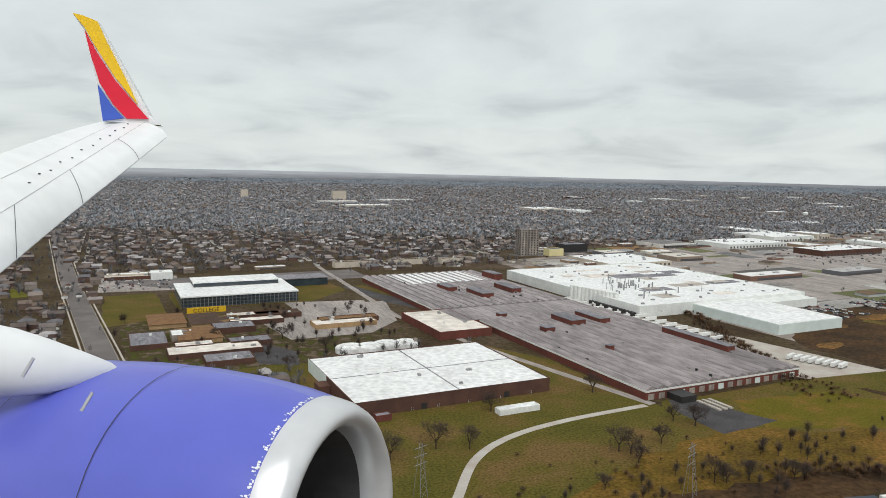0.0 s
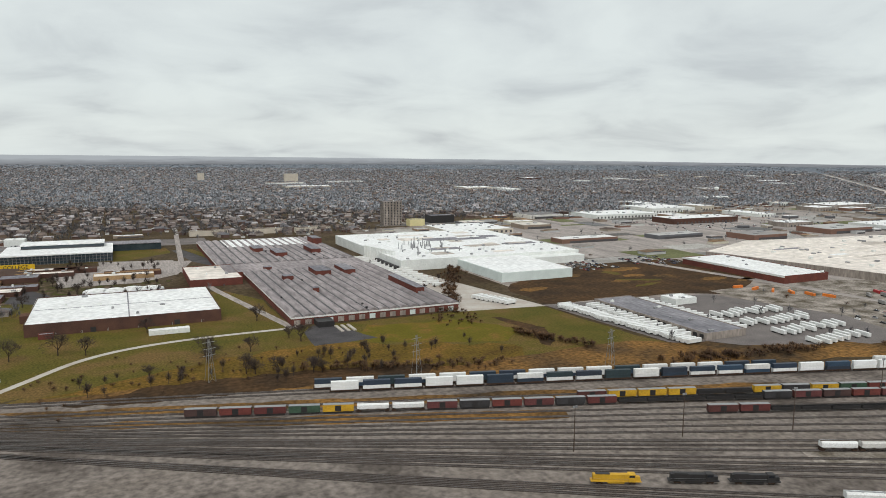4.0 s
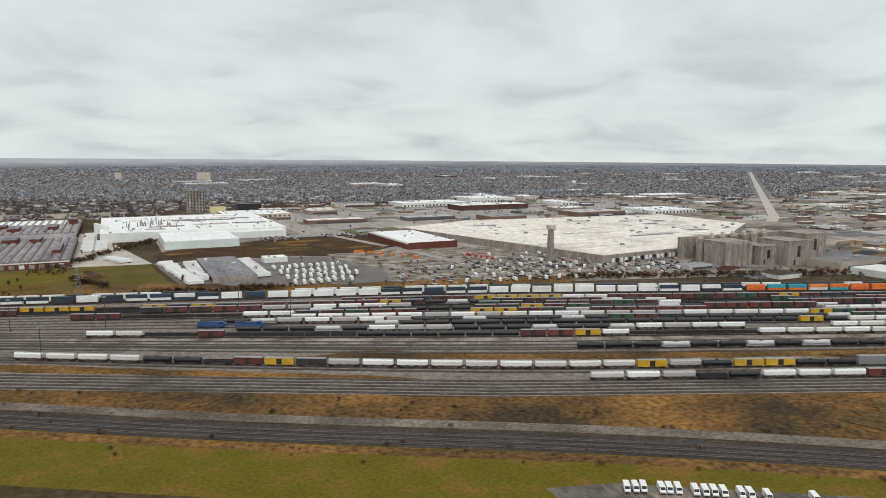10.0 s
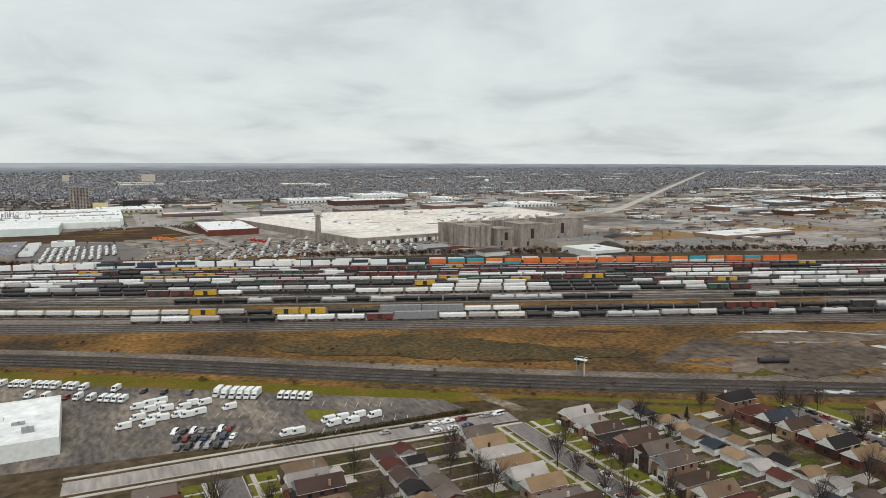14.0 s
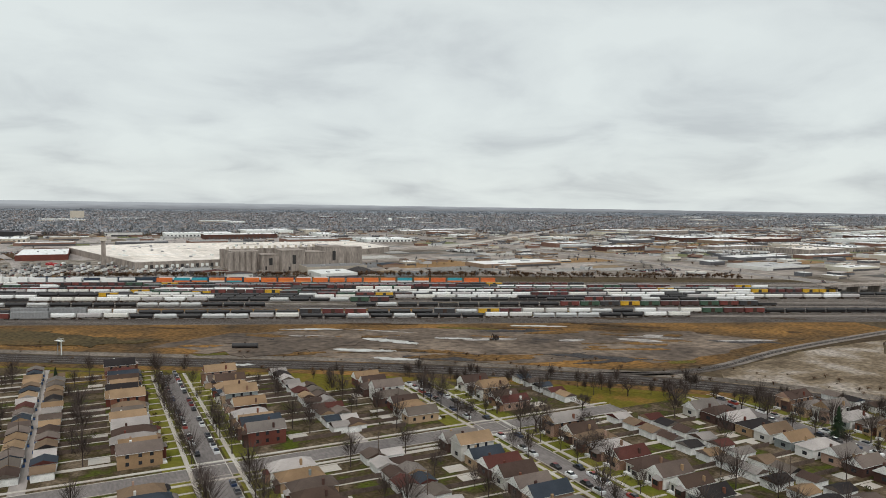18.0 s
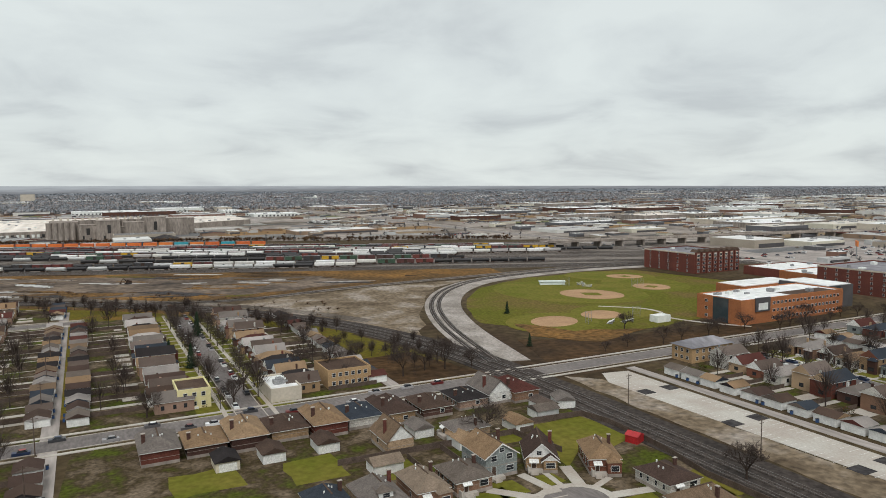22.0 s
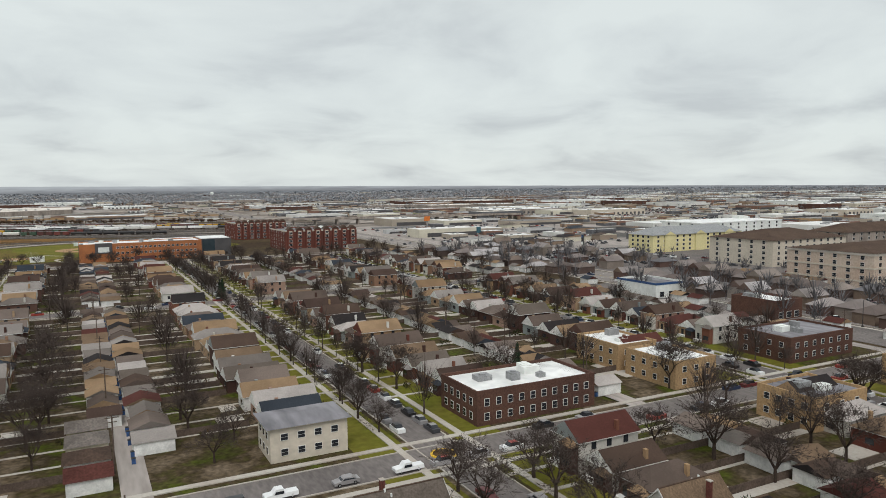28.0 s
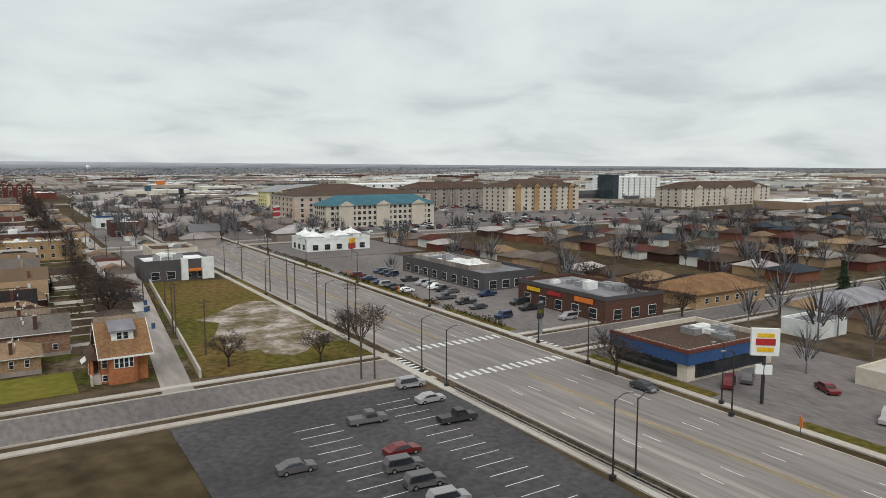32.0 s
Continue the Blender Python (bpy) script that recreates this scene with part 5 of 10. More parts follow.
# ---- the districts beyond: too many houses to count ----
CAMPUS = [(18, -1015), (-330, -1015), (-330, -540), (-110, -505), (8, -530)]
INDUSTRY = [(-120, -1000), (-120, -520), (-90, -230), (-380, 120), (-560, 190), (-900, 430), (-1240, 720), (-1330, 845), (-1760, 845), (-1760, 1560), (-2600, 1700), (-4200, 500), (-4600, -900), (-2900, -1200), (-2200, -900), (-1750, -1150), (-720, -1120), (-640, -960), (-330, -960)]
spots_h, spots_g, spots_s, spots_t = [], [], [], []
rf = random.Random(11)
for i in range(-90, 70):
    sx = -1603 + 106 * i
    for j in range(-44, 14):
        sy = 609 + 211 * j
        cx, cy = sx, sy + 105
        off, along = far_off(cx, cy)
        dep = -0.47 * cx - 0.883 * cy
        lat = -0.883 * cx + 0.47 * cy
        if off < 250 or dep > 5600 or dep < -600 or inside(cx, cy, INDUSTRY) or inside(cx, cy, R1) or inside(cx, cy, R2):
            continue
        if abs(lat - 900) > 1300 + dep * 0.75:
            continue
        near = dep < 2200
        for side in (-1, 1):
            y = sy + 14
            while y < sy + 197:
                y += rf.uniform(9, 11.5) if near else rf.uniform(12, 17) if dep < 3400 else rf.uniform(26, 44)
                hx = sx + side * (rf.uniform(17, 27) if off < 420 else rf.uniform(7, 47))
                if inside(hx, y, INDUSTRY) or inside(hx, y, CAMPUS) or y < -300 and abs((hx + 1636) * 0.671 - (y + 457) * 0.742) < 30 or (20 > hx - (10 - (y + 620) * 0.13) > -20 and y < -300):
                    continue
                (spots_h if rf.random() < 0.65 else spots_g).append((hx, y, 0, 1.5708 if rf.random() < 0.9 else 0, rf.uniform(0.85, 1.1), rf.uniform(0.85, 1.15), rf.uniform(0.85, 1.15)))
                if near and rf.random() < 0.6:
                    spots_s.append((sx + side * 46, y, 0, 0, 1, 1, 1))
                for q_ in range((rf.random() < 0.95) + (near and rf.random() < 0.8)):
                    spots_t.append((sx + side * rf.uniform(0, 53), y + rf.uniform(-6, 6)))
block_houses = [[], [], []]
for d, hx, y, side, gx in FARLOTS:
    turn = math.pi / 2 if side > 0 else -math.pi / 2
    # the fronts look at the street
    block_houses[rf.choice([0, 0, 1, 1, 2])].append((hx + side * rf.uniform(0, 2), y, 0, -turn, rf.uniform(0.92, 1.06), rf.uniform(0.86, 1.04), rf.uniform(0.88, 1.05)))
    spots_s.append((gx, y, 0, 1.5708 * rf.randrange(2), rf.uniform(1.0, 1.25), rf.uniform(1.0, 1.2), 1))
for k, g in enumerate(block_houses):
    spread("district_houses", *DISTRICT[k], [M_HWALLF, M_HROOFF, M_FRAME, M_GLASS], g, ("hundreds of hipped brick bungalows", "hundreds of gabled cottages with white gables", "two-storey gabled houses of the district")[k], "houses")
spots_s += [(x, y, 0, 1.5708 * (int(y) % 2), 1, 1, 1) for x, y in MORE_SHEDS]
# ranch houses west of the avenue
ranch = []
for i in range(9):
    for j in range(34):
        x, y = -1772 - i * 46 - (i % 2) * 6, 1262 + j * 12.5
        if y < 1290 and x > -1760 or abs(y - 1446) < 12 or y > 1300 + (-1700 - x) * 1.1 + 230:
            continue
        ranch.append((x + rf.uniform(-2, 2), y + rf.uniform(-1, 1), 0, 1.5708, rf.uniform(1.05, 1.3), rf.uniform(0.85, 1.05), rf.uniform(0.75, 0.95)))
        for q_ in range(rf.randrange(3)):
            spots_t.append((x + rf.uniform(9, 26), y + rf.uniform(-5, 5)))
spread("ranch_houses", *HT, [M_HWALLF, M_HROOFF], ranch, "rows of low brick ranch houses with hipped roofs", "houses")
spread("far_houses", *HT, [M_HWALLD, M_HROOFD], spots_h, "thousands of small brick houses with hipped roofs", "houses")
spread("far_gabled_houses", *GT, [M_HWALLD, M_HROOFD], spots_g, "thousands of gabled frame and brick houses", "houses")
spread("far_garages", *SHED, [M_GWALL, M_HROOFF], spots_s, "rows of small garages along the alleys", "garages")


def wisp(seed, blades=40, height=9.0, width=3.6, thick=2.2):
    """A bare crown of thin upright slivers."""
    r = random.Random(seed)
    v, f = [], []
    for k in range(blades):
        a, q = r.uniform(0, 6.283), math.sqrt(r.random()) * width
        z0 = r.uniform(0.25, 0.62) * height
        base = Vector((math.cos(a) * q * 0.35, math.sin(a) * q * 0.35, z0))
        tip = Vector((math.cos(a) * q, math.sin(a) * q, z0 + r.uniform(0.2, 0.45) * height * (1.15 - q / width * 0.45)))
        w = Vector((math.cos(a + 1.6), math.sin(a + 1.6), 0.2)) * r.uniform(0.10, 0.26) * thick
        n = len(v)
        v += [tuple(base - w * 0.5), tuple(base + w * 0.5), tuple(tip)]
        f.append((n, n + 1, n + 2))
    n = len(v)
    for k in range(3):
        a = 2.1 * k
        v.append((0.22 * math.cos(a), 0.22 * math.sin(a), 0))
    v.append((0, 0, height * 0.6))
    f += [(n, n + 1, n + 3), (n + 1, n + 2, n + 3), (n + 2, n, n + 3)]
    return v, f, [0] * len(f)


groups = [[], [], []]
bushes = [[], []]
distant = [[], []]


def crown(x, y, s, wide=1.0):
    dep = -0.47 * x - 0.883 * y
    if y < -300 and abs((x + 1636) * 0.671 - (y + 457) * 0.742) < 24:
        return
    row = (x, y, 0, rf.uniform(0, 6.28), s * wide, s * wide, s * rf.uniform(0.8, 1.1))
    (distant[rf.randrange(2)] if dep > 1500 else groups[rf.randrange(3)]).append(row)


for k, (x, y) in enumerate(spots_t):
    crown(x, y, rf.uniform(0.8, 1.4))
    if -0.47 * x - 0.883 * y < 1500 and rf.random() < 0.5:
        crown(x + rf.uniform(-50, 50), y + rf.uniform(-10, 10), rf.uniform(0.6, 1.2))
    if -0.47 * x - 0.883 * y > 1500:
        crown(x + rf.uniform(-30, 30), y + rf.uniform(-8, 8), rf.uniform(0.7, 1.3), 1.3)
        if rf.random() < 0.75:
            crown(x + rf.uniform(-60, 60), y + rf.uniform(-15, 15), rf.uniform(0.7, 1.3), 1.3)
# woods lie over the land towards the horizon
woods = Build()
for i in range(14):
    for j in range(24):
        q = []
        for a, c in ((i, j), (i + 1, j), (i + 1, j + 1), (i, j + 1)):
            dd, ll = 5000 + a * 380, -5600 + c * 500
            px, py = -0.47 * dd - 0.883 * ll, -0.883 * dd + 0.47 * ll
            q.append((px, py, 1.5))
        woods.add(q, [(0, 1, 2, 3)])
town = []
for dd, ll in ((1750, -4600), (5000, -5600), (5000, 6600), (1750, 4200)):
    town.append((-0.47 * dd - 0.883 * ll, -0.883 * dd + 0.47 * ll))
sheet("town_ground", town, 0.006, M_TOWN, "winter ground of the distant town, greyed as by haze")
thing("far_woodland", woods, M_WOOD, "winter woodland coloured blue-grey for haze, reaching to the horizon", "woodland", kind="structure")
# woods and scrub
for k in range(18000):
    d = rf.uniform(1500, 5200) if k < 12000 else rf.uniform(4800, 8200)
    lat = rf.uniform(-900 - d * 0.62, 1900 + d * 0.62)
    x, y = -0.47 * d - 0.883 * lat, -0.883 * d + 0.47 * lat
    if d < 2600 and inside(x, y, INDUSTRY) and rf.random() < 0.7:
        continue
    crown(x, y, rf.uniform(0.8, 1.4), 2.2 if 4600 > d > 2600 else 4.0 if d > 4600 else 1.2)
for x0, y0, x1, y1, n, w in ((-450, -345, -560, -560, 90, 10), (-520, -155, -640, -140, 60, 9), (-900, -75, -1100, 0, 110, 14), (-1100, 0, -1330, 90, 120, 18), (-1330, 90, -1640, 250, 150, 22), (-300, -235, -420, -195, 40, 10), (-470, -265, -500, -205, 35, 6)):
    for k in range(n * 2):
        q = rf.random()
        s = rf.uniform(0.7, 1.5)
        bushes[k % 2].append((x0 + (x1 - x0) * q + rf.gauss(0, w * 0.5), y0 + (y1 - y0) * q + rf.gauss(0, w * 0.5), 0, rf.uniform(0, 6.28), s, s, s))
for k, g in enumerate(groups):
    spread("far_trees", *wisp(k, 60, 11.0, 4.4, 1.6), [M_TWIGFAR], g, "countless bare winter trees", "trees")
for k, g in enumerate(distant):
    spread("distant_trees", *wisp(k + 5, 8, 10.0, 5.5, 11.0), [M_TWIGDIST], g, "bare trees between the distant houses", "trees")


# ---- trains ----
FAR = [False]


def bogie_mesh():
    if "bogie" not in STOCK:
        b = Build().box(-1.5, -1.15, 0.42, 1.5, -0.95, 0.85).box(-1.5, 0.95, 0.42, 1.5, 1.15, 0.85).box(-0.35, -1.1, 0.45, 0.35, 1.1, 0.95)
        for x in (-0.9, 0.9):
            for y in (-0.8, 0.8):
                b.cyl((x, y - 0.07, 0.46), (x, y + 0.07, 0.46), 0.46, n=8)
        STOCK["bogie"] = b.data("bogie", M_RUST)
    return STOCK["bogie"]


def bogies(car, half):
    if FAR[0]:
        return car
    for x in (-half, half):
        part("bogie", bogie_mesh(), None, car, at=pose(x, 0, 0))
    return car


def boxcar(paint=None, label="weathered boxcar with sliding doors on a siding"):
    b = Build().box(-8.1, -1.5, 0.95, 8.1, 1.5, 4.55).box(-8.1, -1.42, 4.55, 8.1, 1.42, 4.68, 1)
    if FAR[0]:
        # dark doors; the black block below stands for bogies and under-car shade
        b.box(-1.6, -1.58, 1.1, 1.6, 1.58, 4.2, 2).box(-7.6, -1.2, 0.05, 7.6, 1.2, 0.94, 2)
    if not FAR[0]:
        for k in range(17):
            b.box(-8.06 + k, -1.56, 1.05, -7.94 + k, 1.56, 4.45)
    car = thing("boxcar", b, [paint or M_BOXCAR, M_STEEL, M_BLACK], label, "railcar", "cars of the rail yard")
    for s in () if FAR[0] else (-1, 1):
        d = Build().box(-1.5, -0.05, 0, 1.5, 0.09, 3.2)
        part("door", d, M_BLACK if paint else M_RUST, car, "dark sliding door", pose(0, s * 1.57, 1.15))
    return bogies(car, 5.8)


def hopper():
    b = Build()
    prof = [(-1.55, 1.9), (-1.62, 3.9), (-1.1, 4.55), (1.1, 4.55), (1.62, 3.9), (1.55, 1.9)]
    n = len(prof)
    v = [(x, y, z) for x in (-8.4, 8.4) for y, z in prof]
    b.add(v, [tuple(range(n)), tuple(range(2 * n - 1, n - 1, -1))] + [(i, n + i, n + (i + 1) % n, (i + 1) % n) for i in range(n)])
    for k in range(3):
        x = -5.2 + 5.2 * k
        b.add([(x - 2.5, -1.45, 1.9), (x + 2.5, -1.45, 1.9), (x + 2.5, 1.45, 1.9), (x - 2.5, 1.45, 1.9), (x - 0.5, -0.5, 0.7), (x + 0.5, -0.5, 0.7), (x + 0.5, 0.5, 0.7), (x - 0.5, 0.5, 0.7)],
              [(0, 4, 5, 1), (1, 5, 6, 2), (2, 6, 7, 3), (3, 7, 4, 0), (4, 7, 6, 5)])
    for k in range(0 if FAR[0] else 15):
        x = -8.2 + k * 1.17
        b.box(x - 0.05, -1.68, 2.0, x + 0.05, 1.68, 3.85)
    b.box(-9.2, -1.3, 1.0, 9.2, -1.15, 1.3, 1).box(-9.2, 1.15, 1.0, 9.2, 1.3, 1.3, 1)
    if FAR[0]:
        b.box(-8.6, -1.1, 0.05, -6.4, 1.1, 1.1, 1).box(6.4, -1.1, 0.05, 8.6, 1.1, 1.1, 1).box(-8.4, -0.35, 4.6, 8.4, 0.35, 4.75, 1)
    car = thing("hopper_car", b, [M_HOPPER, M_RUST], "pale grey covered hopper car on a siding", "railcar", "cars of the rail yard")
    if FAR[0]:
        return car
    part("roof_walkway", Build().box(-8.4, -0.35, 4.6, 8.4, 0.35, 4.75).box(-7, -0.8, 4.55, -6, 0.8, 4.68).box(-2.5, -0.8, 4.55, -1.5, 0.8, 4.68).box(2, -0.8, 4.55, 3, 0.8, 4.68).box(6, -0.8, 4.55, 7, 0.8, 4.68), M_STEEL, car)
    return bogies(car, 6.9)


def tankcar():
    b = Build().cyl((-7.6, 0, 2.55), (7.6, 0, 2.55), 1.48, n=14).cyl((-8.1, 0, 2.55), (-7.6, 0, 2.55), 0.9, 1.48, n=14).cyl((7.6, 0, 2.55), (8.1, 0, 2.55), 1.48, 0.9, n=14)
    b.box(-8.4, -1.2, 0.95, 8.4, 1.2, 1.15)
    car = thing("tank_car", b, M_TANK, "round-bodied tank car on a siding", "railcar", "cars of the rail yard")
    if FAR[0]:
        return car
    part("dome", Build().cyl((0, 0, 3.9), (0, 0, 4.45), 0.55, n=10).box(-1.2, -0.9, 4.0, 1.2, 0.9, 4.06), M_BLACK, car)
    return bogies(car, 6.2)


def gondola():
    b = Build().box(-8, -1.5, 1.0, 8, 1.5, 1.2).box(-8, -1.5, 1.2, 8, -1.4, 2.7).box(-8, 1.4, 1.2, 8, 1.5, 2.7).box(-8, -1.4, 1.2, -7.9, 1.4, 2.7).box(7.9, -1.4, 1.2, 8, 1.4, 2.7)
    for k in range(13):
        x = -7.8 + 1.3 * k
        b.box(x - 0.07, -1.58, 1.1, x + 0.07, 1.58, 2.6)
    b.box(-7.9, -1.4, 1.2, 7.9, 1.4, 2.0, 1)
    return bogies(thing("gondola_car", b, [M_BLACK, M_COAL], "dark open gondola car", "railcar", "cars of the rail yard"), 5.9)


def wellcar(paint):
    b = Build().box(-8.6, -1.45, 0.5, 8.6, -1.25, 1.35).box(-8.6, 1.25, 0.5, 8.6, 1.45, 1.35).box(-6.4, -1.25, 0.45, 6.4, 1.25, 0.6)
    car = thing("well_car", b, M_RUST if FAR[0] else M_YELP, "container well car carrying two stacked containers", "railcar", "cars of the rail yard")
    for z, h in ((0.62, 2.75), (3.42, 2.8)):
        c = Build().box(-7.9, -1.22, 0, 7.9, 1.22, h)
        for k in range(0 if FAR[0] else 20):
            c.box(-7.6 + 0.8 * k, -1.26, 0.15, -7.3 + 0.8 * k, 1.26, h - 0.15)
        part("container", c, paint, car, at=pose(0, 0, z))
    return bogies(car, 8.3)


def autorack():
    side = [(-13.5 + 0.5 * k, 1.55 if k % 2 else 1.64) for k in range(55)]
    b = Build().prism(side + [(x, -y) for x, y in side[::-1]], 1.0, 5.6)
    return bogies(thing("autorack_car", b, M_STEEL, "tall steel auto-carrier car", "railcar", "cars of the rail yard"), 9.8)


def locomotive(paint, label):
    b = Build().box(-10.5, -1.5, 1.2, 10.5, 1.5, 1.6).box(-9.6, -1.05, 1.6, 5.0, 1.05, 4.2).box(5.0, -1.5, 1.6, 8.0, 1.5, 4.5).box(8.0, -1.0, 1.6, 10.0, 1.0, 3.3)
    b.box(-3.5, -1.3, 0.5, 3.5, 1.3, 1.2)
    car = thing("locomotive", b, paint, label, "locomotive", "locomotives of the yard")
    part("cab_window", Build().box(5.4, -1.54, 3.2, 7.6, 1.54, 4.1), M_GLASS, car)
    part("fan_hatch", Build().box(-8.5, -0.9, 4.2, -2.5, 0.9, 4.5), M_BLACK, car)
    part("handrail", Build().box(-10.4, -1.5, 2.5, 5, -1.46, 2.56).box(-10.4, 1.46, 2.5, 5, 1.5, 2.56), M_STEEL, car)
    return bogies(car, 6.8)


MAKE = {"b": (boxcar, 17.6), "y": (lambda: boxcar(M_BOXYEL, "yellow boxcar with dark sliding doors"), 17.6), "h": (hopper, 18.8), "t": (tankcar, 17.4), "g": (gondola, 16.8),
        "w": (lambda: wellcar(M_STACKN), 18.2), "o": (lambda: wellcar(M_STACKO), 18.2), "v": (lambda: wellcar(M_STACKW), 18.2), "a": (autorack, 28)}
rt = random.Random(21)


def consist(n, s, order):
    """A train whose cars follow a known order."""
    FAR[0] = n < -50
    for c in order:
        ln = MAKE[c][1]
        stamp(("rail", c, FAR[0]), MAKE[c][0], yard_pose(s + ln / 2, n, 0.35))
        s += ln
    return s


def train(n, s0, s1, mix, gaps=0.03):
    s = s0
    while s < s1:
        c = rt.choice(mix)
        ln = MAKE[c][1]
        for k in range(rt.choice([1, 2, 3, 5])):
            if s + ln > s1:
                s = s1
                break
            FAR[0] = n < -50
            stamp(("rail", c, FAR[0]), MAKE[c][0], yard_pose(s + ln / 2, n, 0.35))
            s += ln
        if rt.random() < gaps:
            s += rt.uniform(20, 70)


train(-212, -340, 620, "www")
train(-203, -330, 400, "vw", 0)
train(-203, 400, 770, "o", 0)
train(-175, 60, 860, "bbbbhbbyg")
train(-163, -190, 980, "bbbbgt")
train(-151, -400, 1050, "bgbhbbt", 0.015)
train(-139, 40, 1000, "thbtbg")
train(-127, -125, 1120, "bbbbgbh")
train(-115, 30, 1100, "hhbhhhb")
train(-103, -30, 1000, "ttbtth")
train(-92, 90, 1160, "tthtbt")
train(-76, 0, 1100, "thttbh")
train(-60, -92, 1000, "gthhttb", 0.01)
train(-30, 215, 560, "t", 0)
train(-30, 620, 1000, "tbg")
train(10, consist(10, -110, "hhhhttgbybhhhhhhhhhyhtyyttaahhttttt"), 1060, "ttthtbt", 0)
train(30, consist(30, 208, "hhhgthhhbahhh"), 900, "tthttht", 0)
for x, y in ((-565, -10), (-588, 0)):
    stamp("loco_blue", lambda: locomotive(M_BLUE, "blue diesel locomotive standing in the yard"), pose(x, y, 0.35, 0, 0, 157))
stamp("loco_yellow", lambda: locomotive(M_BOXYEL, "yellow diesel locomotive standing in the yard"), pose(-381, -29, 0.35, 0, 0, 154))
for x, y in ((-411, -16), (-434, -5)):
    stamp("loco_black", lambda: locomotive(M_BLACK, "black diesel locomotive standing in the yard"), pose(x, y, 0.35, 0, 0, 154))


# ---- buildings ----
def windows(parent, face, a0, a1, at, floors, z0, dz, n, w=1.5, h=1.6):
    """Rows of windows on the north ("n"), east ("e"), south or west face."""
    for f in range(floors):
        for k in range(n):
            a = a0 + (a1 - a0) * (k + 0.5) / n
            p = {"n": pose(a, at, z0 + f * dz, 0, 0, 180), "e": pose(at, a, z0 + f * dz, 0, 0, 90), "s": pose(a, at, z0 + f * dz), "w": pose(at, a, z0 + f * dz, 0, 0, -90)}[face]
            part("window", window_mesh(w, h), None, parent, at=p)


FOOT = [(-465, -872, -298, -352), (-740, -830, -488, -452), (-250, -900, -66, -772), (-1276, -130, -1094, -34), (-1520, -600, -900, -130)]


def block(name, x0, y0, x1, y1, h, wall, roof, label, category="building", parapet=0.6, band=None, units=0, seed=0):
    """A flat-roofed building: walls with a parapet, the roof sunk behind it, units on the roof."""
    x0, x1, y0, y1 = min(x0, x1), max(x0, x1), min(y0, y1), max(y0, y1)
    t = thing(name, None, None, label, category)
    FOOT.append((x0, y0, x1, y1))
    e, top = 0.4, h + parapet
    ring = [(x0, y0), (x1, y0), (x1, y1), (x0, y1)]
    inner = [(x0 + e, y0 + e), (x1 - e, y0 + e), (x1 - e, y1 - e), (x0 + e, y1 - e)]
    b = Build().add([(x, y, z) for z in (0, top) for x, y in ring] + [(x, y, z) for z in (top, 0) for x, y in inner],
                    [f for i in range(4) for f in ((i, (i + 1) % 4, 4 + (i + 1) % 4, 4 + i), (4 + i, 4 + (i + 1) % 4, 8 + (i + 1) % 4, 8 + i), (8 + i, 8 + (i + 1) % 4, 12 + (i + 1) % 4, 12 + i))])
    part("wall", b, wall, t)
    part("roof", Build().box(x0 + 0.4, y0 + 0.4, h - 0.4, x1 - 0.4, y1 - 0.4, h), roof, t)
    if band:
        c = Build().box(x0 - 0.12, y1, h + parapet - 0.9, x1 + 0.12, y1 + 0.12, h + parapet + 0.1).box(x1, y0 - 0.12, h + parapet - 0.9, x1 + 0.12, y1, h + parapet + 0.1)
        part("cornice", c, band, t)
    r = random.Random(seed + int(x0))
    for k in range(units):
        ux, uy, a, c, e = r.uniform(x0 + 4, x1 - 4), r.uniform(y0 + 4, y1 - 4), r.uniform(0.7, 2.2), r.uniform(0.7, 1.8), r.uniform(0.8, 2.0)
        u = part("roof_unit", Build().box(ux - a, uy - c, h, ux + a, uy + c, h + e).cyl((ux, uy, h + e), (ux, uy, h + e + 0.25), min(a, c) * 0.6, n=10), M_STEEL if k % 3 else M_WHITE, t)
    return t


def pitched(t, x0, y0, x1, y1, z, h, m, name="roof"):
    return part(name, Build().hip(x0 - 0.8, y0 - 0.8, x1 + 0.8, y1 + 0.8, z, h), m, t)


wh = block("warehouse", -270, -502, -130, -394, 9, M_BRICKB, M_ROOFW, "large brown brick warehouse with a white flat roof", units=8)
part("seam", Build().box(-269, -449, 9, -131, -448, 9.12), M_ROOFG, wh)
part("seam", Build().box(-202, -501, 9, -201, -395, 9.13), M_ROOFG, wh)
part("teal_wall", Build().box(-130, -502, 0, -129.7, -455, 9.4), M_MINT, wh, "pale teal metal end wall")
for x in (-255, -232, -208, -186, -168, -150):
    part("door", door_mesh(), None, wh, at=pose(x, -394, 0, 0, 0, 180))
part("dock_door", Build().box(-178, -394, 0, -174, -393.8, 4), M_BLACK, wh)
part("dock_door", Build().box(-238, -394, 0, -234, -393.8, 4), M_BLACK, wh)
part("annex", Build().box(-129.7, -456, 0, -122, -444, 6), M_BRICKB, wh)
block("guard_hut", -150, -389, -140, -383, 3.4, M_BRICKR, M_ROOFG, "small red brick hut beside the warehouse")
block("field_shed", -243, -371, -214, -364, 3, M_WHITE, M_ROOFW, "low white shed on the lawn")

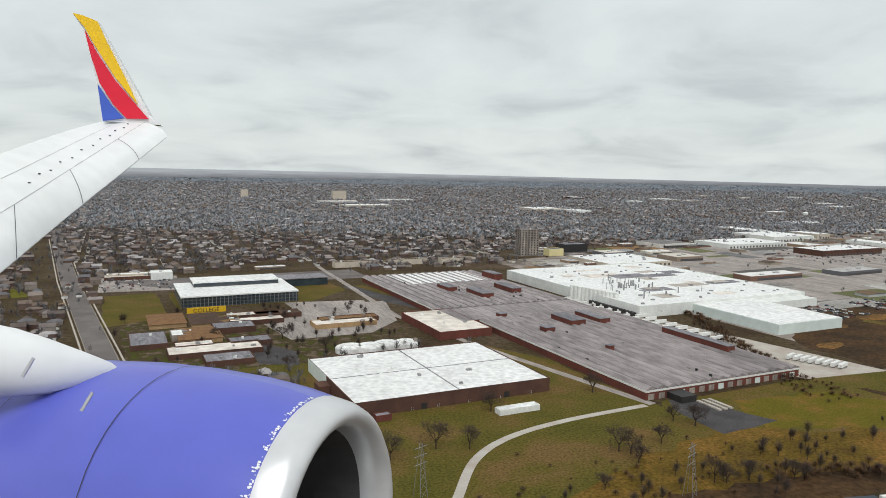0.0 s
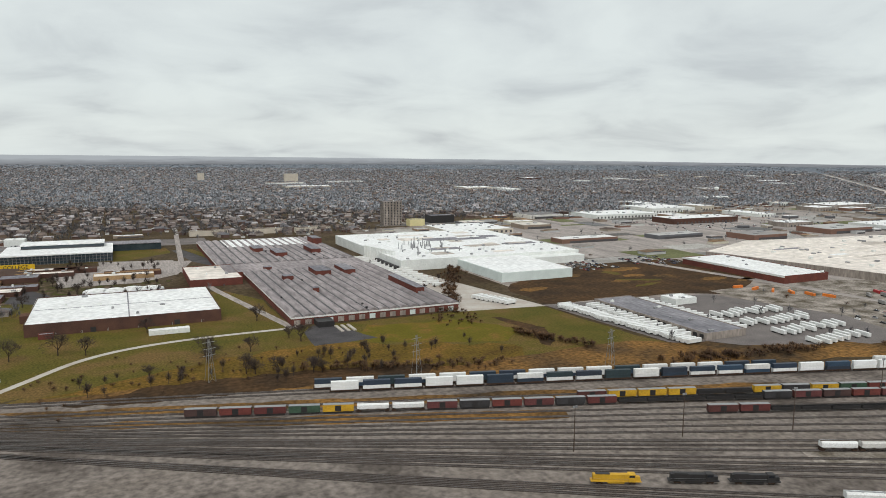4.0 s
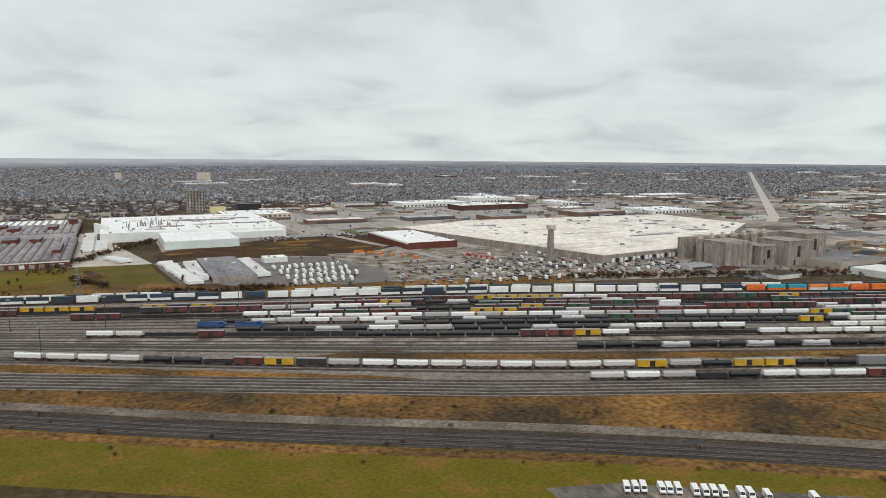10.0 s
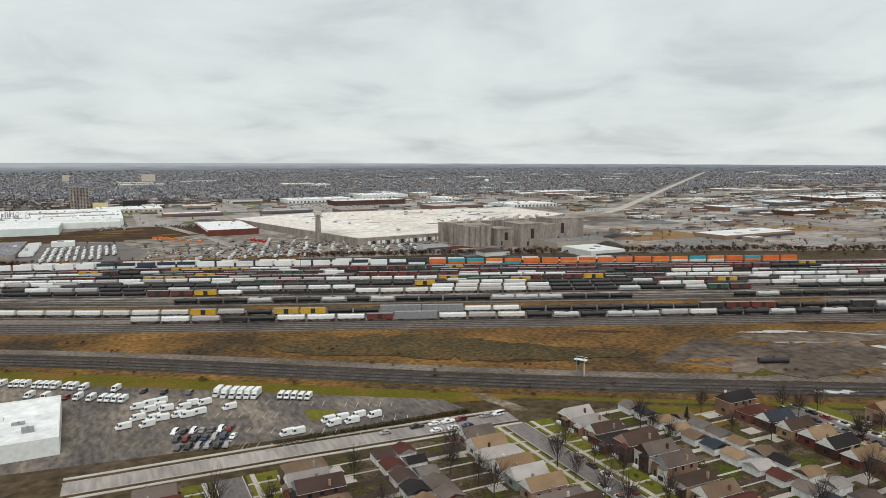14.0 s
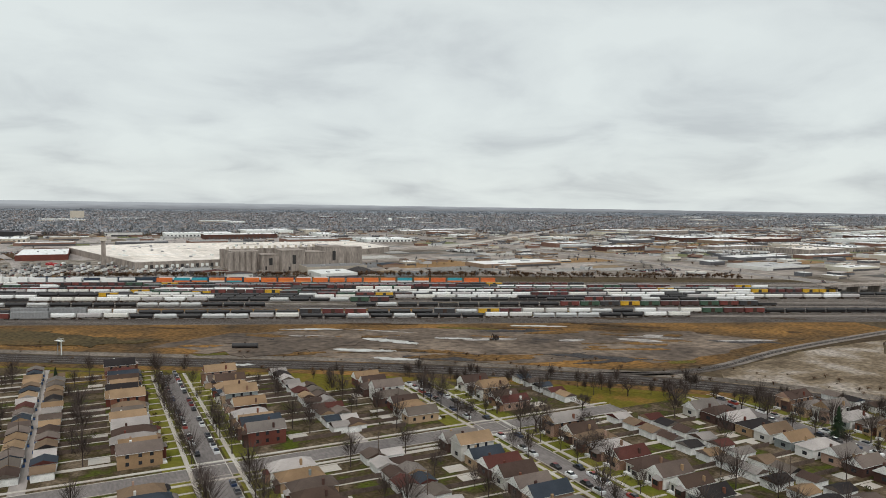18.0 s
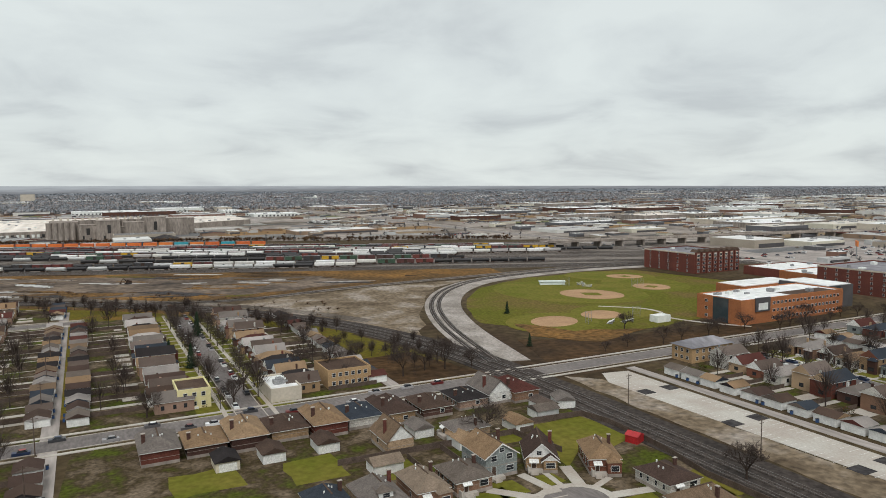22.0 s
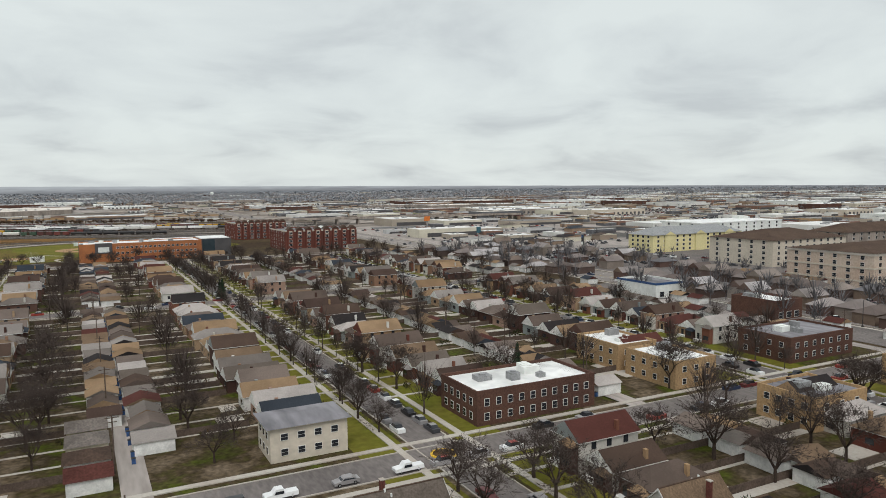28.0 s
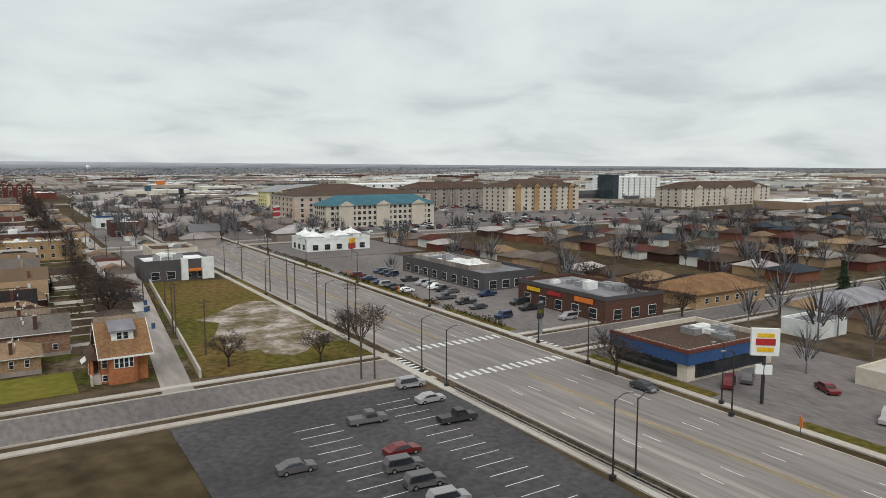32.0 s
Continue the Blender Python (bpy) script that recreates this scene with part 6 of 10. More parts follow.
dome = thing("lobed_hall", None, None, "low white building with a lobed domed roof", "building")
for k in range(4):
    x = -175 - 16 * k
    b = Build()
    for i in range(5):
        b.prism(oval(x, -543 + (k % 2) * 3, 12 * math.cos(i * 0.28), 10 * math.cos(i * 0.28), 0, 18), 0 if i == 0 else 3.6 + i * 0.6, 4.2 + i * 0.6)
    part("dome", b, M_ROOFW, dome)
part("stack", Build().box(-232, -538, 0, -229, -535, 8), M_GREY, dome)


def vaults(t, x0, y0, x1, y1, z, n, h, roof):
    w = (x1 - x0) / n
    for k in range(n):
        a = x0 + w * k
        v, f = [], []
        for i in range(6):
            q = i / 5
            v += [(a + w * q, y0, z + h * math.sin(math.pi * q)), (a + w * q, y1, z + h * math.sin(math.pi * q))]
        for i in range(5):
            f.append((2 * i, 2 * i + 2, 2 * i + 3, 2 * i + 1))
        f += [tuple(2 * i for i in range(6))[::-1], tuple(2 * i + 1 for i in range(6))]
        part("roof_vault", Build().add(v, f), roof, t)
        part("gutter", Build().box(a - 0.9, y0 + 0.3, z - 0.2, a + 0.9, y1 - 0.3, z + 0.75), M_DGREY, t)


def plant():
    t = thing("vaulted_factory", None, None, "huge red brick factory under rows of grey vaulted roofs", "factory")
    for x0, y0, x1, y1, z in ((-465, -585, -318, -352, 6.5), (-462, -640, -300, -585.01, 7), (-462, -872, -298, -640.01, 6.5)):
        part("wall", Build().box(x0, y0, 0, x1, y1, z), M_BRICKR, t)
    part("white_band", Build().box(-465.2, -352, 5.4, -317.8, -351.8, 6.7).box(-318, -585, 5.4, -317.8, -352, 6.7).box(-298, -872, 5.4, -297.8, -640, 6.7), M_FRAME, t)
    vaults(t, -465, -585, -318, -352, 6.5, 16, 2.6, M_VAULT)
    vaults(t, -462, -872, -298, -641, 6.5, 16, 2.2, M_VAULT)
    part("flat_roof", Build().box(-462, -640, 7, -300, -585, 7.4), M_VAULT, t)
    part("pale_roof", Build().box(-440, -868, 7.6, -330, -790, 8.2), M_ROOFW, t, "pale patched roof")
    for k, (x, y, w, d, h) in enumerate([(-392, -545, 16, 34, 5), (-352, -520, 10, 10, 4), (-420, -545, 12, 40, 5), (-450, -440, 8, 75, 5), (-362, -445, 5, 5, 4), (-380, -700, 14, 40, 5), (-360, -745, 12, 30, 5), (-428, -720, 12, 44, 5), (-452, -800, 12, 34, 8), (-345, -590, 8, 8, 3)]):
        m = part("monitor", Build().box(x - w / 2, y - d / 2, 6.5, x + w / 2, y + d / 2, 7.4 + h), M_BRICKR, t, "red brick roof house")
        part("roof", Build().box(x - w / 2 - 0.3, y - d / 2 - 0.3, 7.4 + h, x + w / 2 + 0.3, y + d / 2 + 0.3, 7.8 + h), M_ROOFG, m)
    r = random.Random(3)
    for k in range(50):
        x, y = r.uniform(-460, -322), r.choice([r.uniform(-580, -356), r.uniform(-866, -645)])
        part("vent", Build().box(x - 0.7, y - 0.9, 7.2, x + 0.7, y + 0.9, 9.0), M_STEEL if k % 2 else M_BLACK, t)
    for k in range(16):
        part("dock_door", Build().box(-460 + k * 9, -351.8, 0.2, -455 + k * 9, -351.6, 4.2), M_GREY if k % 4 else M_MINT, t)
    part("dock", Build().box(-349, -351.8, 0, -336, -338, 4.5), M_BLACK, t)
    for k in range(3):
        part("ramp", Build().box(-351 - k * 5, -338, 0, -348.6 - k * 5, -318, 0.9), M_CONC, t)
    return t


plant()
block("factory_wing", -312, -641, -260, -550, 7, M_BRICKR, M_ROOFT, "red brick factory wing with a pale roof", units=4)


def sweets():
    t = block("white_factory", -740, -830, -492, -560, 12, M_WHITE, M_ROOFW, "vast white factory with cluttered white roof", "factory", units=60)
    part("north_block", Build().box(-655, -560, 0, -565, -452, 10), M_MINT, t, "pale mint metal block")
    part("north_roof", Build().box(-654, -560, 10, -566, -453, 10.4), M_ROOFW, t)
    part("low_block", Build().box(-735, -620, 0, -655, -540, 9), M_WHITE, t)
    part("loading_bay", Build().box(-494, -640, 0, -488, -565, 5), M_BLACK, t, "dark loading bay")
    for k in range(12):
        part("silo", Build().cyl((-486 - 1.5 * k * 0.9, -670 + 5.6 * k, 0), (-486 - 1.5 * k * 0.9, -670 + 5.6 * k, 17.5), 2.7, n=14), M_WHITE, t, "white round silo")
    r = random.Random(19)
    for k in range(18):
        x, y, a, c = r.uniform(-725, -520), r.uniform(-815, -590), r.uniform(8, 30), r.uniform(5, 16)
        part("roof_patch", Build().box(x - a, y - c, 12, min(x + a, -495), y + c, 12.06 + 0.012 * k), (M_ROOFG, M_ROOFT, M_CONC)[k % 3], t, "patched roof field")
    r = random.Random(9)
    for k in range(40):
        x, y = r.gauss(-560, 28), r.gauss(-660, 30)
        if x > -500 or y > -575:
            continue
        part("pipe", Build().cyl((x, y, 12), (x, y, 12 + r.uniform(3, 9)), r.uniform(0.3, 1.1), n=8), M_STEEL, t)
    return t


sweets()


def college():
    t = thing("college_building", None, None, "low dark glass college building with white roof edges", "college")
    for x0, y0, x1, y1, z in ((-188, -862, -66, -772, 0), (-178, -862, -84, -826, 12.4)):
        part("glass_wall", Build().box(x0, y0, z, x1, y1, z + (11 if z == 0 else 4.5)), M_GLASSB, t)
        top = z + (11 if z == 0 else 4.5)
        part("roof_edge", Build().box(x0 - 1, y0 - 1, top, x1 + 1, y1 + 1, top + 1.4), M_ROOFW, t)
        for k in range(3 if z == 0 else 1):
            part("floor_band", Build().box(x0 - 0.3, y0 - 0.3, z + 0.3 + 3.6 * k, x1 + 0.3, y1 + 0.3, z + 1.2 + 3.6 * k), M_DGREY, t)
    part("back_wing", Build().box(-250, -900, 0, -120, -868, 9), M_GLASSB, t)
    part("back_roof", Build().box(-251, -901, 9, -119, -867, 10), M_ROOFG, t)
    for k in range(30):
        part("mullion", Build().box(-187 + k * 4.1, -771.9, 0, -186.7 + k * 4.1, -771.6, 11), M_STEEL, t)
    return t


college()
for x0, y0, x1, y1, m, flat, lab in ((-62, -730, -30, -682, M_ROOFTAN, 0, "low brown school hall with shallow hipped roof"), (-93, -722, -66, -672, M_BROWNROOF, 0, "low brown school hall with shallow hipped roof"), (-85, -660, -50, -615, M_ROOFTAN, 0, "low brown school hall with shallow hipped roof"),
                                  (-41, -655, -12, -608, M_ROOFG, 1, "low hall with a pale grey roof"), (-110, -594, -38, -568, M_ROOFT, 1, "long low brick hall with a tan roof"), (-152, -712, -101, -696, M_ROOFT, 1, "long low brick hall with a tan roof"), (-150, -686, -100, -670, M_ROOFT, 1, "long low brick hall with a tan roof"),
                                  (-238, -662, -180, -646, M_ROOFTAN, 1, "long tan building beside a parking lot"), (-98, -562, -62, -538, M_ROOFG, 1, "low brick hall with a grey roof"), (-72, -1008, 8, -985, M_ROOFT, 1, "strip of shops with a tan roof")):
    hall = block("campus_hall", x0, y0, x1, y1, 4, M_BRICKB if flat else M_BRICKT, m, lab, "hall", 0.5 if flat else 0.1, units=3 if flat else 0)
    if not flat:
        pitched(hall, x0, y0, x1, y1, 4.12, 3.0, m, "hipped_roof")
sheet("campus_ground", wobble([(-5, -720), (-160, -735), (-170, -640), (-250, -600), (-110, -515), (-8, -545)], 2, 20, 91), 0.025, M_YARD, "paths and winter lawns between low halls")
sheet("campus_lot", [(-172, -768), (-176, -668), (-250, -672), (-258, -752)], 0.06, M_ROADCONC, "empty pale parking lot of the college", "parking lot")
sheet("campus_lot", [(-2, -972), (-78, -980), (-320, -984), (-318, -905), (-60, -905)], 0.045, M_ASPH, "grey parking lot behind the college", "parking lot")
sheet("campus_lot", [(-262, -845), (-276, -848), (-318, -668), (-304, -668), (-278, -732)], 0.05, M_DARKASPH, "narrow dark parking lot beside the factory", "parking lot")
sheet("campus_verge", [(-277, -848), (-290, -848), (-329, -664), (-319, -668)], 0.05, M_GRASS, "strip of yellow green grass", "grass")
sheet("campus_drive", [(-100, -535), (-128, -520), (-135, -560), (-112, -600), (-103, -600)], 0.05, M_DARKASPH, "dark asphalt drive with parking", "road")
FOOT.append((-330, -1010, 15, -545))
sign = thing("college_sign", Build().box(-2, -0.4, 0, 36, 0.4, 6), M_YELP, "long yellow banner sign with black letters", "sign", at=pose(-70, -742, 0.05, 0, 0, 180))
txt = bpy.data.curves.new("letters", 'FONT')
txt.body, txt.size, txt.extrude = "COLLEGE", 6.0, 0.08
lt = new("letters", txt)
lt.data.materials.append(M_BLACK)
lt.parent = sign
lt.matrix_basis = pose(4, -0.45, 0.8, 90, 0, 0)

# roofs and halls south of the warehouse, shops and towers
for k, (x, y, w, d, h, wall, roof) in enumerate([(-60, -640, 30, 22, 5, M_GREY, M_ROOFW), (-100, -655, 36, 26, 5, M_BRICKB, M_ROOFG), (-95, -690, 30, 20, 4, M_BRICKT, M_BROWNROOF), (-60, -600, 30, 16, 4, M_BRICKB, M_ROOFT),
                                                 (-105, -600, 34, 20, 4, M_BRICKB, M_ROOFG), (-200, -640, 60, 22, 4, M_BRICKT, M_ROOFT), (-150, -700, 44, 20, 4, M_BRICKB, M_BROWNROOF), (-30, -1000, 70, 14, 6, M_CREAM, M_ROOFW),
                                                 (-60, -985, 26, 24, 9, M_WHITE, M_ROOFW), (-330, -1010, 60, 14, 8, M_CREAM, M_BROWNROOF), (-420, -1010, 60, 14, 8, M_CREAM, M_BROWNROOF), (-500, -1000, 60, 14, 8, M_CREAM, M_BROWNROOF)]):
    block("low_hall", x - w / 2, y - d / 2, x + w / 2, y + d / 2, h, wall, roof, "low flat-roofed hall beside a parking lot", units=2, seed=k)


def tower(x, y, w, d, floors, wall, label, n):
    t = block("apartment_tower", x - w / 2, y - d / 2, x + w / 2, y + d / 2, floors * 3, wall, M_ROOFG, label, "apartment tower", units=2)
    for f in range(floors):
        b = Build()
        for k in range(n):
            b.box(x - w / 2 + w * (k + 0.2) / n, y + d / 2, 1 + 3 * f, x - w / 2 + w * (k + 0.65) / n, y + d / 2 + 0.1, 2.6 + 3 * f)
        for k in range(n // 2):
            b.box(x + w / 2, y - d / 2 + 2 * d * (k + 0.2) / n, 1 + 3 * f, x + w / 2 + 0.1, y - d / 2 + 2 * d * (k + 0.65) / n, 2.6 + 3 * f)
        tagged(part("window_row", b, M_GLASS, t), kind="stuff")
    return t


tower(-665, -1055, 36, 20, 15, M_GREY, "tall grey brick apartment slab among houses", 6)
block("apartment_block", -720, -1040, -690, -1022, 12, M_YELLOW, M_ROOFG, "yellow brick apartment block")
block("office_block", -800, -1090, -750, -1060, 14, M_BLACK, M_ROOFG, "black glass office block")
block("apartment_slab", -930, -2960, -870, -2940, 39, M_CREAM, M_ROOFG, "pale apartment slab standing far off")
block("apartment_slab", -560, -3210, -530, -3190, 36, M_CREAM, M_ROOFG, "pale apartment slab standing far off")

# the truck terminal and its neighbours
tt = block("truck_terminal", -628, -322, -588, -186, 5, M_GREY, M_ROOFG, "long grey truck terminal with open docks", "terminal", units=6)
for k in range(20):
    part("dock_door", Build().box(-588, -318 + k * 6.6, 0.8, -587.8, -314 + k * 6.6, 4), M_BLACK, tt)
block("terminal_office", -680, -310, -655, -290, 5, M_WHITE, M_ROOFW, "white office of the truck terminal", units=3)
rb = block("red_store", -906, -476, -838, -326, 8, M_BRICKR, M_ROOFW, "long red brick store with a white roof", units=8)
part("white_band", Build().box(-838, -476, 6.5, -837.8, -326, 8.7), M_FRAME, rb)


def mall():
    t = thing("flat_plant", None, None, "enormous low plant under a flat tan roof", "plant")
    pts = [(-900, -500), (-1040, -565), (-1420, -520), (-1420, -330), (-1165, -150), (-985, -130), (-930, -366)]
    part("wall", Build().prism(pts, 0, 9), M_GREY, t)
    part("roof", Build().prism([(x * 0.995 - 5.5, y * 0.995 - 1.8) for x, y in pts], 9, 9.5), M_ROOFT, t)
    for k in range(12):
        y = -180 - k * 30
        part("roof_ridge", Build().gable(-1.5, 0, 1.5, min(230, 60 + k * 40), 9.5, 1.0).data("roof_ridge", M_ROOFT), None, t, at=pose(-985 + max(0, k - 6) * 9, y, 0, 0, 0, 90))
    for k in range(26):
        part("dock_door", Build().box(-1160 + k * 6.4, -150 + k * 0.74, 0.5, -1156.4 + k * 6.4, -149 + k * 0.74, 5), M_WHITE if k % 3 else M_BLACK, t)
    r = random.Random(28)
    for k in range(22):
        x, y, a, c = r.uniform(-1330, -1010), r.uniform(-480, -230), r.uniform(10, 45), r.uniform(1.5, 10)
        if inside(x - a, y, pts) and inside(x + a, y, pts) and inside(x + a, y + c + 10, pts):
            part("roof_patch", Build().box(x - a, y - c, 9.5, x + a, y + c, 9.56 + 0.012 * k), (M_ROOFG, M_CONC, M_ROOFW)[k % 3], t, "patched roof field")
    r = random.Random(8)
    for k in range(70):
        x, y = r.uniform(-1380, -960), r.uniform(-520, -190)
        if inside(x, y, pts):
            part("roof_unit", Build().box(x - 2, y - 2, 9.4, x + 2, y + 2, 9.4 + r.uniform(1, 3)), M_STEEL if k % 2 else M_WHITE, t)
    return t


mall()
st = thing("concrete_stack", None, None, "square concrete water stack with a wide head", "tower")
part("shaft", Build().add([(-953.2, -183.2, 0), (-946.8, -183.2, 0), (-946.8, -176.8, 0), (-953.2, -176.8, 0), (-952.4, -182.4, 35), (-947.6, -182.4, 35), (-947.6, -177.6, 35), (-952.4, -177.6, 35)], [(0, 1, 5, 4), (1, 2, 6, 5), (2, 3, 7, 6), (3, 0, 4, 7), (4, 5, 6, 7)]), M_GREY, st)
part("head", Build().box(-953.8, -183.8, 35, -946.2, -176.2, 39), M_CREAM, st)


def elevators():
    t = thing("grain_elevator", None, None, "derelict grey concrete grain elevator with open bays", "grain elevator")
    for x0, y0, x1, y1, h in ((-1128, -96, -1094, -64, 24), (-1150, -80, -1128, -50, 20), (-1180, -74, -1150, -34, 26), (-1212, -84, -1186, -52, 22), (-1242, -98, -1212, -62, 28), (-1276, -116, -1244, -84, 25), (-1186, -70, -1180, -50, 16)):
        b = part("concrete_block", Build().box(x0, y0, 0, x1, y1, h).box(x0 - 0.4, y0 - 0.4, h, x1 + 0.4, y1 + 0.4, h + 0.8), M_GREY, t)
        if h in (26, 28, 20):
            x = (x0 + x1) / 2
            part("opening", Build().box(x - 3.0, y1 - 0.1, h * 0.35, x + 1.4, y1 + 0.12, h * 0.8), M_BLACK, b)
            part("opening", Build().box(x + 4, y1 - 0.1, 1, x + 6.4, y1 + 0.12, 6), M_BLACK, b)
    part("long_wall", Build().box(-1290, -132, 0, -1090, -124, 24), M_GREY, t)
    for k in range(5):
        part("front_bin", Build().cyl((-1092 - 7.2 * k, -60, 0), (-1092 - 7.2 * k, -60, 24), 3.9, n=14), M_GREY, t, "stained round concrete bin")
    for k in range(14):
        x, y = -1096 - k * 9.4, -104 - (k % 2) * 8 - k * 1.0
        part("bin", Build().cyl((x, y, 0), (x, y, 25), 4.4, n=14), M_GREY, t, "round concrete grain bin")
        part("headhouse_post", Build().box(x - 1.5, y - 1.5, 25, x + 1.5, y + 1.5, 28.5), M_CREAM, t)
    return t


elevators()
pile = Build()
rings = [[(-1232 + (30 - 4.6 * i) * math.cos(a) * (1 + 0.12 * math.sin(3 * a + i)), 20 + (18 - 2.7 * i) * math.sin(a), 1.35 * i) for a in [j * 0.35 for j in range(18)]] for i in range(7)]
pile.v = [p for ring in rings for p in ring]
pile.f = [(18 * i + j, 18 * i + (j + 1) % 18, 18 * i + 18 + (j + 1) % 18, 18 * i + 18 + j) for i in range(6) for j in range(18)] + [tuple(range(108, 126))]
pile.m = [0] * len(pile.f)
thing("spoil_heap", pile, M_COAL, "dark heap of crushed spoil beside the elevator", "heap")


# school, apartments, hotels
def school():
    t = block("school", -1510, 768, -1429, 797, 12.4, M_BRICKO, M_ROOFW, "orange brick school with white flat roof", "school", units=8)
    windows(t, "n", -1507, -1452, 797, 3, 1.4, 3.9, 18, 1.9, 1.5)
    windows(t, "e", 771, 778, -1429, 3, 1.4, 3.9, 1, 2.0, 1.6)
    part("corner_glass", Build().box(-1432, 779, 0, -1428.8, 789, 12.7), M_GLASSB, t, "dark blue curtain glass between brick piers")
    part("grey_bay", Build().box(-1450, 796.8, 6.2, -1439, 797.6, 13.4), M_DGREY, t, "dark grey panelled bay")
    part("bay_window", Build().box(-1448, 797.6, 7.0, -1441, 797.7, 10.6), M_WHITE, t)
    part("brown_roof", Build().box(-1506, 785, 12.4, -1470, 796.4, 12.5), M_BROWNROOF, t)
    part("west_wing", Build().box(-1533, 756, 0, -1510, 788, 13), M_DGREY, t, "grey panelled wing with glass stair")
    part("glass_stair", Build().box(-1521, 788, 0, -1512, 788.3, 12.6), M_GLASSB, t)
    part("wing_roof", Build().box(-1532, 757, 13, -1511, 787, 13.4), M_ROOFW, t)
    part("back_wing", Build().box(-1530, 735, 0, -1480, 755.9, 11), M_BRICKO, t)
    part("back_roof", Build().box(-1529, 736, 11, -1481, 755, 11.4), M_ROOFW, t)
    return t


school()


def redflats(x0, y0, x1, y1, floors, wall, label, nx, ny):
    t = block("apartment_block", x0, y0, x1, y1, floors * 3.1, wall, M_ROOFG, label, "apartments", 0.8, M_CREAM, units=4)
    h = floors * 3.1
    for k in range(nx):
        x = x0 + (x1 - x0) * (k + 0.5) / nx
        bay = part("bay", Build().box(x - 2.6, y1, 0, x + 2.6, y1 + 1.4, h + 1.6), wall, t)
        part("surround", Build().box(x - 1.3, y1 + 1.4, h - 2.6, x + 1.3, y1 + 1.46, h + 0.6), M_CREAM, bay, "cream window surround")
        part("gablet", Build().gable(x - 3.0, y1 - 5, x + 3.0, y1 + 1.7, h + 1.6, 2.2), M_BROWNROOF, bay, "small brown gabled roof")
        windows(bay, "n", x - 2.4, x + 2.4, y1 + 1.46, floors, 1.0, 3.1, 1, 2.6, 1.9)
    windows(t, "e", y0 + 2, y1 - 2, x1, floors, 1.0, 3.1, ny, 1.4, 1.7)
    return t


redflats(-1616, 580, -1566, 636, 5, M_BRICKR, "long red brick apartment block with bays", 8, 5)
redflats(-1636, 735, -1576, 786, 5, M_BRICKR, "dark red brick apartment block with bays", 8, 6)
block("annex_hall", -1660, 655, -1600, 690, 6, M_BRICKR, M_ROOFW, "low red brick hall with white roof", units=4)
block("annex_hall", -1640, 695, -1590, 725, 7, M_BRICKO, M_ROOFW, "orange brick hall behind the school", units=3)
fl = block("brick_flats", -1534, 1200, -1502.5, 1216.5, 7.0, M_BRICKB, M_ROOFW, "dark brown brick two-storey flats with white roof", "apartments", 0.7, units=5)
windows(fl, "n", -1533, -1503.5, 1216.5, 2, 1.1, 3.1, 10, 1.3, 1.7)
windows(fl, "e", 1201, 1215.5, -1502.5, 2, 1.1, 3.1, 5, 1.3, 1.7)
for x0, y0, x1, y1 in ((-1573, 1199, -1559, 1217), (-1573, 1178, -1559, 1196), (-1578, 1239, -1561, 1253)):
    two = block("two_flat", x0, y0, x1, y1, 6.6, M_BRICKT, M_ROOFW if y0 < 1230 else M_ROOFG, "tan brick two-storey flats with flat roof", "apartments", units=2)
    windows(two, "e", y0 + 1, y1 - 1, x1, 2, 1.1, 3.1, 4, 1.4, 1.5)
    windows(two, "n", x0 + 1, x1 - 1, y1, 2, 1.1, 3.1, 3, 1.4, 1.5)
for x0, y0, x1, y1, wall, lab in ((-1637, 1237, -1610, 1251, M_BRICKT, "tan brick corner flats with a white roof"), (-1634, 1196, -1606, 1214, M_BRICKB, "dark brown brick flats with grey roof")):
    two = block("corner_flats", x0, y0, x1, y1, 6.8, wall, M_ROOFW if y0 > 1230 else M_ROOFG, lab, "apartments", units=3)
    windows(two, "e", y0 + 1, y1 - 1, x1, 2, 1.1, 3.1, 4, 1.4, 1.6)
    windows(two, "n", x0 + 1, x1 - 1, y1, 2, 1.1, 3.1, 7, 1.4, 1.6)
cf = block("cream_flats", -1474, 1205.5, -1459, 1215.5, 6.6, M_CREAM, M_ROOFG, "cream brick two-storey flats with grey roof", "apartments", 0.1)
pitched(cf, -1474, 1205.5, -1459, 1215.5, 6.72, 0.9, M_ROOFG, "hipped_roof")
windows(cf, "n", -1473, -1460, 1215.5, 2, 1.2, 2.9, 4, 1.5, 1.4)
windows(cf, "e", 1206.5, 1214.5, -1459, 2, 1.2, 2.9, 3, 1.2, 1.4)


HOTELS = []


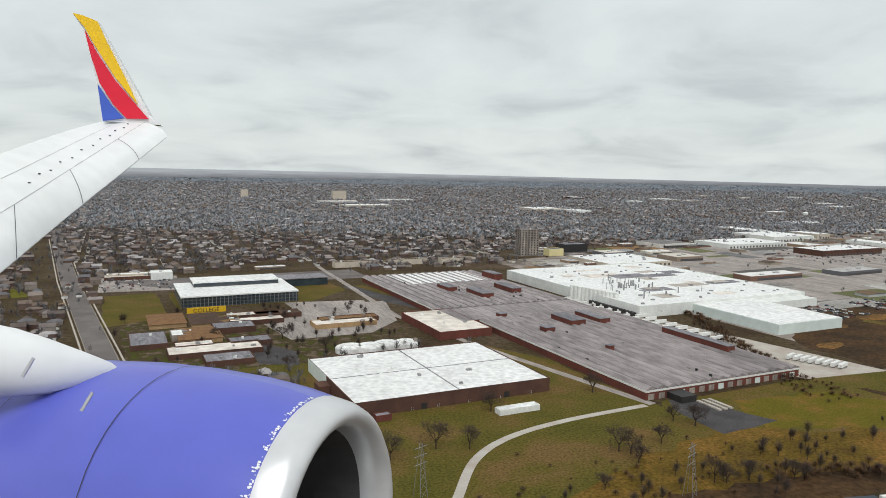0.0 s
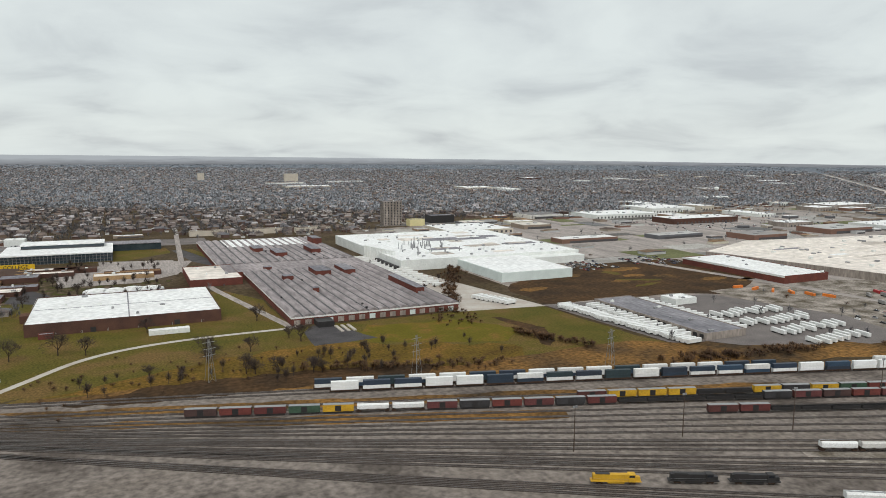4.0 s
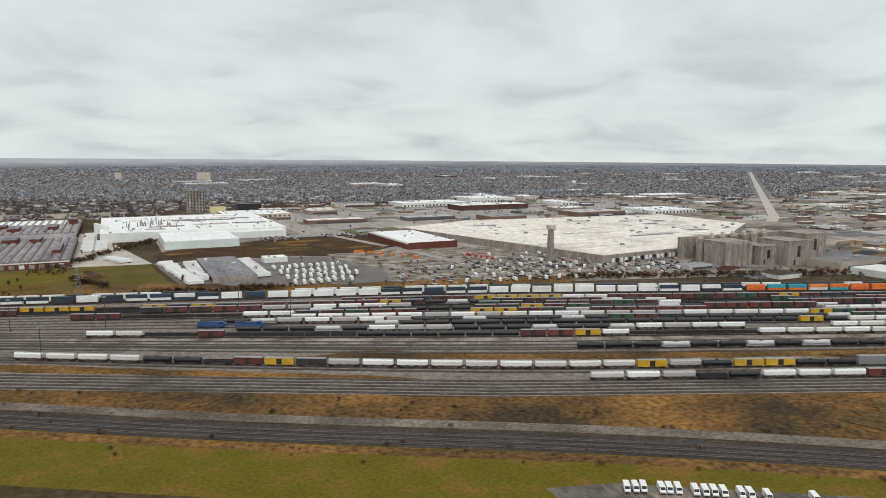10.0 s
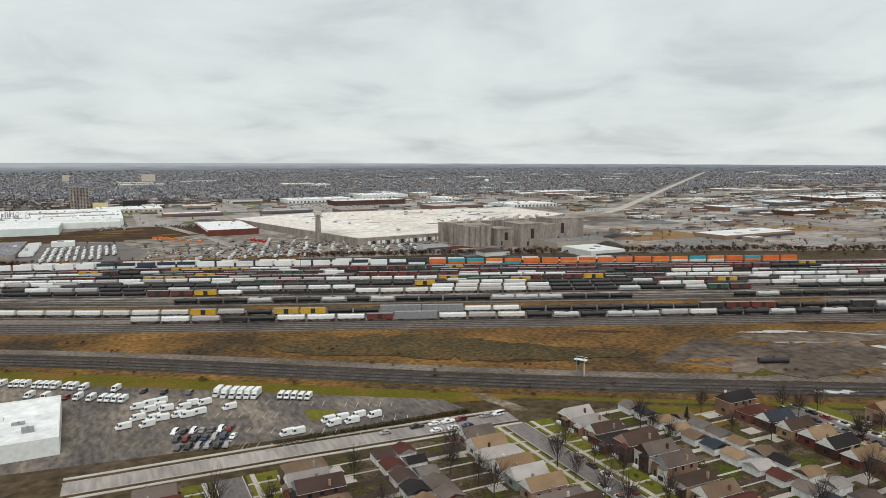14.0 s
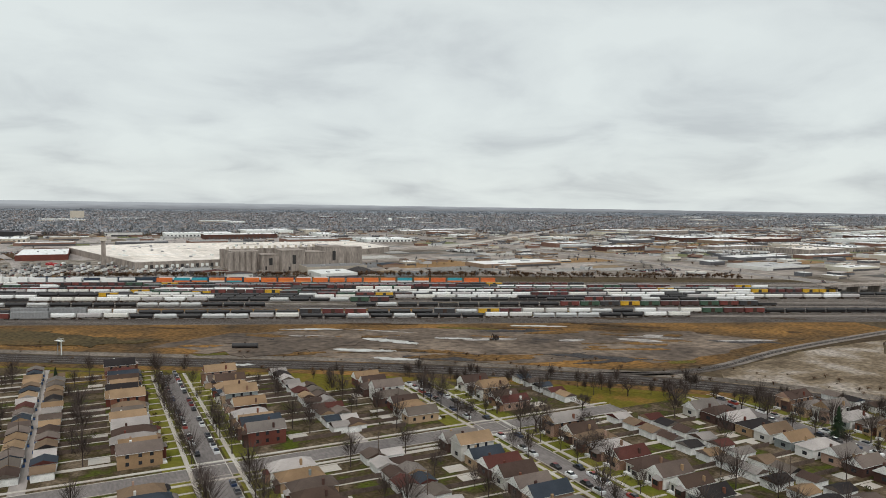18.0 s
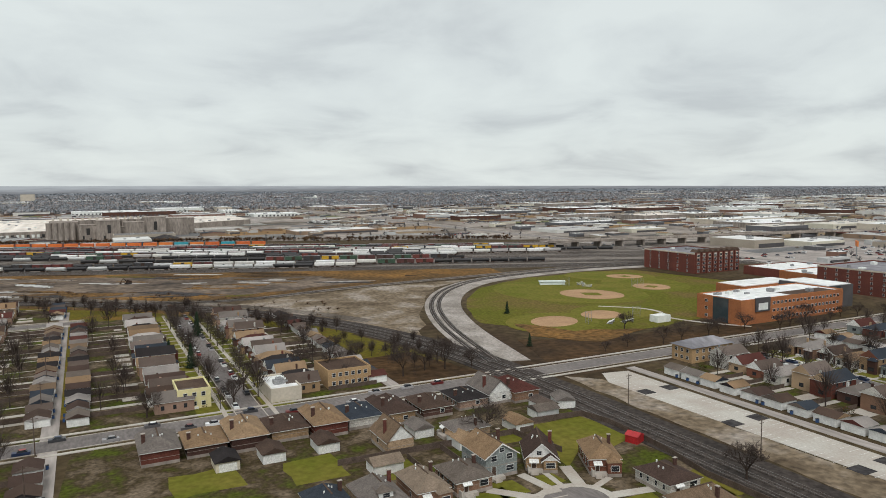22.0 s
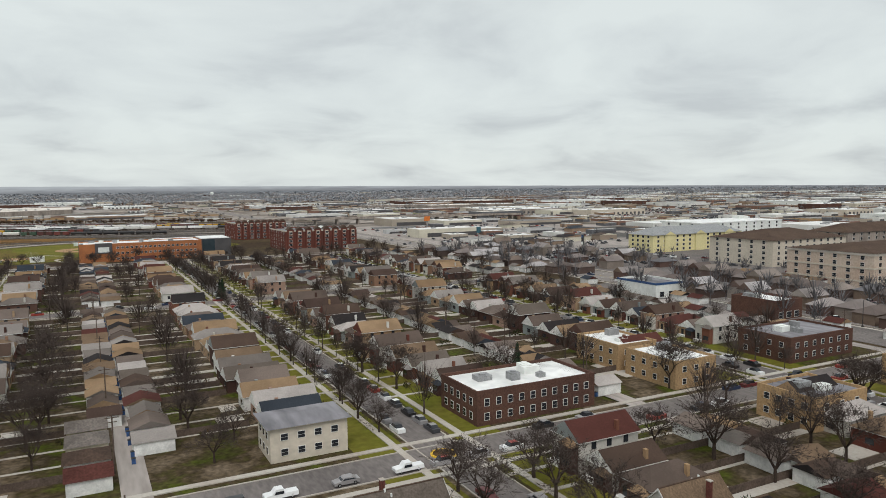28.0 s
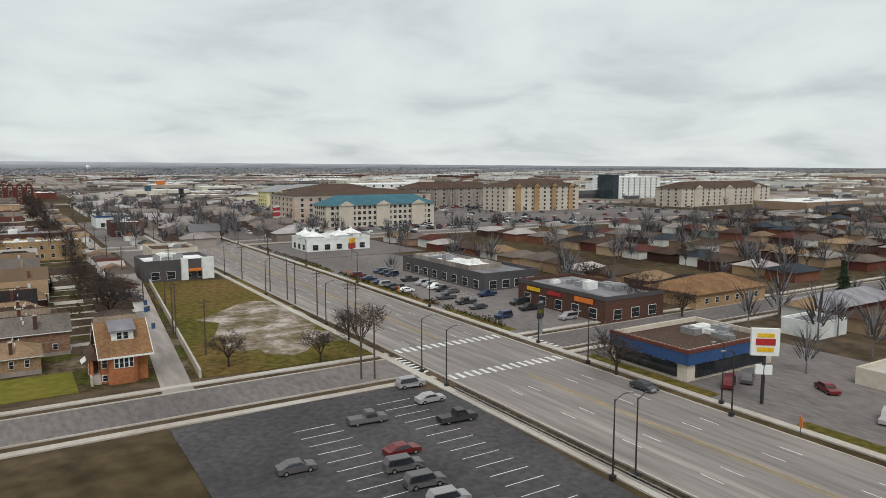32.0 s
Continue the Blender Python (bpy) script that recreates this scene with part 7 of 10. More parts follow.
def hotel(x0, y0, x1, y1, floors, wall, roof, label, nx, ny, flat=False, rise_=5.5, gables=0, bay=None):
    h = floors * 3.2
    HOTELS.append((x0, y0, x1, y1))
    t = thing("hotel", None, None, label, "hotel")
    part("wall", Build().box(x0, y0, 0, x1, y1, h), wall, t)
    if flat:
        part("roof", Build().box(x0 - 0.3, y0 - 0.3, h, x1 + 0.3, y1 + 0.3, h + 0.9), roof, t)
        part("penthouse", Build().box(x0 + 8, y0 + 6, h + 0.9, x0 + 20, y0 + 14, h + 3.4), wall, t)
    else:
        pitched(t, x0, y0, x1, y1, h, rise_, roof)
    for k in range(gables):
        x = x0 + (x1 - x0) * (k + 0.5) / gables
        e = 4.5 if bay is None else 2.2
        part("gable", Build().box(x - e, y1, 0, x + e, y1 + 1.2, h).gable(x - e - 0.7, y1 - 8, x + e + 0.7, y1 + 1.8, h, 2.6, 1, 0), [bay or wall, roof], t)
    if x0 > -1900:
        windows(t, "n", x0 + 2, x1 - 2, y1, floors, 0.9, 3.2, nx, 2.1, 2.0)
        windows(t, "e", y0 + 2, y1 - 2, x1, floors, 0.9, 3.2, ny, 2.1, 2.0)
        return t
    for f in range(floors):
        b, z = Build(), 0.9 + 3.2 * f
        for k in range(nx):
            a = x0 + 2 + (x1 - x0 - 4) * (k + 0.5) / nx
            b.box(a - 1.1, y1, z, a + 1.1, y1 + 0.08, z + 2.0, 1).box(a - 0.95, y1, z + 0.12, a + 0.95, y1 + 0.12, z + 1.88)
        for k in range(ny):
            a = y0 + 2 + (y1 - y0 - 4) * (k + 0.5) / ny
            b.box(x1, a - 1.1, z, x1 + 0.08, a + 1.1, z + 2.0, 1).box(x1, a - 0.95, z + 0.12, x1 + 0.12, a + 0.95, z + 1.88)
        tagged(part("window_row", b, [M_GLASS, M_FRAME], t), kind="stuff")
    return t


hotel(-1838, 1160, -1767, 1180, 4, M_CREAM, M_TEAL, "cream hotel with a teal hipped roof", 20, 5, gables=3)
hb = hotel(-1858, 1096, -1762, 1142, 5, M_PINK, M_ROOFT, "pinkish tan five-storey hotel with cream bands", 16, 6, True)
for z in (3.0, 9.4, 15.6):
    part("band", Build().box(-1858.2, 1096, z, -1761.8, 1142.15, z + 0.7), M_CREAM, hb, "cream stone band")
part("mansard", Build().hip(-1858.8, 1095.2, -1761.2, 1142.8, 16.95, 3.2), M_BROWNROOF, hb, "low brown roof")
hotel(-1870, 1010, -1800, 1058, 5, M_CREAM, M_BROWNROOF, "cream hotel with a brown hipped roof", 10, 5)
hotel(-1900, 926, -1806, 952, 4, M_YELLOW, M_STEEL, "pale yellow hotel with a grey roof", 14, 4, gables=3)
hotel(-2014, 1084, -1942, 1118, 6, M_CREAM, M_BROWNROOF, "tan hotel with brown roof and tan brick bays", 11, 4, gables=4, bay=M_BRICKT)
hotel(-2230, 1118, -2106, 1146, 5, M_CREAM, M_BROWNROOF, "long cream hotel with brown gabled roof", 16, 3, gables=3)
hotel(-2236, 968, -2172, 1008, 7, M_WHITE, M_ROOFW, "white modern hotel beside a glass stair", 7, 3, True)
part("glass_stair", Build().box(-2172, 985, 0, -2164, 1008, 26), M_GLASSB, new("hotel_stair"))
tagged(bpy.data.objects["hotel_stair"], "tall tinted glass stair tower of a hotel", "tower")
hotel(-2010, 860, -1905, 905, 5, M_WHITE, M_ROOFW, "white hotel with rows of windows", 10, 3, True)
hotel(-1990, 1010, -1900, 1040, 5, M_GREY, M_BROWNROOF, "grey and white hotel with brown roof", 10, 3)


def shop(x0, y0, x1, y1, h, wall, roof, label, band=None, units=4, glass="e"):
    t = block("shop", x0, y0, x1, y1, h, wall, roof, label, "shop", 0.9, band, units)
    x0, x1, y0, y1 = min(x0, x1), max(x0, x1), min(y0, y1), max(y0, y1)
    windows(t, glass if glass in "ew" else "e", y0 + 1, y1 - 1, x1 if glass == "e" else x0, 1, 0.6, 3, max(2, int((y1 - y0) / 5.5)), 2.6, 2.4)
    windows(t, "n", x0 + 1, x1 - 1, y1, 1, 0.6, 3, max(2, int((x1 - x0) / 5)), 2.6, 2.4)
    return t


shop(-1674, 1085, -1656, 1110, 6, M_WHITE, M_ROOFG, "white corner store with a blue band", M_BLUE, 3, "w")
shop(-1672, 1150, -1657, 1170, 6.5, M_BRICKB, M_ROOFW, "brown brick corner shop", None, 3, "w")
shop(-1673, 1262, -1657, 1283, 4.5, M_CREAM, M_BROWNROOF, "low tan shop with dark roof", None, 2, "w")
gb = shop(-1668, 1307, -1647.5, 1325, 5.6, M_DGREY, M_ROOFW, "dark grey box store with a white roof", None, 6, "w")
part("white_pier", Build().box(-1668.2, 1325, 0.1, -1664.6, 1326.4, 6.9), M_WHITE, gb, "white entrance pier")
part("white_pier", Build().box(-1660.4, 1325, 0.1, -1658.4, 1326.2, 6.9), M_WHITE, gb, "white entrance pier")
part("awning", Build().box(-1664.4, 1325, 2.8, -1660.6, 1326.6, 3.5), M_ORANGE, gb, "orange awning")
rs = shop(-1746, 1261, -1717.5, 1279, 4.8, M_WHITE, M_ROOFW, "white ornate restaurant with pavilion roofs", M_WHITE, 4)
for x, y, a in ((-1722, 1274, 3.4), (-1722, 1265, 2.6), (-1734, 1274, 2.8), (-1742, 1268, 3.0)):
    part("pavilion", Build().box(x - a, y - a, 4.8, x + a, y + a, 6.2).hip(x - a - 0.7, y - a - 0.7, x + a + 0.7, y + a + 0.7, 6.2, 2.2).box(x - 0.4, y - 0.4, 8.0, x + 0.4, y + 0.4, 9.0), M_ROOFW, rs)
shop(-1747, 1344, -1727, 1392, 4.4, M_DGREY, M_ROOFG, "dark grey fast-food restaurant with flat roof", None, 8)
shop(-1742, 1346, -1730, 1380, 5.0, M_GREY, M_ROOFW, "pale roof deck of a restaurant", None, 3)
sb = shop(-1746, 1408, -1727, 1440, 5.2, M_BRICKB, M_ROOFG, "dark brown brick shop row with signs", M_DGREY, 8)
part("sign_bars", Build().box(-1726.9, 1412, 3.8, -1726.6, 1417, 4.7), M_YELP, sb, "yellow sign bar")
part("sign_bars", Build().box(-1726.9, 1420, 3.8, -1726.6, 1425, 4.6), M_REDP, sb, "red sign bar")
part("sign_bars", Build().box(-1726.9, 1430, 3.8, -1726.6, 1436, 4.9), M_ORANGE, sb, "orange sign bar")
bk = shop(-1730, 1462, -1707, 1479, 4.6, M_CREAM, M_BROWNROOF, "burger restaurant with a blue and red fascia", None, 6)
part("fascia", Build().box(-1730.3, 1479, 3.0, -1706.7, 1479.4, 5.0).box(-1707, 1461.7, 3.0, -1706.6, 1479, 5.0), M_BLUE, bk, "blue fascia band")
part("red_trim", Build().box(-1730.4, 1479, 5.0, -1706.5, 1479.5, 5.6).box(-1707, 1461.7, 5.0, -1706.5, 1479, 5.6), M_BRICKR, bk, "dull red roof trim")
part("glazing", Build().box(-1728, 1479, 0.6, -1709, 1479.2, 2.8).box(-1707, 1463, 0.6, -1706.8, 1477, 2.8), M_GLASS, bk)
tf = block("tan_ranch", -1786, 1424, -1758, 1440, 3.6, M_BRICKT, M_ROOFT, "tan brick ranch house with a wide hipped roof", "house", 0.1)
pitched(tf, -1786, 1424, -1758, 1440, 3.7, 3.2, M_ROOFTAN)
windows(tf, "n", -1784, -1760, 1440, 1, 1.0, 3.1, 6, 1.4, 1.5)
block("white_garage", -1764, 1466, -1753, 1474, 3, M_WHITE, M_ROOFG, "white garage with grey roof", "garage")
block("white_garage", -1790, 1480, -1770, 1488, 3, M_WHITE, M_ROOFG, "white garage with grey roof", "garage")
bh = block("brick_ranch", -1800, 1456, -1768, 1467, 3.4, M_BRICKR, M_ROOFG, "low red brick ranch house with hipped grey roof", "house", 0.1)
pitched(bh, -1800, 1456, -1768, 1467, 3.5, 2.4, M_ROOFG)
block("cream_wall_yard", -1742, 1494, -1730, 1500, 2.4, M_CREAM, M_CONC, "cream walled enclosure beside the lot")
yf = block("yellow_flats", -1373, 829, -1350, 840, 6.2, M_BRICKT, M_ROOFG, "yellow brick two-storey flats with grey hipped roof", "apartments", 0.1)
pitched(yf, -1373, 829, -1350, 840, 6.32, 2.6, M_ROOFG, "hipped_roof")
windows(yf, "n", -1372, -1351, 840, 2, 1.1, 2.9, 6, 1.4, 1.5)
windows(yf, "e", 830, 839, -1350, 2, 1.1, 2.9, 3, 1.4, 1.5)
block("flat_shop", -1198, 791, -1187.5, 810, 4.2, M_CREAM, M_ROOFW, "corner shop with a white patched roof", "shop", units=6)
bf = block("brick_two_flat", -1226, 786.5, -1209.5, 803.5, 6.2, M_BRICKT, M_BROWNROOF, "tan brick two-storey corner flats", "apartments")
windows(bf, "n", -1225, -1210.5, 803.5, 2, 1.0, 3.1, 6, 1.4, 1.5)
yh = block("yellow_flat", -1169, 789, -1158.5, 804, 6.2, M_YELLOW, M_BROWNROOF, "yellow brick two-storey flats", "apartments")
windows(yh, "n", -1168, -1159.5, 804, 2, 1.0, 3.1, 3, 1.4, 1.5)
windows(yh, "e", 790, 803, -1158.5, 2, 1.0, 3.1, 4, 1.2, 1.5)

# plants and stores between the yard and the horizon
rw = random.Random(31)
DONE = []
for k in range(400):
    x, y = rw.uniform(-5200, -700), rw.uniform(-3200, 900)
    w, d = rw.uniform(40, 190), rw.uniform(35, 120)
    dep = -0.47 * x - 0.883 * y
    if len(DONE) > 110 or x > -1720 and y > -640 or not inside(x, y, INDUSTRY) and rw.random() < 0.8 or far_off(x, y)[0] < 620 or y > 880 and x > -2250 or x > -2300 and y > 560:
        continue
    if any(abs(x - a) < (w + c) / 2 + 12 and abs(y - b) < (d + e) / 2 + 12 for a, b, c, e in DONE) or abs(x + 1695) < w / 2 + 30 or abs((x + 1636) * 0.67 - (y + 457) * 0.74) < 110 and y < -300:
        continue
    DONE.append((x, y, w, d))
    FOOT.append((x - w / 2, y - d / 2, x + w / 2, y + d / 2))
    h, a, c = rw.uniform(6, 11), w / 2, d / 2
    hall = Build().box(-a, -c, 0, a, c, h).box(-a + 0.5, -c + 0.5, h, a - 0.5, c - 0.5, h + 0.12, 1).box(-a - 0.1, c, h - 1.4, a + 0.1, c + 0.15, h + 0.5).box(a, -c, h - 1.4, a + 0.15, c, h + 0.5)
    for q in range(int(w * d / 900) + 2):
        ux, uy, us = rw.uniform(-a + 4, a - 4), rw.uniform(-c + 4, c - 4), rw.uniform(0.8, 2.4)
        hall.box(ux - us, uy - us, h + 0.12, ux + us, uy + us, h + rw.uniform(1, 2.4), 2)
    for q in range(int(w / 9)):
        hall.box(-a + 3 + 9 * q, c + 0.15, 0.4, -a + 7 + 9 * q, c + 0.22, 4.2, 3)
    thing("depot", hall, [rw.choice([M_WHITE, M_WHITE, M_GREY, M_CREAM, M_WHITE, M_BRICKB]), rw.choice([M_ROOFW, M_ROOFW, M_ROOFW, M_ROOFW, M_ROOFT]), M_STEEL, M_DGREY], "flat-roofed industrial depot with pale roof", "depot", at=pose(x, y, 0))


# ---- bare trees near the flight line ----
def limbs(seed, height):
    """Trunk and crown of a leafless street tree: round wood below, thin slivers for the twigs."""
    r = random.Random(seed)
    wood, twigs = Build(), Build()
    wood.cyl((0, 0, 0), (0, 0, height * 0.24), 0.32, 0.24, 6, caps=False)

    def grow(p, way, ln, rad, level):
        q = p + way * ln
        if level < 2:
            wood.cyl(p, q, rad, rad * 0.6, 5 if level == 0 else 4, caps=False)
        else:
            w = way.cross(Vector((r.gauss(0, 1), r.gauss(0, 1), r.gauss(0, 1)))).normalized() * max(rad * 0.75, 0.03)
            twigs.add([tuple(p - w), tuple(p + w), tuple(q)], [(0, 1, 2)])
        if level == 5:
            return
        for k in range((4, 4, 3, 3, 4)[level]):
            turn = Vector((r.gauss(0, 0.56), r.gauss(0, 0.56), r.gauss(0.06, 0.34)))
            grow(p + way * ln * r.uniform(0.45, 1.0), (way + turn).normalized(), ln * r.uniform(0.6, 0.86), max(rad * 0.55, 0.042), level + 1)

    for k in range(5):
        a = k * 1.257 + r.uniform(-0.4, 0.4)
        grow(Vector((0, 0, height * r.uniform(0.18, 0.26))), Vector((0.68 * math.cos(a), 0.68 * math.sin(a), 1)).normalized(), height * 0.27, 0.16, 0)
    return wood, twigs


def bare_tree(seed):
    wood, twigs = limbs(seed, (11, 13, 14.5, 10)[seed % 4])
    t = thing("tree", wood, M_BARK, ("leafless street tree with grey bark", "tall bare tree with a spreading crown")[seed % 2], "tree", "bare trees of the district")
    part("crown", twigs, M_TWIG, t, "fine bare brown twigs")
    return t


def conifer():
    r = random.Random(2)
    t = thing("conifer", Build().cyl((0, 0, 0), (0, 0, 13), 0.25, 0.05, 6), M_BARK, "dark green conical spruce tree", "conifer")
    b = Build()
    for k in range(420):
        z = 0.8 + 12.4 * (1 - math.sqrt(r.random()) ** 1.0) if k % 2 else r.uniform(0.8, 12)
        w = (13.6 - z) * 0.27
        a = r.uniform(0, 6.283)
        q = w * r.uniform(0.55, 1.05)
        tip = Vector((q * math.cos(a), q * math.sin(a), z - 0.5))
        side = Vector((-math.sin(a), math.cos(a), 0)) * r.uniform(0.25, 0.5)
        root = Vector((0.25 * q * math.cos(a), 0.25 * q * math.sin(a), z + 0.5))
        b.add([tuple(root), tuple(tip + side), tuple(tip - side)], [(0, 1, 2)])
    part("needles", b, M_NEEDLE, t)
    return t


rn = random.Random(77)


def plant_tree(x, y, s=1.0, seed=None):
    k = rn.randrange(5) if seed is None else seed
    q = s * rn.uniform(0.85, 1.15)
    copy = stamp(("tree", k), lambda: bare_tree(k), pose(x, y, 0.02, 0, 0, rn.uniform(0, 360)))
    copy.scale = (q, q, q)


for x, y in ((-246, -291), (-250, -286), (-276, -291), (-246, -275), (-308, -316), (-314, -304), (-128, -329), (-156, -333), (-173, -326), (-296, -380), (-210, -257), (-265, -242), (-270, -239), (-283, -237), (-304, -228), (-309, -226), (-213, -374), (-117, -511), (-158, -555), (-80, -627), (-134, -606)):
    plant_tree(x, y, 1.05 if y > -260 else 1.3)
for x, y in ((-1080, 604), (-1081, 631), (-1115, 616), (-1097, 642), (-1158, 627), (-1148, 607), (-1185, 651), (-1082, 663), (-1067, 557), (-1065, 607), (-1175, 647), (-959, 509), (-1235, 871), (-1276, 928), (-1264, 959), (-1228, 753), (-1381, 853), (-1373, 774), (-1437, 827), (-1246, 776), (-1251, 797), (-1259, 799), (-1262, 786), (-1240, 801), (-1270, 801), (-1232, 771), (-1206, 776), (-1182, 792), (-1176, 806), (-1149, 806)):
    plant_tree(x, y)
for x, y in ((-1483, 1141), (-1497, 1163), (-1483, 1185), (-1627, 986), (-1563, 1229), (-1607, 1082), (-1487, 990), (-1482, 879), (-1499, 1182), (-1609, 1196), (-1593, 1241), (-1521, 1195), (-1589, 1246), (-1608, 1249), (-1603, 1282), (-1588, 1324), (-1593, 1327), (-1586, 1358), (-1559, 1215), (-1569, 1206)):
    plant_tree(x, y, 1.1)
for k in range(16):
    plant_tree(-1335 - k * 14.5 + rn.uniform(-4, 4), 806 + rn.uniform(-5, 7), rn.uniform(0.6, 0.95))
for x, y in ((-1660, 1436), (-1671, 1424), (-1645, 1430), (-1669, 1434), (-1748, 1444), (-1743, 1436), (-1700, 1470), (-1820, 1386), (-1850, 1413), (-1861, 1215), (-1883, 1387), (-1930, 1336), (-1700, 1212), (-1760, 1400)):
    plant_tree(x, y, 0.8)
row = []
for x in STREETS:
    for side in (-1, 1):
        y = 450
        while y < 1430:
            y += rn.uniform(6.5, 15)
            for tx in (x + side * rn.uniform(6, 8), x + side * rn.uniform(34, 44)):
                if inside(tx, y, R1 if x > -1300 else R2) and all(abs(y - c) > 7 for c in CROSS):
                    row.append((far_off(tx, y)[0], tx, y))
row = sorted(r for r in row if r[0] > 60)
for d, x, y in row[:130]:
    plant_tree(x, y, rn.uniform(0.8, 1.4))
spread("district_trees", *wisp(9, 220, 11.5, 5.8, 0.6), [M_TWIG], [(x, y, 0, rn.uniform(0, 6), *([rn.uniform(0.75, 1.4)] * 3)) for j, (d, x, y) in enumerate(row[130:]) if j % 3], "bare trees among the houses of the district", "trees")
for x, y, s in ((-1181, 686, 1), (-1170, 748, 0.85), (-1344, 710, 0.6), (-1310, 783, 0.5), (-1163, 736, 0.8), (-1534, 1184, 0.7), (-1791, 1458, 1.0), (-914, 469, 0.6), (-1487, 1010, 0.8), (-1487, 1003, 0.7), (-1622, 1330, 0.5)):
    c = stamp("conifer", conifer, pose(x, y, 0.02, 0, 0, rn.uniform(0, 360)))
    c.scale = (s, s, s)


# ---- vehicles ----
def wheel_mesh():
    if "wheel" not in STOCK:
        STOCK["wheel"] = Build().cyl((0, -0.11, 0.33), (0, 0.11, 0.33), 0.33, n=10).cyl((0, -0.12, 0.33), (0, 0.12, 0.33), 0.18, n=8, mi=1).data("wheel", TYRE, M_STEEL)
    return STOCK["wheel"]


def car_body(length=4.5, width=1.8, style=0):
    """Side outline pulled across: bonnet, screen, roof, tail."""
    h = (1.45, 1.72, 1.8)[style]
    prof = [(-0.5, 0.3), (0.5, 0.3), (0.5, 0.72), (0.46, 0.80), (0.24, 0.93), (0.10, h), (-0.22, h), (-0.40, 0.98), (-0.5, 0.92)] if style == 0 else \
        [(-0.5, 0.3), (0.5, 0.3), (0.5, 0.85), (0.45, 0.95), (0.27, 1.05), (0.15, h), (-0.42, h), (-0.5, 1.05)] if style == 1 else \
        [(-0.5, 0.4), (0.5, 0.4), (0.5, 0.9), (0.46, 1.02), (0.26, 1.1), (0.16, h), (-0.06, h), (-0.1, 1.05), (-0.5, 1.05)]
    n = len(prof)
    b = Build()
    w = [width / 2 if z < 1.0 else width / 2 - 0.16 for _, z in prof]
    v = [(x * length, -w[i], z) for i, (x, z) in enumerate(prof)] + [(x * length, w[i], z) for i, (x, z) in enumerate(prof)]
    b.add(v, [tuple(range(n)), tuple(range(2 * n - 1, n - 1, -1))] + [(i, n + i, n + (i + 1) % n, (i + 1) % n) for i in range(n)])
    return b


def car(style):
    ln = (4.6, 4.7, 5.6)[style]
    t = thing("car", car_body(ln, 1.8 if style < 2 else 1.95, style), M_CAR, ("parked saloon car at the kerb", "tall parked sport utility car", "parked pickup truck with open bed")[style], "car", "parked cars")
    h = (1.45, 1.72, 1.8)[style]
    g = Build()
    for s in (-1, 1):
        y0, y1 = s * 0.9, s * 0.77
        x0, x1, x2, x3 = ((-0.36, -0.20, 0.08, 0.2), (-0.46, -0.41, 0.13, 0.23), (-0.07, -0.05, 0.14, 0.22))[style]
        g.add([(x0 * ln, y0, 1.0), (x3 * ln, y0, 1.0), (x2 * ln, y1, h - 0.1), (x1 * ln, y1, h - 0.1)], [(0, 1, 2, 3) if s < 0 else (3, 2, 1, 0)])
    x2, x3 = ((0.105, 0.235), (0.155, 0.265), (0.165, 0.255))[style]
    g.add([(x3 * ln + 0.03, -0.74, 0.99), (x3 * ln + 0.03, 0.74, 0.99), (x2 * ln + 0.03, 0.68, h - 0.08), (x2 * ln + 0.03, -0.68, h - 0.08)], [(0, 1, 2, 3)])
    part("glass", g, M_GLASS, t)
    for x in (-0.31, 0.31):
        for s in (-1, 1):
            part("wheel", wheel_mesh(), None, t, at=pose(x * ln, s * 0.82, 0))
    return t


def park(x, y, turn, style=None):
    k = rn.choice([0, 0, 1, 1, 2]) if style is None else style
    stamp(("car", k), lambda: car(k), pose(x, y, 0.1, 0, 0, turn))


for x, y in ((-1667, 1457), (-1666, 1465), (-1665, 1474), (-1654, 1468), (-1653, 1480), (-1651, 1484), (-1651, 1489), (-1651, 1494), (-1654, 1498), (-1640, 1478)):
    park(x, y, 176 + rn.uniform(-4, 4), 2 if (x, y) == (-1665, 1474) else None)
for x, y, a in ((-1698, 1478, 88), (-1711, 1484, 30), (-1716, 1484, 30), (-1722, 1494, 60), (-1716, 1506, 20), (-1712, 1411, 0), (-1711, 1423, 10), (-1724, 1398, 5), (-1724, 1412, 0), (-1722, 1419, 0), (-1723, 1432, 0), (-1713, 1404, 0), (-1712, 1396, 0)):
    park(x, y, a)
for y in range(1345, 1392, 4):
    if rn.random() < 0.7:
        park(-1718, y, rn.uniform(-6, 6))
    if rn.random() < 0.4:
        park(-1708, y, 180)
curb = []
for x in STREETS:
    for side in (-1, 1):
        y = 455
        while y < 1432:
            y += rn.uniform(5.8, 8.5)
            if rn.random() < (0.62 if x > -1550 else 0.86) and inside(x, y, R1 if x > -1300 else R2) and all(abs(y - c) > 10 for c in CROSS):
                curb.append((far_off(x, y)[0], x + side * 3.2, y, 90 if side > 0 else -90))
for y, x0, x1 in ((820, -1270, -1120), (1018, -1500, -1340), (1227, -1650, -1420)):
    x = x0
    while x < x1:
        x += rn.uniform(6, 14)
        curb.append((far_off(x, y)[0], x, y + 3.6 * rn.choice([-1, 1]), 0))
for k in range(46):
    y = rn.uniform(300, 1330)
    curb.append((500, -1687 + rn.choice([-9, -5.4, -1.8, 1.8, 5.4, 9]), y, 90))
curb = sorted(c for c in curb if c[0] > 50)
for d, x, y, a in curb[:48]:
    park(x, y, a)
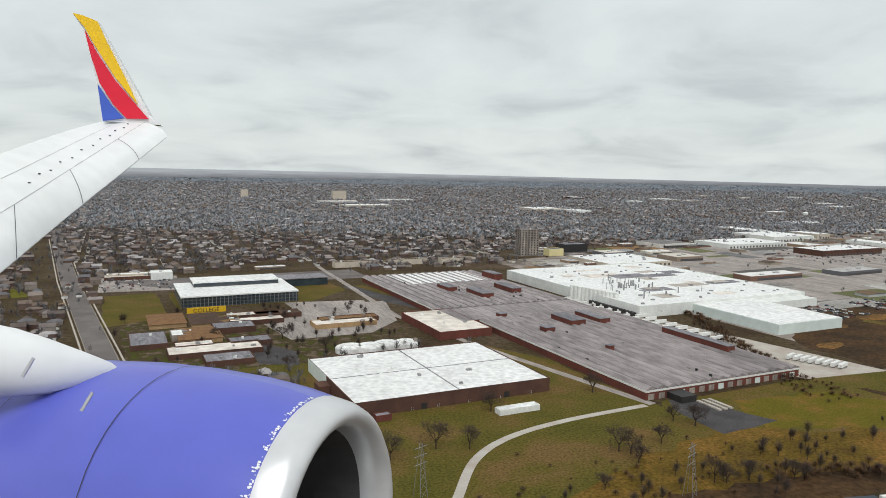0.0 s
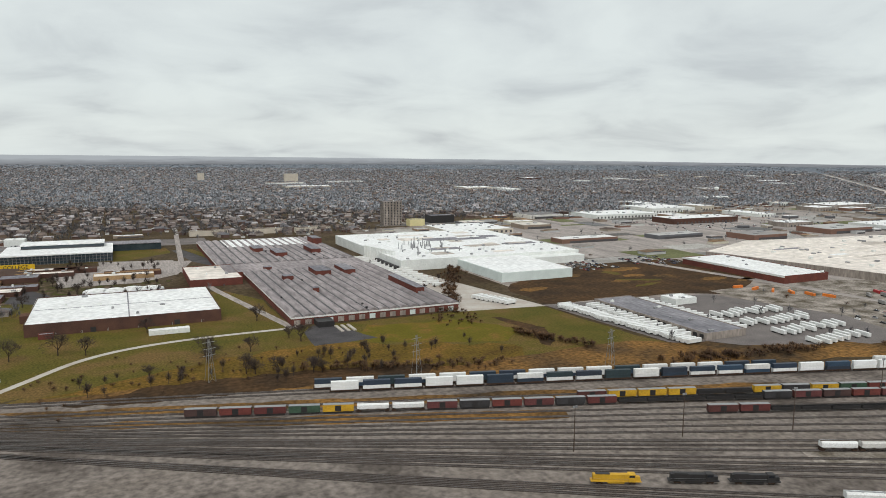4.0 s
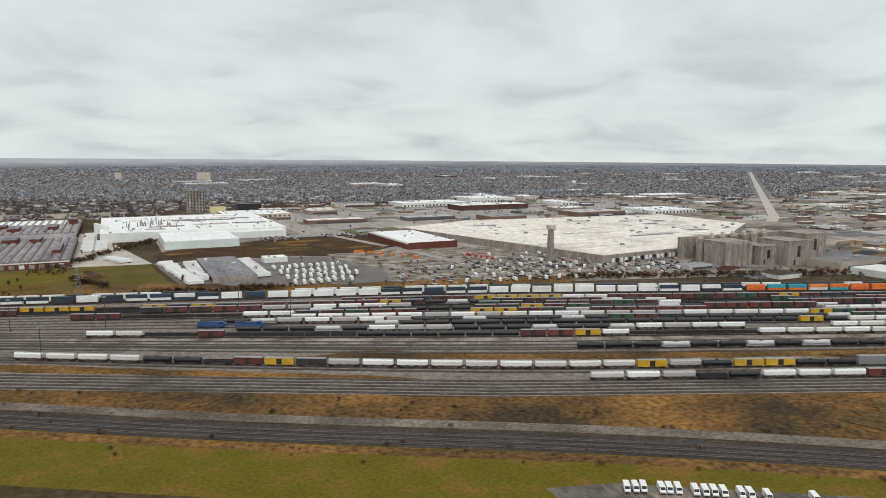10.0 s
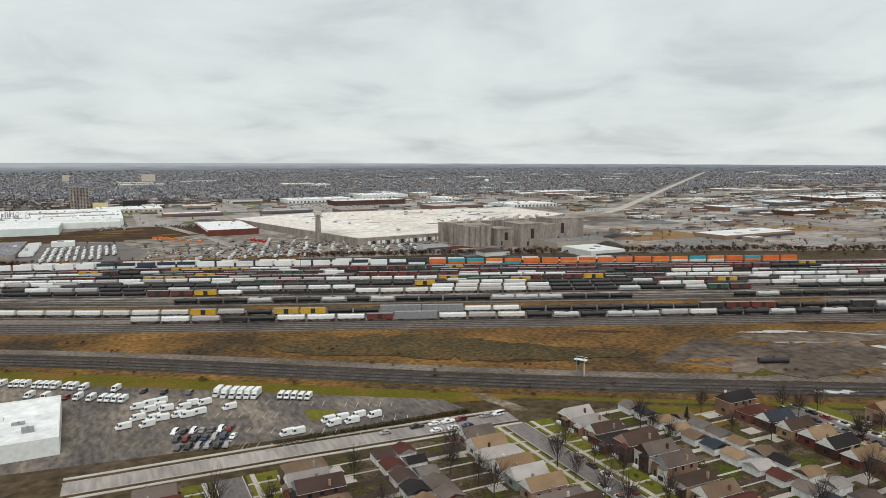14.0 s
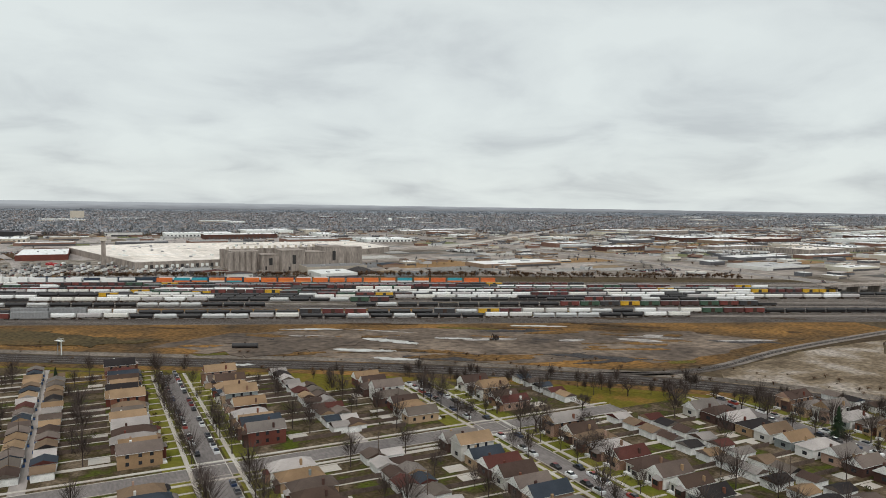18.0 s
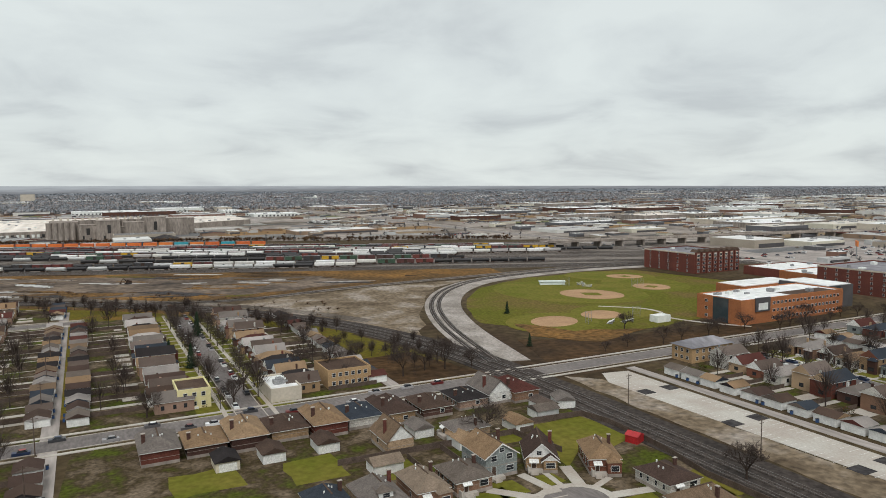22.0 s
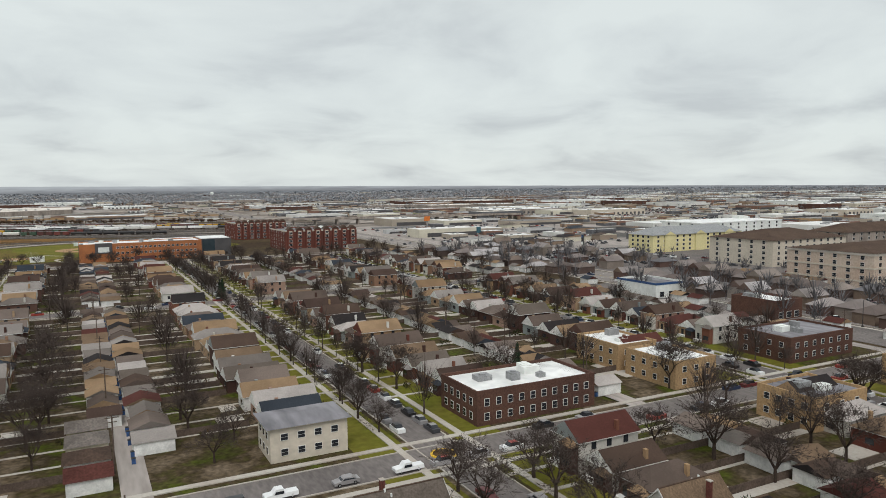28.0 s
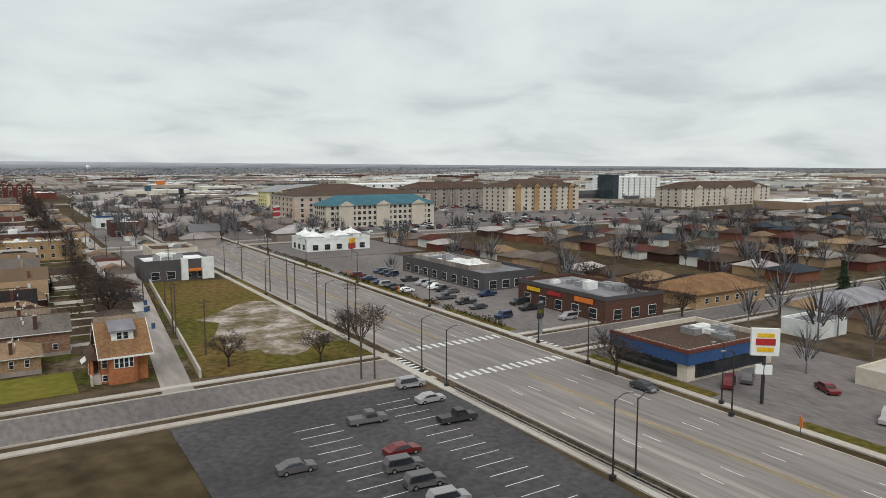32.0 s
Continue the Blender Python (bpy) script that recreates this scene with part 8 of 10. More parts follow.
CARF = tris(Build().box(-2.25, -0.88, 0.05, 2.25, 0.88, 0.85).add([(-1.6, -0.8, 0.85), (1.1, -0.8, 0.85), (1.1, 0.8, 0.85), (-1.6, 0.8, 0.85), (-1.1, -0.68, 1.45), (0.5, -0.68, 1.45), (0.5, 0.68, 1.45), (-1.1, 0.68, 1.45)], [(0, 1, 5, 4), (1, 2, 6, 5), (2, 3, 7, 6), (3, 0, 4, 7)], 1).add([(-1.1, -0.68, 1.45), (0.5, -0.68, 1.45), (0.5, 0.68, 1.45), (-1.1, 0.68, 1.45)], [(0, 1, 2, 3)]))
lots = [(x, y, 0.1, radians(a), 1, 1, 1) for d, x, y, a in curb[48:]]
# car lots: rows of cars seen from far off
for x0, y0, x1, y1, n in ((-750, -200, -1080, -60, 380), (-1720, 560, -1940, 880, 320), (-1715, 910, -1800, 1000, 120), (-1760, 1185, -1940, 1225, 90), (-1720, 1150, -1760, 1225, 40), (-690, -620, -745, -480, 120), (-780, -540, -850, -480, 70), (-1900, 1045, -2050, 1080, 80), (15, -990, -70, -900, 60), (-1100, -760, -1560, -980, 160), (-2000, 200, -2600, 520, 500), (-2050, -400, -2600, -100, 300)):
    for k in range(n):
        x, y = rn.uniform(min(x0, x1), max(x0, x1)), round(rn.uniform(y0, y1) / 9) * 9
        if not any(abs(x - a) < c / 2 + 3 and abs(y - b) < e / 2 + 3 for a, b, c, e in DONE):
            lots.append((x, y + rn.choice([-2.6, 2.6]), 0.1, 1.5708, 1, 1, rn.choice([1, 1, 1.25])))
spread("far_cars", *CARF, [M_CARFAR, M_GLASS], lots, "hundreds of cars parked in lots and streets", "cars")


def van():
    b = Build()
    prof = [(-2.9, 0.4), (2.9, 0.4), (2.9, 1.15), (2.2, 1.5), (1.7, 2.45), (-2.9, 2.5)]
    v = [(x, -1.0, z) for x, z in prof] + [(x, 1.0, z) for x, z in prof]
    b.add(v, [tuple(range(6)), tuple(range(11, 5, -1))] + [(i, 6 + i, 6 + (i + 1) % 6, (i + 1) % 6) for i in range(6)])
    t = thing("van", b, M_TRUCKW, "white delivery van parked in the lot", "van", "vans of the lot")
    part("windscreen", Build().add([(2.24, -0.85, 1.52), (2.24, 0.85, 1.52), (1.78, 0.8, 2.35), (1.78, -0.8, 2.35)], [(0, 1, 2, 3)]).add([(s * x, y, z) for y in (-1.006, 1.006) for s, x, z in ((1, 0.7, 1.45), (1, 1.95, 1.45), (1, 1.62, 2.15), (1, 0.7, 2.15))], [(0, 1, 2, 3), (7, 6, 5, 4)]).box(2.86, -0.9, 0.42, 2.95, 0.9, 0.72), M_GLASS, t)
    part("wheels", Build().cyl((-1.8, -0.98, 0.36), (-1.8, 0.98, 0.36), 0.36, n=10).cyl((1.9, -0.98, 0.36), (1.9, 0.98, 0.36), 0.36, n=10), TYRE, t)
    return t


def box_truck():
    t = thing("box_truck", Build().box(-4, -1.2, 0.9, 2.2, 1.2, 3.6), M_TRUCKW, "white box truck parked in the lot", "truck", "trucks of the lot")
    part("cab", Build().box(2.3, -1.1, 0.5, 3.2, 1.1, 2.5).box(3.2, -1.1, 0.5, 4.1, 1.1, 1.5), M_TRUCKW, t)
    part("windscreen", Build().box(3.2, -0.95, 1.6, 3.26, 0.95, 2.3), M_GLASS, t)
    for x in (-2.4, 3.0):
        part("wheel_set", Build().cyl((x, -1.1, 0.45), (x, 1.1, 0.45), 0.45, n=10), TYRE, t)
    return t


def trailer():
    t = thing("trailer", Build().box(-6.8, -1.25, 1.1, 6.8, 1.25, 4.0), M_TRUCKW, "white box semitrailer parked in the yard", "trailer", "trailers of the yard")
    part("wheel_set", Build().cyl((-5.2, -1.2, 0.5), (-5.2, 1.2, 0.5), 0.5, n=8).cyl((-3.9, -1.2, 0.5), (-3.9, 1.2, 0.5), 0.5, n=8).box(3.6, -0.9, 0.05, 3.9, 0.9, 1.1), TYRE, t)
    return t


VANS_ROW = [(-664.7, 294.3), (-667.4, 295.6), (-670, 296.7), (-675.1, 300.1), (-677.4, 301.3), (-680, 302.8), (-684.6, 306.2), (-687.3, 308), (-689.9, 309.4), (-692.5, 311.2), (-697.2, 314.4), (-699.8, 316), (-703.9, 319.6), (-716.9, 327.5),
            (-683, 320.7), (-689.3, 325.6), (-702, 332.7), (-707.1, 336.5), (-711.6, 339.5), (-714.2, 341.2), (-716.8, 342.9), (-719.4, 344.7), (-780.9, 369.4), (-783.4, 371), (-785.9, 372.5), (-788.5, 374.3), (-791.1, 375.9)]
VANS_LOOSE = [(-729, 355), (-733.5, 354), (-732.4, 359.9), (-728.4, 363), (-735, 364.5), (-724.6, 357), (-718.7, 378.7), (-729.6, 373.8), (-732.6, 375.4), (-741.6, 366), (-745, 362.4), (-750.1, 363.8), (-739, 374.2), (-742, 376), (-746.6, 374.6), (-758.6, 374.2),
              (-791, 406), (-791.9, 410.5), (-796.4, 406), (-799, 411), (-803.2, 406.4), (-809, 409), (-777.2, 412.6), (-773.5, 412.4), (-724, 371), (-727, 380)]
for x, y in VANS_ROW:
    stamp("van", van, pose(x, y, 0.1, 0, 0, 60 + rn.uniform(-2, 2)))
for x, y in VANS_LOOSE:
    stamp("van", van, pose(x, y, 0.1, 0, 0, 10 + rn.uniform(-8, 8)))
for x, y in ((-757, 354.2), (-759.8, 357), (-763, 359), (-765.8, 360.6), (-768.6, 362.2), (-771.4, 363.8)):
    stamp("box_truck", box_truck, pose(x, y, 0.1, 0, 0, 60))
for k in range(20):
    park(-736 - (k % 7) * 3.2, 392 + (k // 7) * 8 + (k % 7) * 0.9, 62)
for x, y in ((-697.3, 330.1), (-728, 336), (-736, 341), (-746, 347)):
    park(x, y, 60, 1)
for x, y in ((-806.7, 427), (-819.7, 426.7), (-826.7, 427), (-832.5, 427.2), (-838, 427.6), (-848.5, 428.2), (-854, 428.4), (-824.6, 433.4), (-831.4, 433.8), (-837.5, 434)):
    park(x, y, 3)
for x0, y0, x1, y1, h in ((-20, 2, 0, 80, 5.5), (-46.5, 30.5, -20.2, 80, 6)):
    st = block("lot_store", x0, y0, x1, y1, h, M_BRICKO if x1 == 0 else M_WHITE, M_ROOFW, "white-roofed store beside the van lot", "shop", units=3)
    FOOT.pop()
    st.matrix_basis = pose(-649, 316, 0, 0, 0, 2)
for k in range(0, 34, 1):
    stamp("trailer", trailer, pose(-556 - k * 0.5 + rn.uniform(-2, 2), -325 + k * 4.3 + rn.uniform(-0.4, 0.4), 0.05, 0, 0, 3))
for k in range(16):
    stamp("trailer", trailer, pose(-580 + rn.uniform(-1, 1), -314 + k * 7.6, 0.05, 0, 0, 180))
    stamp("trailer", trailer, pose(-636 + rn.uniform(-1, 1), -314 + k * 7.6, 0.05, 0, 0, 0))
for k in range(38):
    stamp("trailer", trailer, pose(-655 - (k % 10) * 7.5, -240 + (k // 10) * 30 + rn.uniform(-4, 4), 0.05, 0, 0, 84 + rn.uniform(-5, 5)))
for k in range(30):
    stamp("trailer", trailer, pose(-478 - (k % 2) * 16, -668 + k * 7.2, 0.05, 0, 0, 0))
for k in range(8):
    stamp("trailer", trailer, pose(-503 - k * 2.2, -389 + k * 5, 0.05, 0, 0, 15))
for k in range(6):
    t = stamp("skip", lambda: thing("container", Build().box(-6, -1.2, 0, 6, 1.2, 2.6), M_ORANGE, "orange steel container standing in the yard", "container"), pose(-775 - k * 9, -330 + k * 14, 0.05, 0, 0, 20 * k))
stamp("skip2", lambda: thing("container", Build().box(-6, -1.2, 0, 6, 1.2, 2.6), M_REDP, "red steel container standing in the yard", "container"), pose(-884, -255, 0.05, 0, 0, 60))
for k in range(5):
    copy_thing(STOCK["skip2"], pose(-884 - 3 * k, -248 + 8 * k, 0.05, 0, 0, 60))


# ---- poles, lamps, signs ----
def lamp():
    t = thing("street_lamp", Build().cyl((0, 0, 0), (0, 0, 9.5), 0.13, 0.08, 6).box(-0.3, -0.3, 0, 0.3, 0.3, 0.6), M_BLACK, "tall dark street lamp with a curved arm", "street lamp", "lamps of the avenue")
    part("arm", Build().cyl((0, 0, 9.3), (1.2, 0, 9.9), 0.06, n=5).cyl((1.2, 0, 9.9), (2.3, 0, 9.95), 0.05, n=5), M_BLACK, t)
    part("head", Build().box(2.1, -0.17, 9.8, 2.9, 0.17, 9.98), M_STEEL, t)
    return t


def pole():
    t = thing("utility_pole", Build().cyl((0, 0, 0), (0, 0, 11), 0.17, 0.12, 6), M_WOODPOLE, "weathered wooden utility pole", "utility pole", "poles of the alleys")
    part("crossarm", Build().box(-1.2, -0.06, 10.2, 1.2, 0.06, 10.35).box(-0.8, -0.06, 9.4, 0.8, 0.06, 9.52), M_WOODPOLE, t)
    return t


for k in range(9):
    stamp("lamp", lamp, pose(-1672.6, 1150 + k * 43 + (6 if k == 8 else 0), 0.1, 0, 0, 180))
    stamp("lamp", lamp, pose(-1702.6, 1145 + k * 43, 0.1, 0, 0, 0))
for x, y in ((-1670, 1499), (-1699.5, 1493), (-1701, 1462), (-1672, 1460)):
    stamp("lamp", lamp, pose(x, y, 0.1, 0, 0, 180 if x > -1690 else 0))
for a in ROADS:
    for y in range(560, 1430, 38):
        if inside(a, y, R1 if a > -1300 else R2) and far_off(a, y)[0] < 230:
            stamp("pole", pole, pose(a + 2.9, y, 0.05, 0, 0, 0))
for x, y in ((-1664, 1450), (-1662, 1449), (-1675.4, 1374.5), (-1675.2, 1381), (-1674.5, 1398), (-1674.4, 1416), (-1675.6, 1417.5), (-1675.6, 1359.5), (-1674.6, 1335), (-1646.4, 1364), (-1643.4, 1420), (-1642.0, 1400), (-1655, 1324), (-1290, 870), (-1291, 920), (-1291, 970)):
    stamp("pole", pole, pose(x, y, 0.05, 0, 0, 0))


def mast():
    t = thing("yard_mast", Build().cyl((0, 0, 0), (0, 0, 22), 0.3, 0.15, 6), M_WOODPOLE, "tall floodlight mast in the rail yard", "mast", "masts of the yard")
    part("floodlights", Build().box(-1.2, -0.2, 21, 1.2, 0.2, 22), M_STEEL, t)
    return t


for x, y in ((-468, 37), (-443, -56), (-384, -63), (-500, -40), (-617, -4), (-590, -55), (-720, 30), (-860, 90)):
    stamp("mast", mast, pose(x, y, 0.06))
for x, y in ((-126, -285), (-243, -236), (-360, -195), (-480, -160)):
    def pylon():
        t = thing("lattice_pylon", None, None, "steel lattice power pylon in the field", "pylon", "pylons of the line")
        for sx in (-1, 1):
            for sy in (-1, 1):
                part("leg", Build().cyl((sx * 2.4, sy * 2.4, 0), (sx * 0.4, sy * 0.4, 26), 0.12, 0.1, 4), M_STEEL, t)
        for z in (16, 20, 24):
            part("arm", Build().box(-4, -0.12, z, 4, 0.12, z + 0.25), M_STEEL, t)
        for k in range(6):
            q = 2.4 - k * 0.32
            part("brace", Build().cyl((-q, q, k * 4.2), (q - 0.3, q - 0.3, k * 4.2 + 4.2), 0.07, n=4).cyl((q, q, k * 4.2), (-q + 0.3, q - 0.3, k * 4.2 + 4.2), 0.07, n=4), M_STEEL, t)
        return t
    stamp("pylon", pylon, pose(x, y, 0.02, 0, 0, 20))
gantry = thing("signal_gantry", Build().cyl((0, 0, 0), (0, 0, 9), 0.25, n=6).cyl((0, 3.5, 0), (0, 3.5, 9), 0.25, n=6), M_STEEL, "white steel railway signal gantry", "signal gantry", at=pose(-913, 400, 0.1, 0, 0, 30))
part("platform", Build().box(-1.2, -1, 8, 1.2, 5, 8.3).box(-1.2, -1, 9.2, -1.1, 5, 9.3), M_WHITE, gantry)
part("signal_head", Build().box(-0.4, 0.4, 5.5, 0.4, 1.2, 8), M_BLACK, gantry)
part("ladder", Build().box(-0.3, 3.7, 0, 0.3, 3.85, 9), M_WHITE, gantry)


def pylon_sign(x, y, h, panels, label):
    t = thing("sign_pylon", Build().box(-0.35, -0.35, 0, 0.35, 0.35, h), M_STEEL, label, "sign", at=pose(x, y, 0.1))
    for z0, z1, w, m in panels:
        part("panel", Build().box(-w / 2, -0.5, z0, w / 2, 0.5, z1), m, t, at=pose(0, 0, 0, 0, 0, 40))
    return t


pylon_sign(-1731, 1201, 15, [(9, 15, 4.6, M_WHITE), (12.5, 14.2, 4.7, M_REDP), (9.6, 11.8, 4.7, M_REDP)], "tall white pylon sign with red price panels")
pylon_sign(-1733, 962, 17, [(10, 17, 5, M_BLACK), (15.2, 16.6, 5.1, M_BLUE), (10.4, 12.4, 5.1, M_WHITE)], "tall dark fuel price pylon")
pylon_sign(-1722, 1000, 9, [(6, 9, 5, M_WHITE), (6.4, 7.2, 5.1, M_REDP)], "white roadside pylon sign")
pylon_sign(-1686 - 44, 827, 16, [(11, 16, 8, M_TEAL)], "dark billboard on a tall post")
pylon_sign(-1776, 634, 17, [(12, 17, 14, M_ORANGE)], "orange billboard on a tall post")
pylon_sign(-1708, 1440, 7, [(3.6, 6.8, 3, M_BLACK), (4.8, 5.6, 3.1, M_LAWN)], "dark shop sign on a post")
pylon_sign(-1725, 1307, 8, [(4, 6.2, 4, M_REDP), (5.2, 8.0, 3.2, M_YELP)], "red sign with a yellow emblem")
bs = thing("burger_sign", Build().cyl((0, 0, 0), (0, 0, 8), 0.28, n=8), M_BLACK, "round-cornered white burger sign on a dark pole", "sign", at=pose(-1708, 1492, 0.1, 0, 0, 140))
part("panel", Build().box(-2.0, -0.35, 7.5, 2.0, 0.35, 11.6), M_WHITE, bs)
for z0, z1, w, m in ((10.3, 10.9, 2.4, M_YELP), (9.1, 10.1, 2.8, M_REDP), (8.1, 8.8, 2.4, M_YELP)):
    part("emblem_bar", Build().box(-w / 2, -0.42, z0, w / 2, -0.36, z1), m, bs)
    part("emblem_bar", Build().box(-w / 2, 0.36, z0, w / 2, 0.42, z1), m, bs)
part("menu_panel", Build().box(-1.2, -0.25, 4.6, 1.2, 0.25, 6.0), M_WHITE, bs)
for x, y in ((-1700, 1503), (-1703, 1386), (-1703, 1352)):
    stamp("work_sign", lambda: tagged(part("board", Build().box(-0.7, -0.04, 1.5, 0.7, 0.04, 2.9), M_ORANGE, thing("work_sign", Build().cyl((0, 0, 0), (0, 0, 1.6), 0.05, n=5), M_BLACK, "orange road works sign on a stand", "sign")), "orange board").parent, pose(x, y, 0.15, 0, 0, 45))
wt = thing("water_tower", None, None, "white round water tower on legs far off", "water tower", at=pose(-1886, -1446, 0))
part("tank", Build().cyl((0, 0, 26), (0, 0, 29), 4, 7, 14).cyl((0, 0, 29), (0, 0, 33), 7, 7, 14).cyl((0, 0, 33), (0, 0, 36), 7, 2, 14), M_WHITE, wt)
for k in range(5):
    part("leg", Build().cyl((7 * math.cos(k * 1.257), 7 * math.sin(k * 1.257), 0), (4.5 * math.cos(k * 1.257), 4.5 * math.sin(k * 1.257), 28), 0.4, n=6), M_STEEL, wt)

# the road bridge over the yard's west end
vb = thing("viaduct", Build().box(0, -9, 7, 430, 9, 8.2).box(0, 8.6, 8.2, 430, 9, 9.2).box(0, -9, 8.2, 430, -8.6, 9.2), M_GREY, "concrete road viaduct over the tracks", "bridge", at=pose(-1590, 395, 0, 0, 0, 172))
for k in range(15):
    part("pier", Build().box(10 + k * 29, -7, 0, 12 + k * 29, 7, 7), M_GREY, vb)

# ---- paint on the avenue and lots ----
dash = Build()
for k in range(60):
    y = 820 + k * 12.2
    if 1432 < y < 1460:
        continue
    for x in (-7.6, -4.0, 4.0, 7.6):
        dash.box(-1687.5 + x - 0.07, y, 0.09, -1687.5 + x + 0.07, y + 3.2, 0.1)
thing("lane_dashes", dash, M_LINE, "worn white lane dashes", "road marking", kind="stuff")
thing("centre_lines", Build().box(-1688.0, 900, 0.09, -1687.85, 1432, 0.1).box(-1687.3, 900, 0.09, -1687.15, 1432, 0.1).box(-1688.0, 1462, 0.09, -1687.85, 1590, 0.1).box(-1687.3, 1462, 0.09, -1687.15, 1590, 0.1), M_YLINE, "worn double yellow centre lines", "road marking", kind="structure")
for yc in (1436.5, 1456):
    cw = thing("crosswalk", None, None, "white ladder crosswalk over the avenue", "crosswalk", kind="structure")
    for k in range(15):
        part("stripe", Build().box(-1699.3 + k * 1.66, yc - 1.4, 0.09, -1698.6 + k * 1.66, yc + 1.4, 0.1), M_LINE, cw)
for xc in (-1672.5, -1703.5):
    cw = thing("crosswalk", None, None, "white ladder crosswalk over the side street", "crosswalk", kind="structure")
    for k in range(7):
        part("stripe", Build().box(xc - 1.4, 1441 + k * 1.6, 0.15, xc + 1.4, 1441.7 + k * 1.6, 0.16), M_LINE, cw)
bays = Build()
for k in range(14):
    bays.box(-1664, 1462 + k * 2.9, 0.12, -1658.5, 1462.12 + k * 2.9, 0.13).box(-1650, 1466 + k * 2.9, 0.12, -1644, 1466.12 + k * 2.9, 0.13)
for k in range(20):
    bays.box(-1722, 1345 + k * 2.9, 0.10, -1716.5, 1345.12 + k * 2.9, 0.11)
for k in range(50):
    bays.box(-1319.8, 842 + k * 2.7, 0.10, -1315.4, 842.1 + k * 2.7, 0.11).box(-1309, 842 + k * 2.7, 0.10, -1304.6, 842.1 + k * 2.7, 0.11)
for row in range(4):  # slanted bays of the van lot, and the arrows' border near its far corner
    for k in range(20):
        x, y = -742 - 4.2 * k, 352 + 2.3 * k + row * 17
        if y < 420 and x > -838 and not (-803 < x < -778 and 384 < y < 402):
            bays.add([(x, y, 0.105), (x + 0.2, y + 0.1, 0.105), (x + 2.9, y + 5.3, 0.105), (x + 2.7, y + 5.2, 0.105)], [(0, 1, 2, 3)])
thing("bay_lines", bays, M_LINE, "thin white parking bay lines", "road marking", kind="stuff")
vb_ = Build()
for r_ in range(4):
    for k in range(26):
        x, y = -716 - k * 2.6 + r_ * 7, 338 + k * 1.45 + r_ * 13
        vb_.add([(x, y, 0.095), (x + 2.2, y + 4.2, 0.095), (x + 2.3, y + 4.15, 0.095), (x + 0.1, y - 0.05, 0.095)], [(0, 3, 2, 1)])
thing("van_bays", vb_, M_YLINE, "faded parking bay lines of the van lot", "road marking", kind="stuff")

# fences behind the houses, and the wall of the vacant lot
fence = Build()
for d, hx, y, side, gx in LOTS:
    if d < 420 and rn.random() < 0.4:
        x0, x1 = sorted((hx + side * 9, gx - side * 1))
        fence.box(x0, y + 4.7, 0, x1, y + 4.78, 1.5)
thing("yard_fences", fence, M_WOODPOLE, "wooden fences between back yards", "fences", kind="stuff")
thing("vacant_lot_wall", Build().prism([(-1648.8, 1328), (-1648.4, 1328), (-1639.0, 1434), (-1639.4, 1434)], 0, 1.5), M_CONC, "pale low wall along the alley", "wall", kind="structure")
thing("lot_fence", Build().box(-1671.8, 1463, 0.3, -1671.7, 1510, 0.36).box(-1671.8, 1463, 0.8, -1671.7, 1510, 0.88), M_STEEL, "low pipe fence beside the pavement", "fence")


# ---- the airliner whose window this is, where it was at the first moment ----
M_NAC = mat("glossy_violet_blue_paint", (0.11, 0.128, 0.533), (0.101, 0.12, 0.504), 0.3, 0.3, grain=0.04)
M_LIP = mat("polished_lip_metal", (0.66, 0.66, 0.67), (0.58, 0.58, 0.60), 0.8, 0.28, 0.35, grain=0.05)
M_SKIN = mat("white_wing_paint", (0.80, 0.81, 0.81), (0.74, 0.75, 0.76), 0.4, 0.55, grain=0.05)
M_WRED = mat("winglet_red", (0.74, 0.006, 0.035), (0.68, 0.006, 0.032), 0.5, 0.35, grain=0.03)
M_WBLUE = mat("winglet_blue", (0.05, 0.11, 0.52), (0.045, 0.10, 0.48), 0.5, 0.35, grain=0.03)
M_WYEL = mat("winglet_yellow", (0.90, 0.56, 0.006), (0.84, 0.52, 0.006), 0.5, 0.35, grain=0.03)
M_SEAM = mat("dark_panel_seam", (0.03, 0.03, 0.045), (0.045, 0.045, 0.06), 1.0, 0.6)
plane = thing("airliner", None, None, "white airliner wing and blue engine in flight", "aircraft", at=pose(0, 0, 152.27, 83.33, -0.98, 154.70))
C, A = Vector((-0.85, -2.47, -6.2)), Vector((0.938, 0.0, 0.347))
UP, B = Vector((0, 1, 0)), Vector((-0.347, 0.0, 0.938))


def turned(prof, n=48, m0=0.0, m1=2 * math.pi):
    b = Build()
    k = len(prof)
    b.v = [tuple(C - A * s + r * (math.cos(m0 + (m1 - m0) * i / n) * UP + math.sin(m0 + (m1 - m0) * i / n) * B)) for i in range(n + 1) for s, r in prof]
    b.f = [(i * k + j, i * k + j + 1, (i + 1) * k + j + 1, (i + 1) * k + j) for i in range(n) for j in range(k - 1)]
    b.m = [0] * len(b.f)
    return b


nac = part("nacelle", turned([(0.30, 1.14), (0.6, 1.21), (1.0, 1.27), (1.6, 1.32), (2.2, 1.34), (3.0, 1.32), (4.0, 1.24), (5.0, 1.1), (5.6, 0.95)]), M_NAC, plane, "glossy violet-blue engine cowl")
for p in nac.data.polygons:
    p.use_smooth = True
lip = part("inlet_lip", turned([(0.30, 1.143), (0.15, 1.11), (0.05, 1.06), (0.0, 0.99), (0.03, 0.93), (0.12, 0.88), (0.3, 0.85)]), M_LIP, nac, "bare metal inlet lip")
for p in lip.data.polygons:
    p.use_smooth = True
part("inlet_duct", turned([(0.3, 0.85), (0.8, 0.80), (1.5, 0.80)]), M_DGREY, nac)
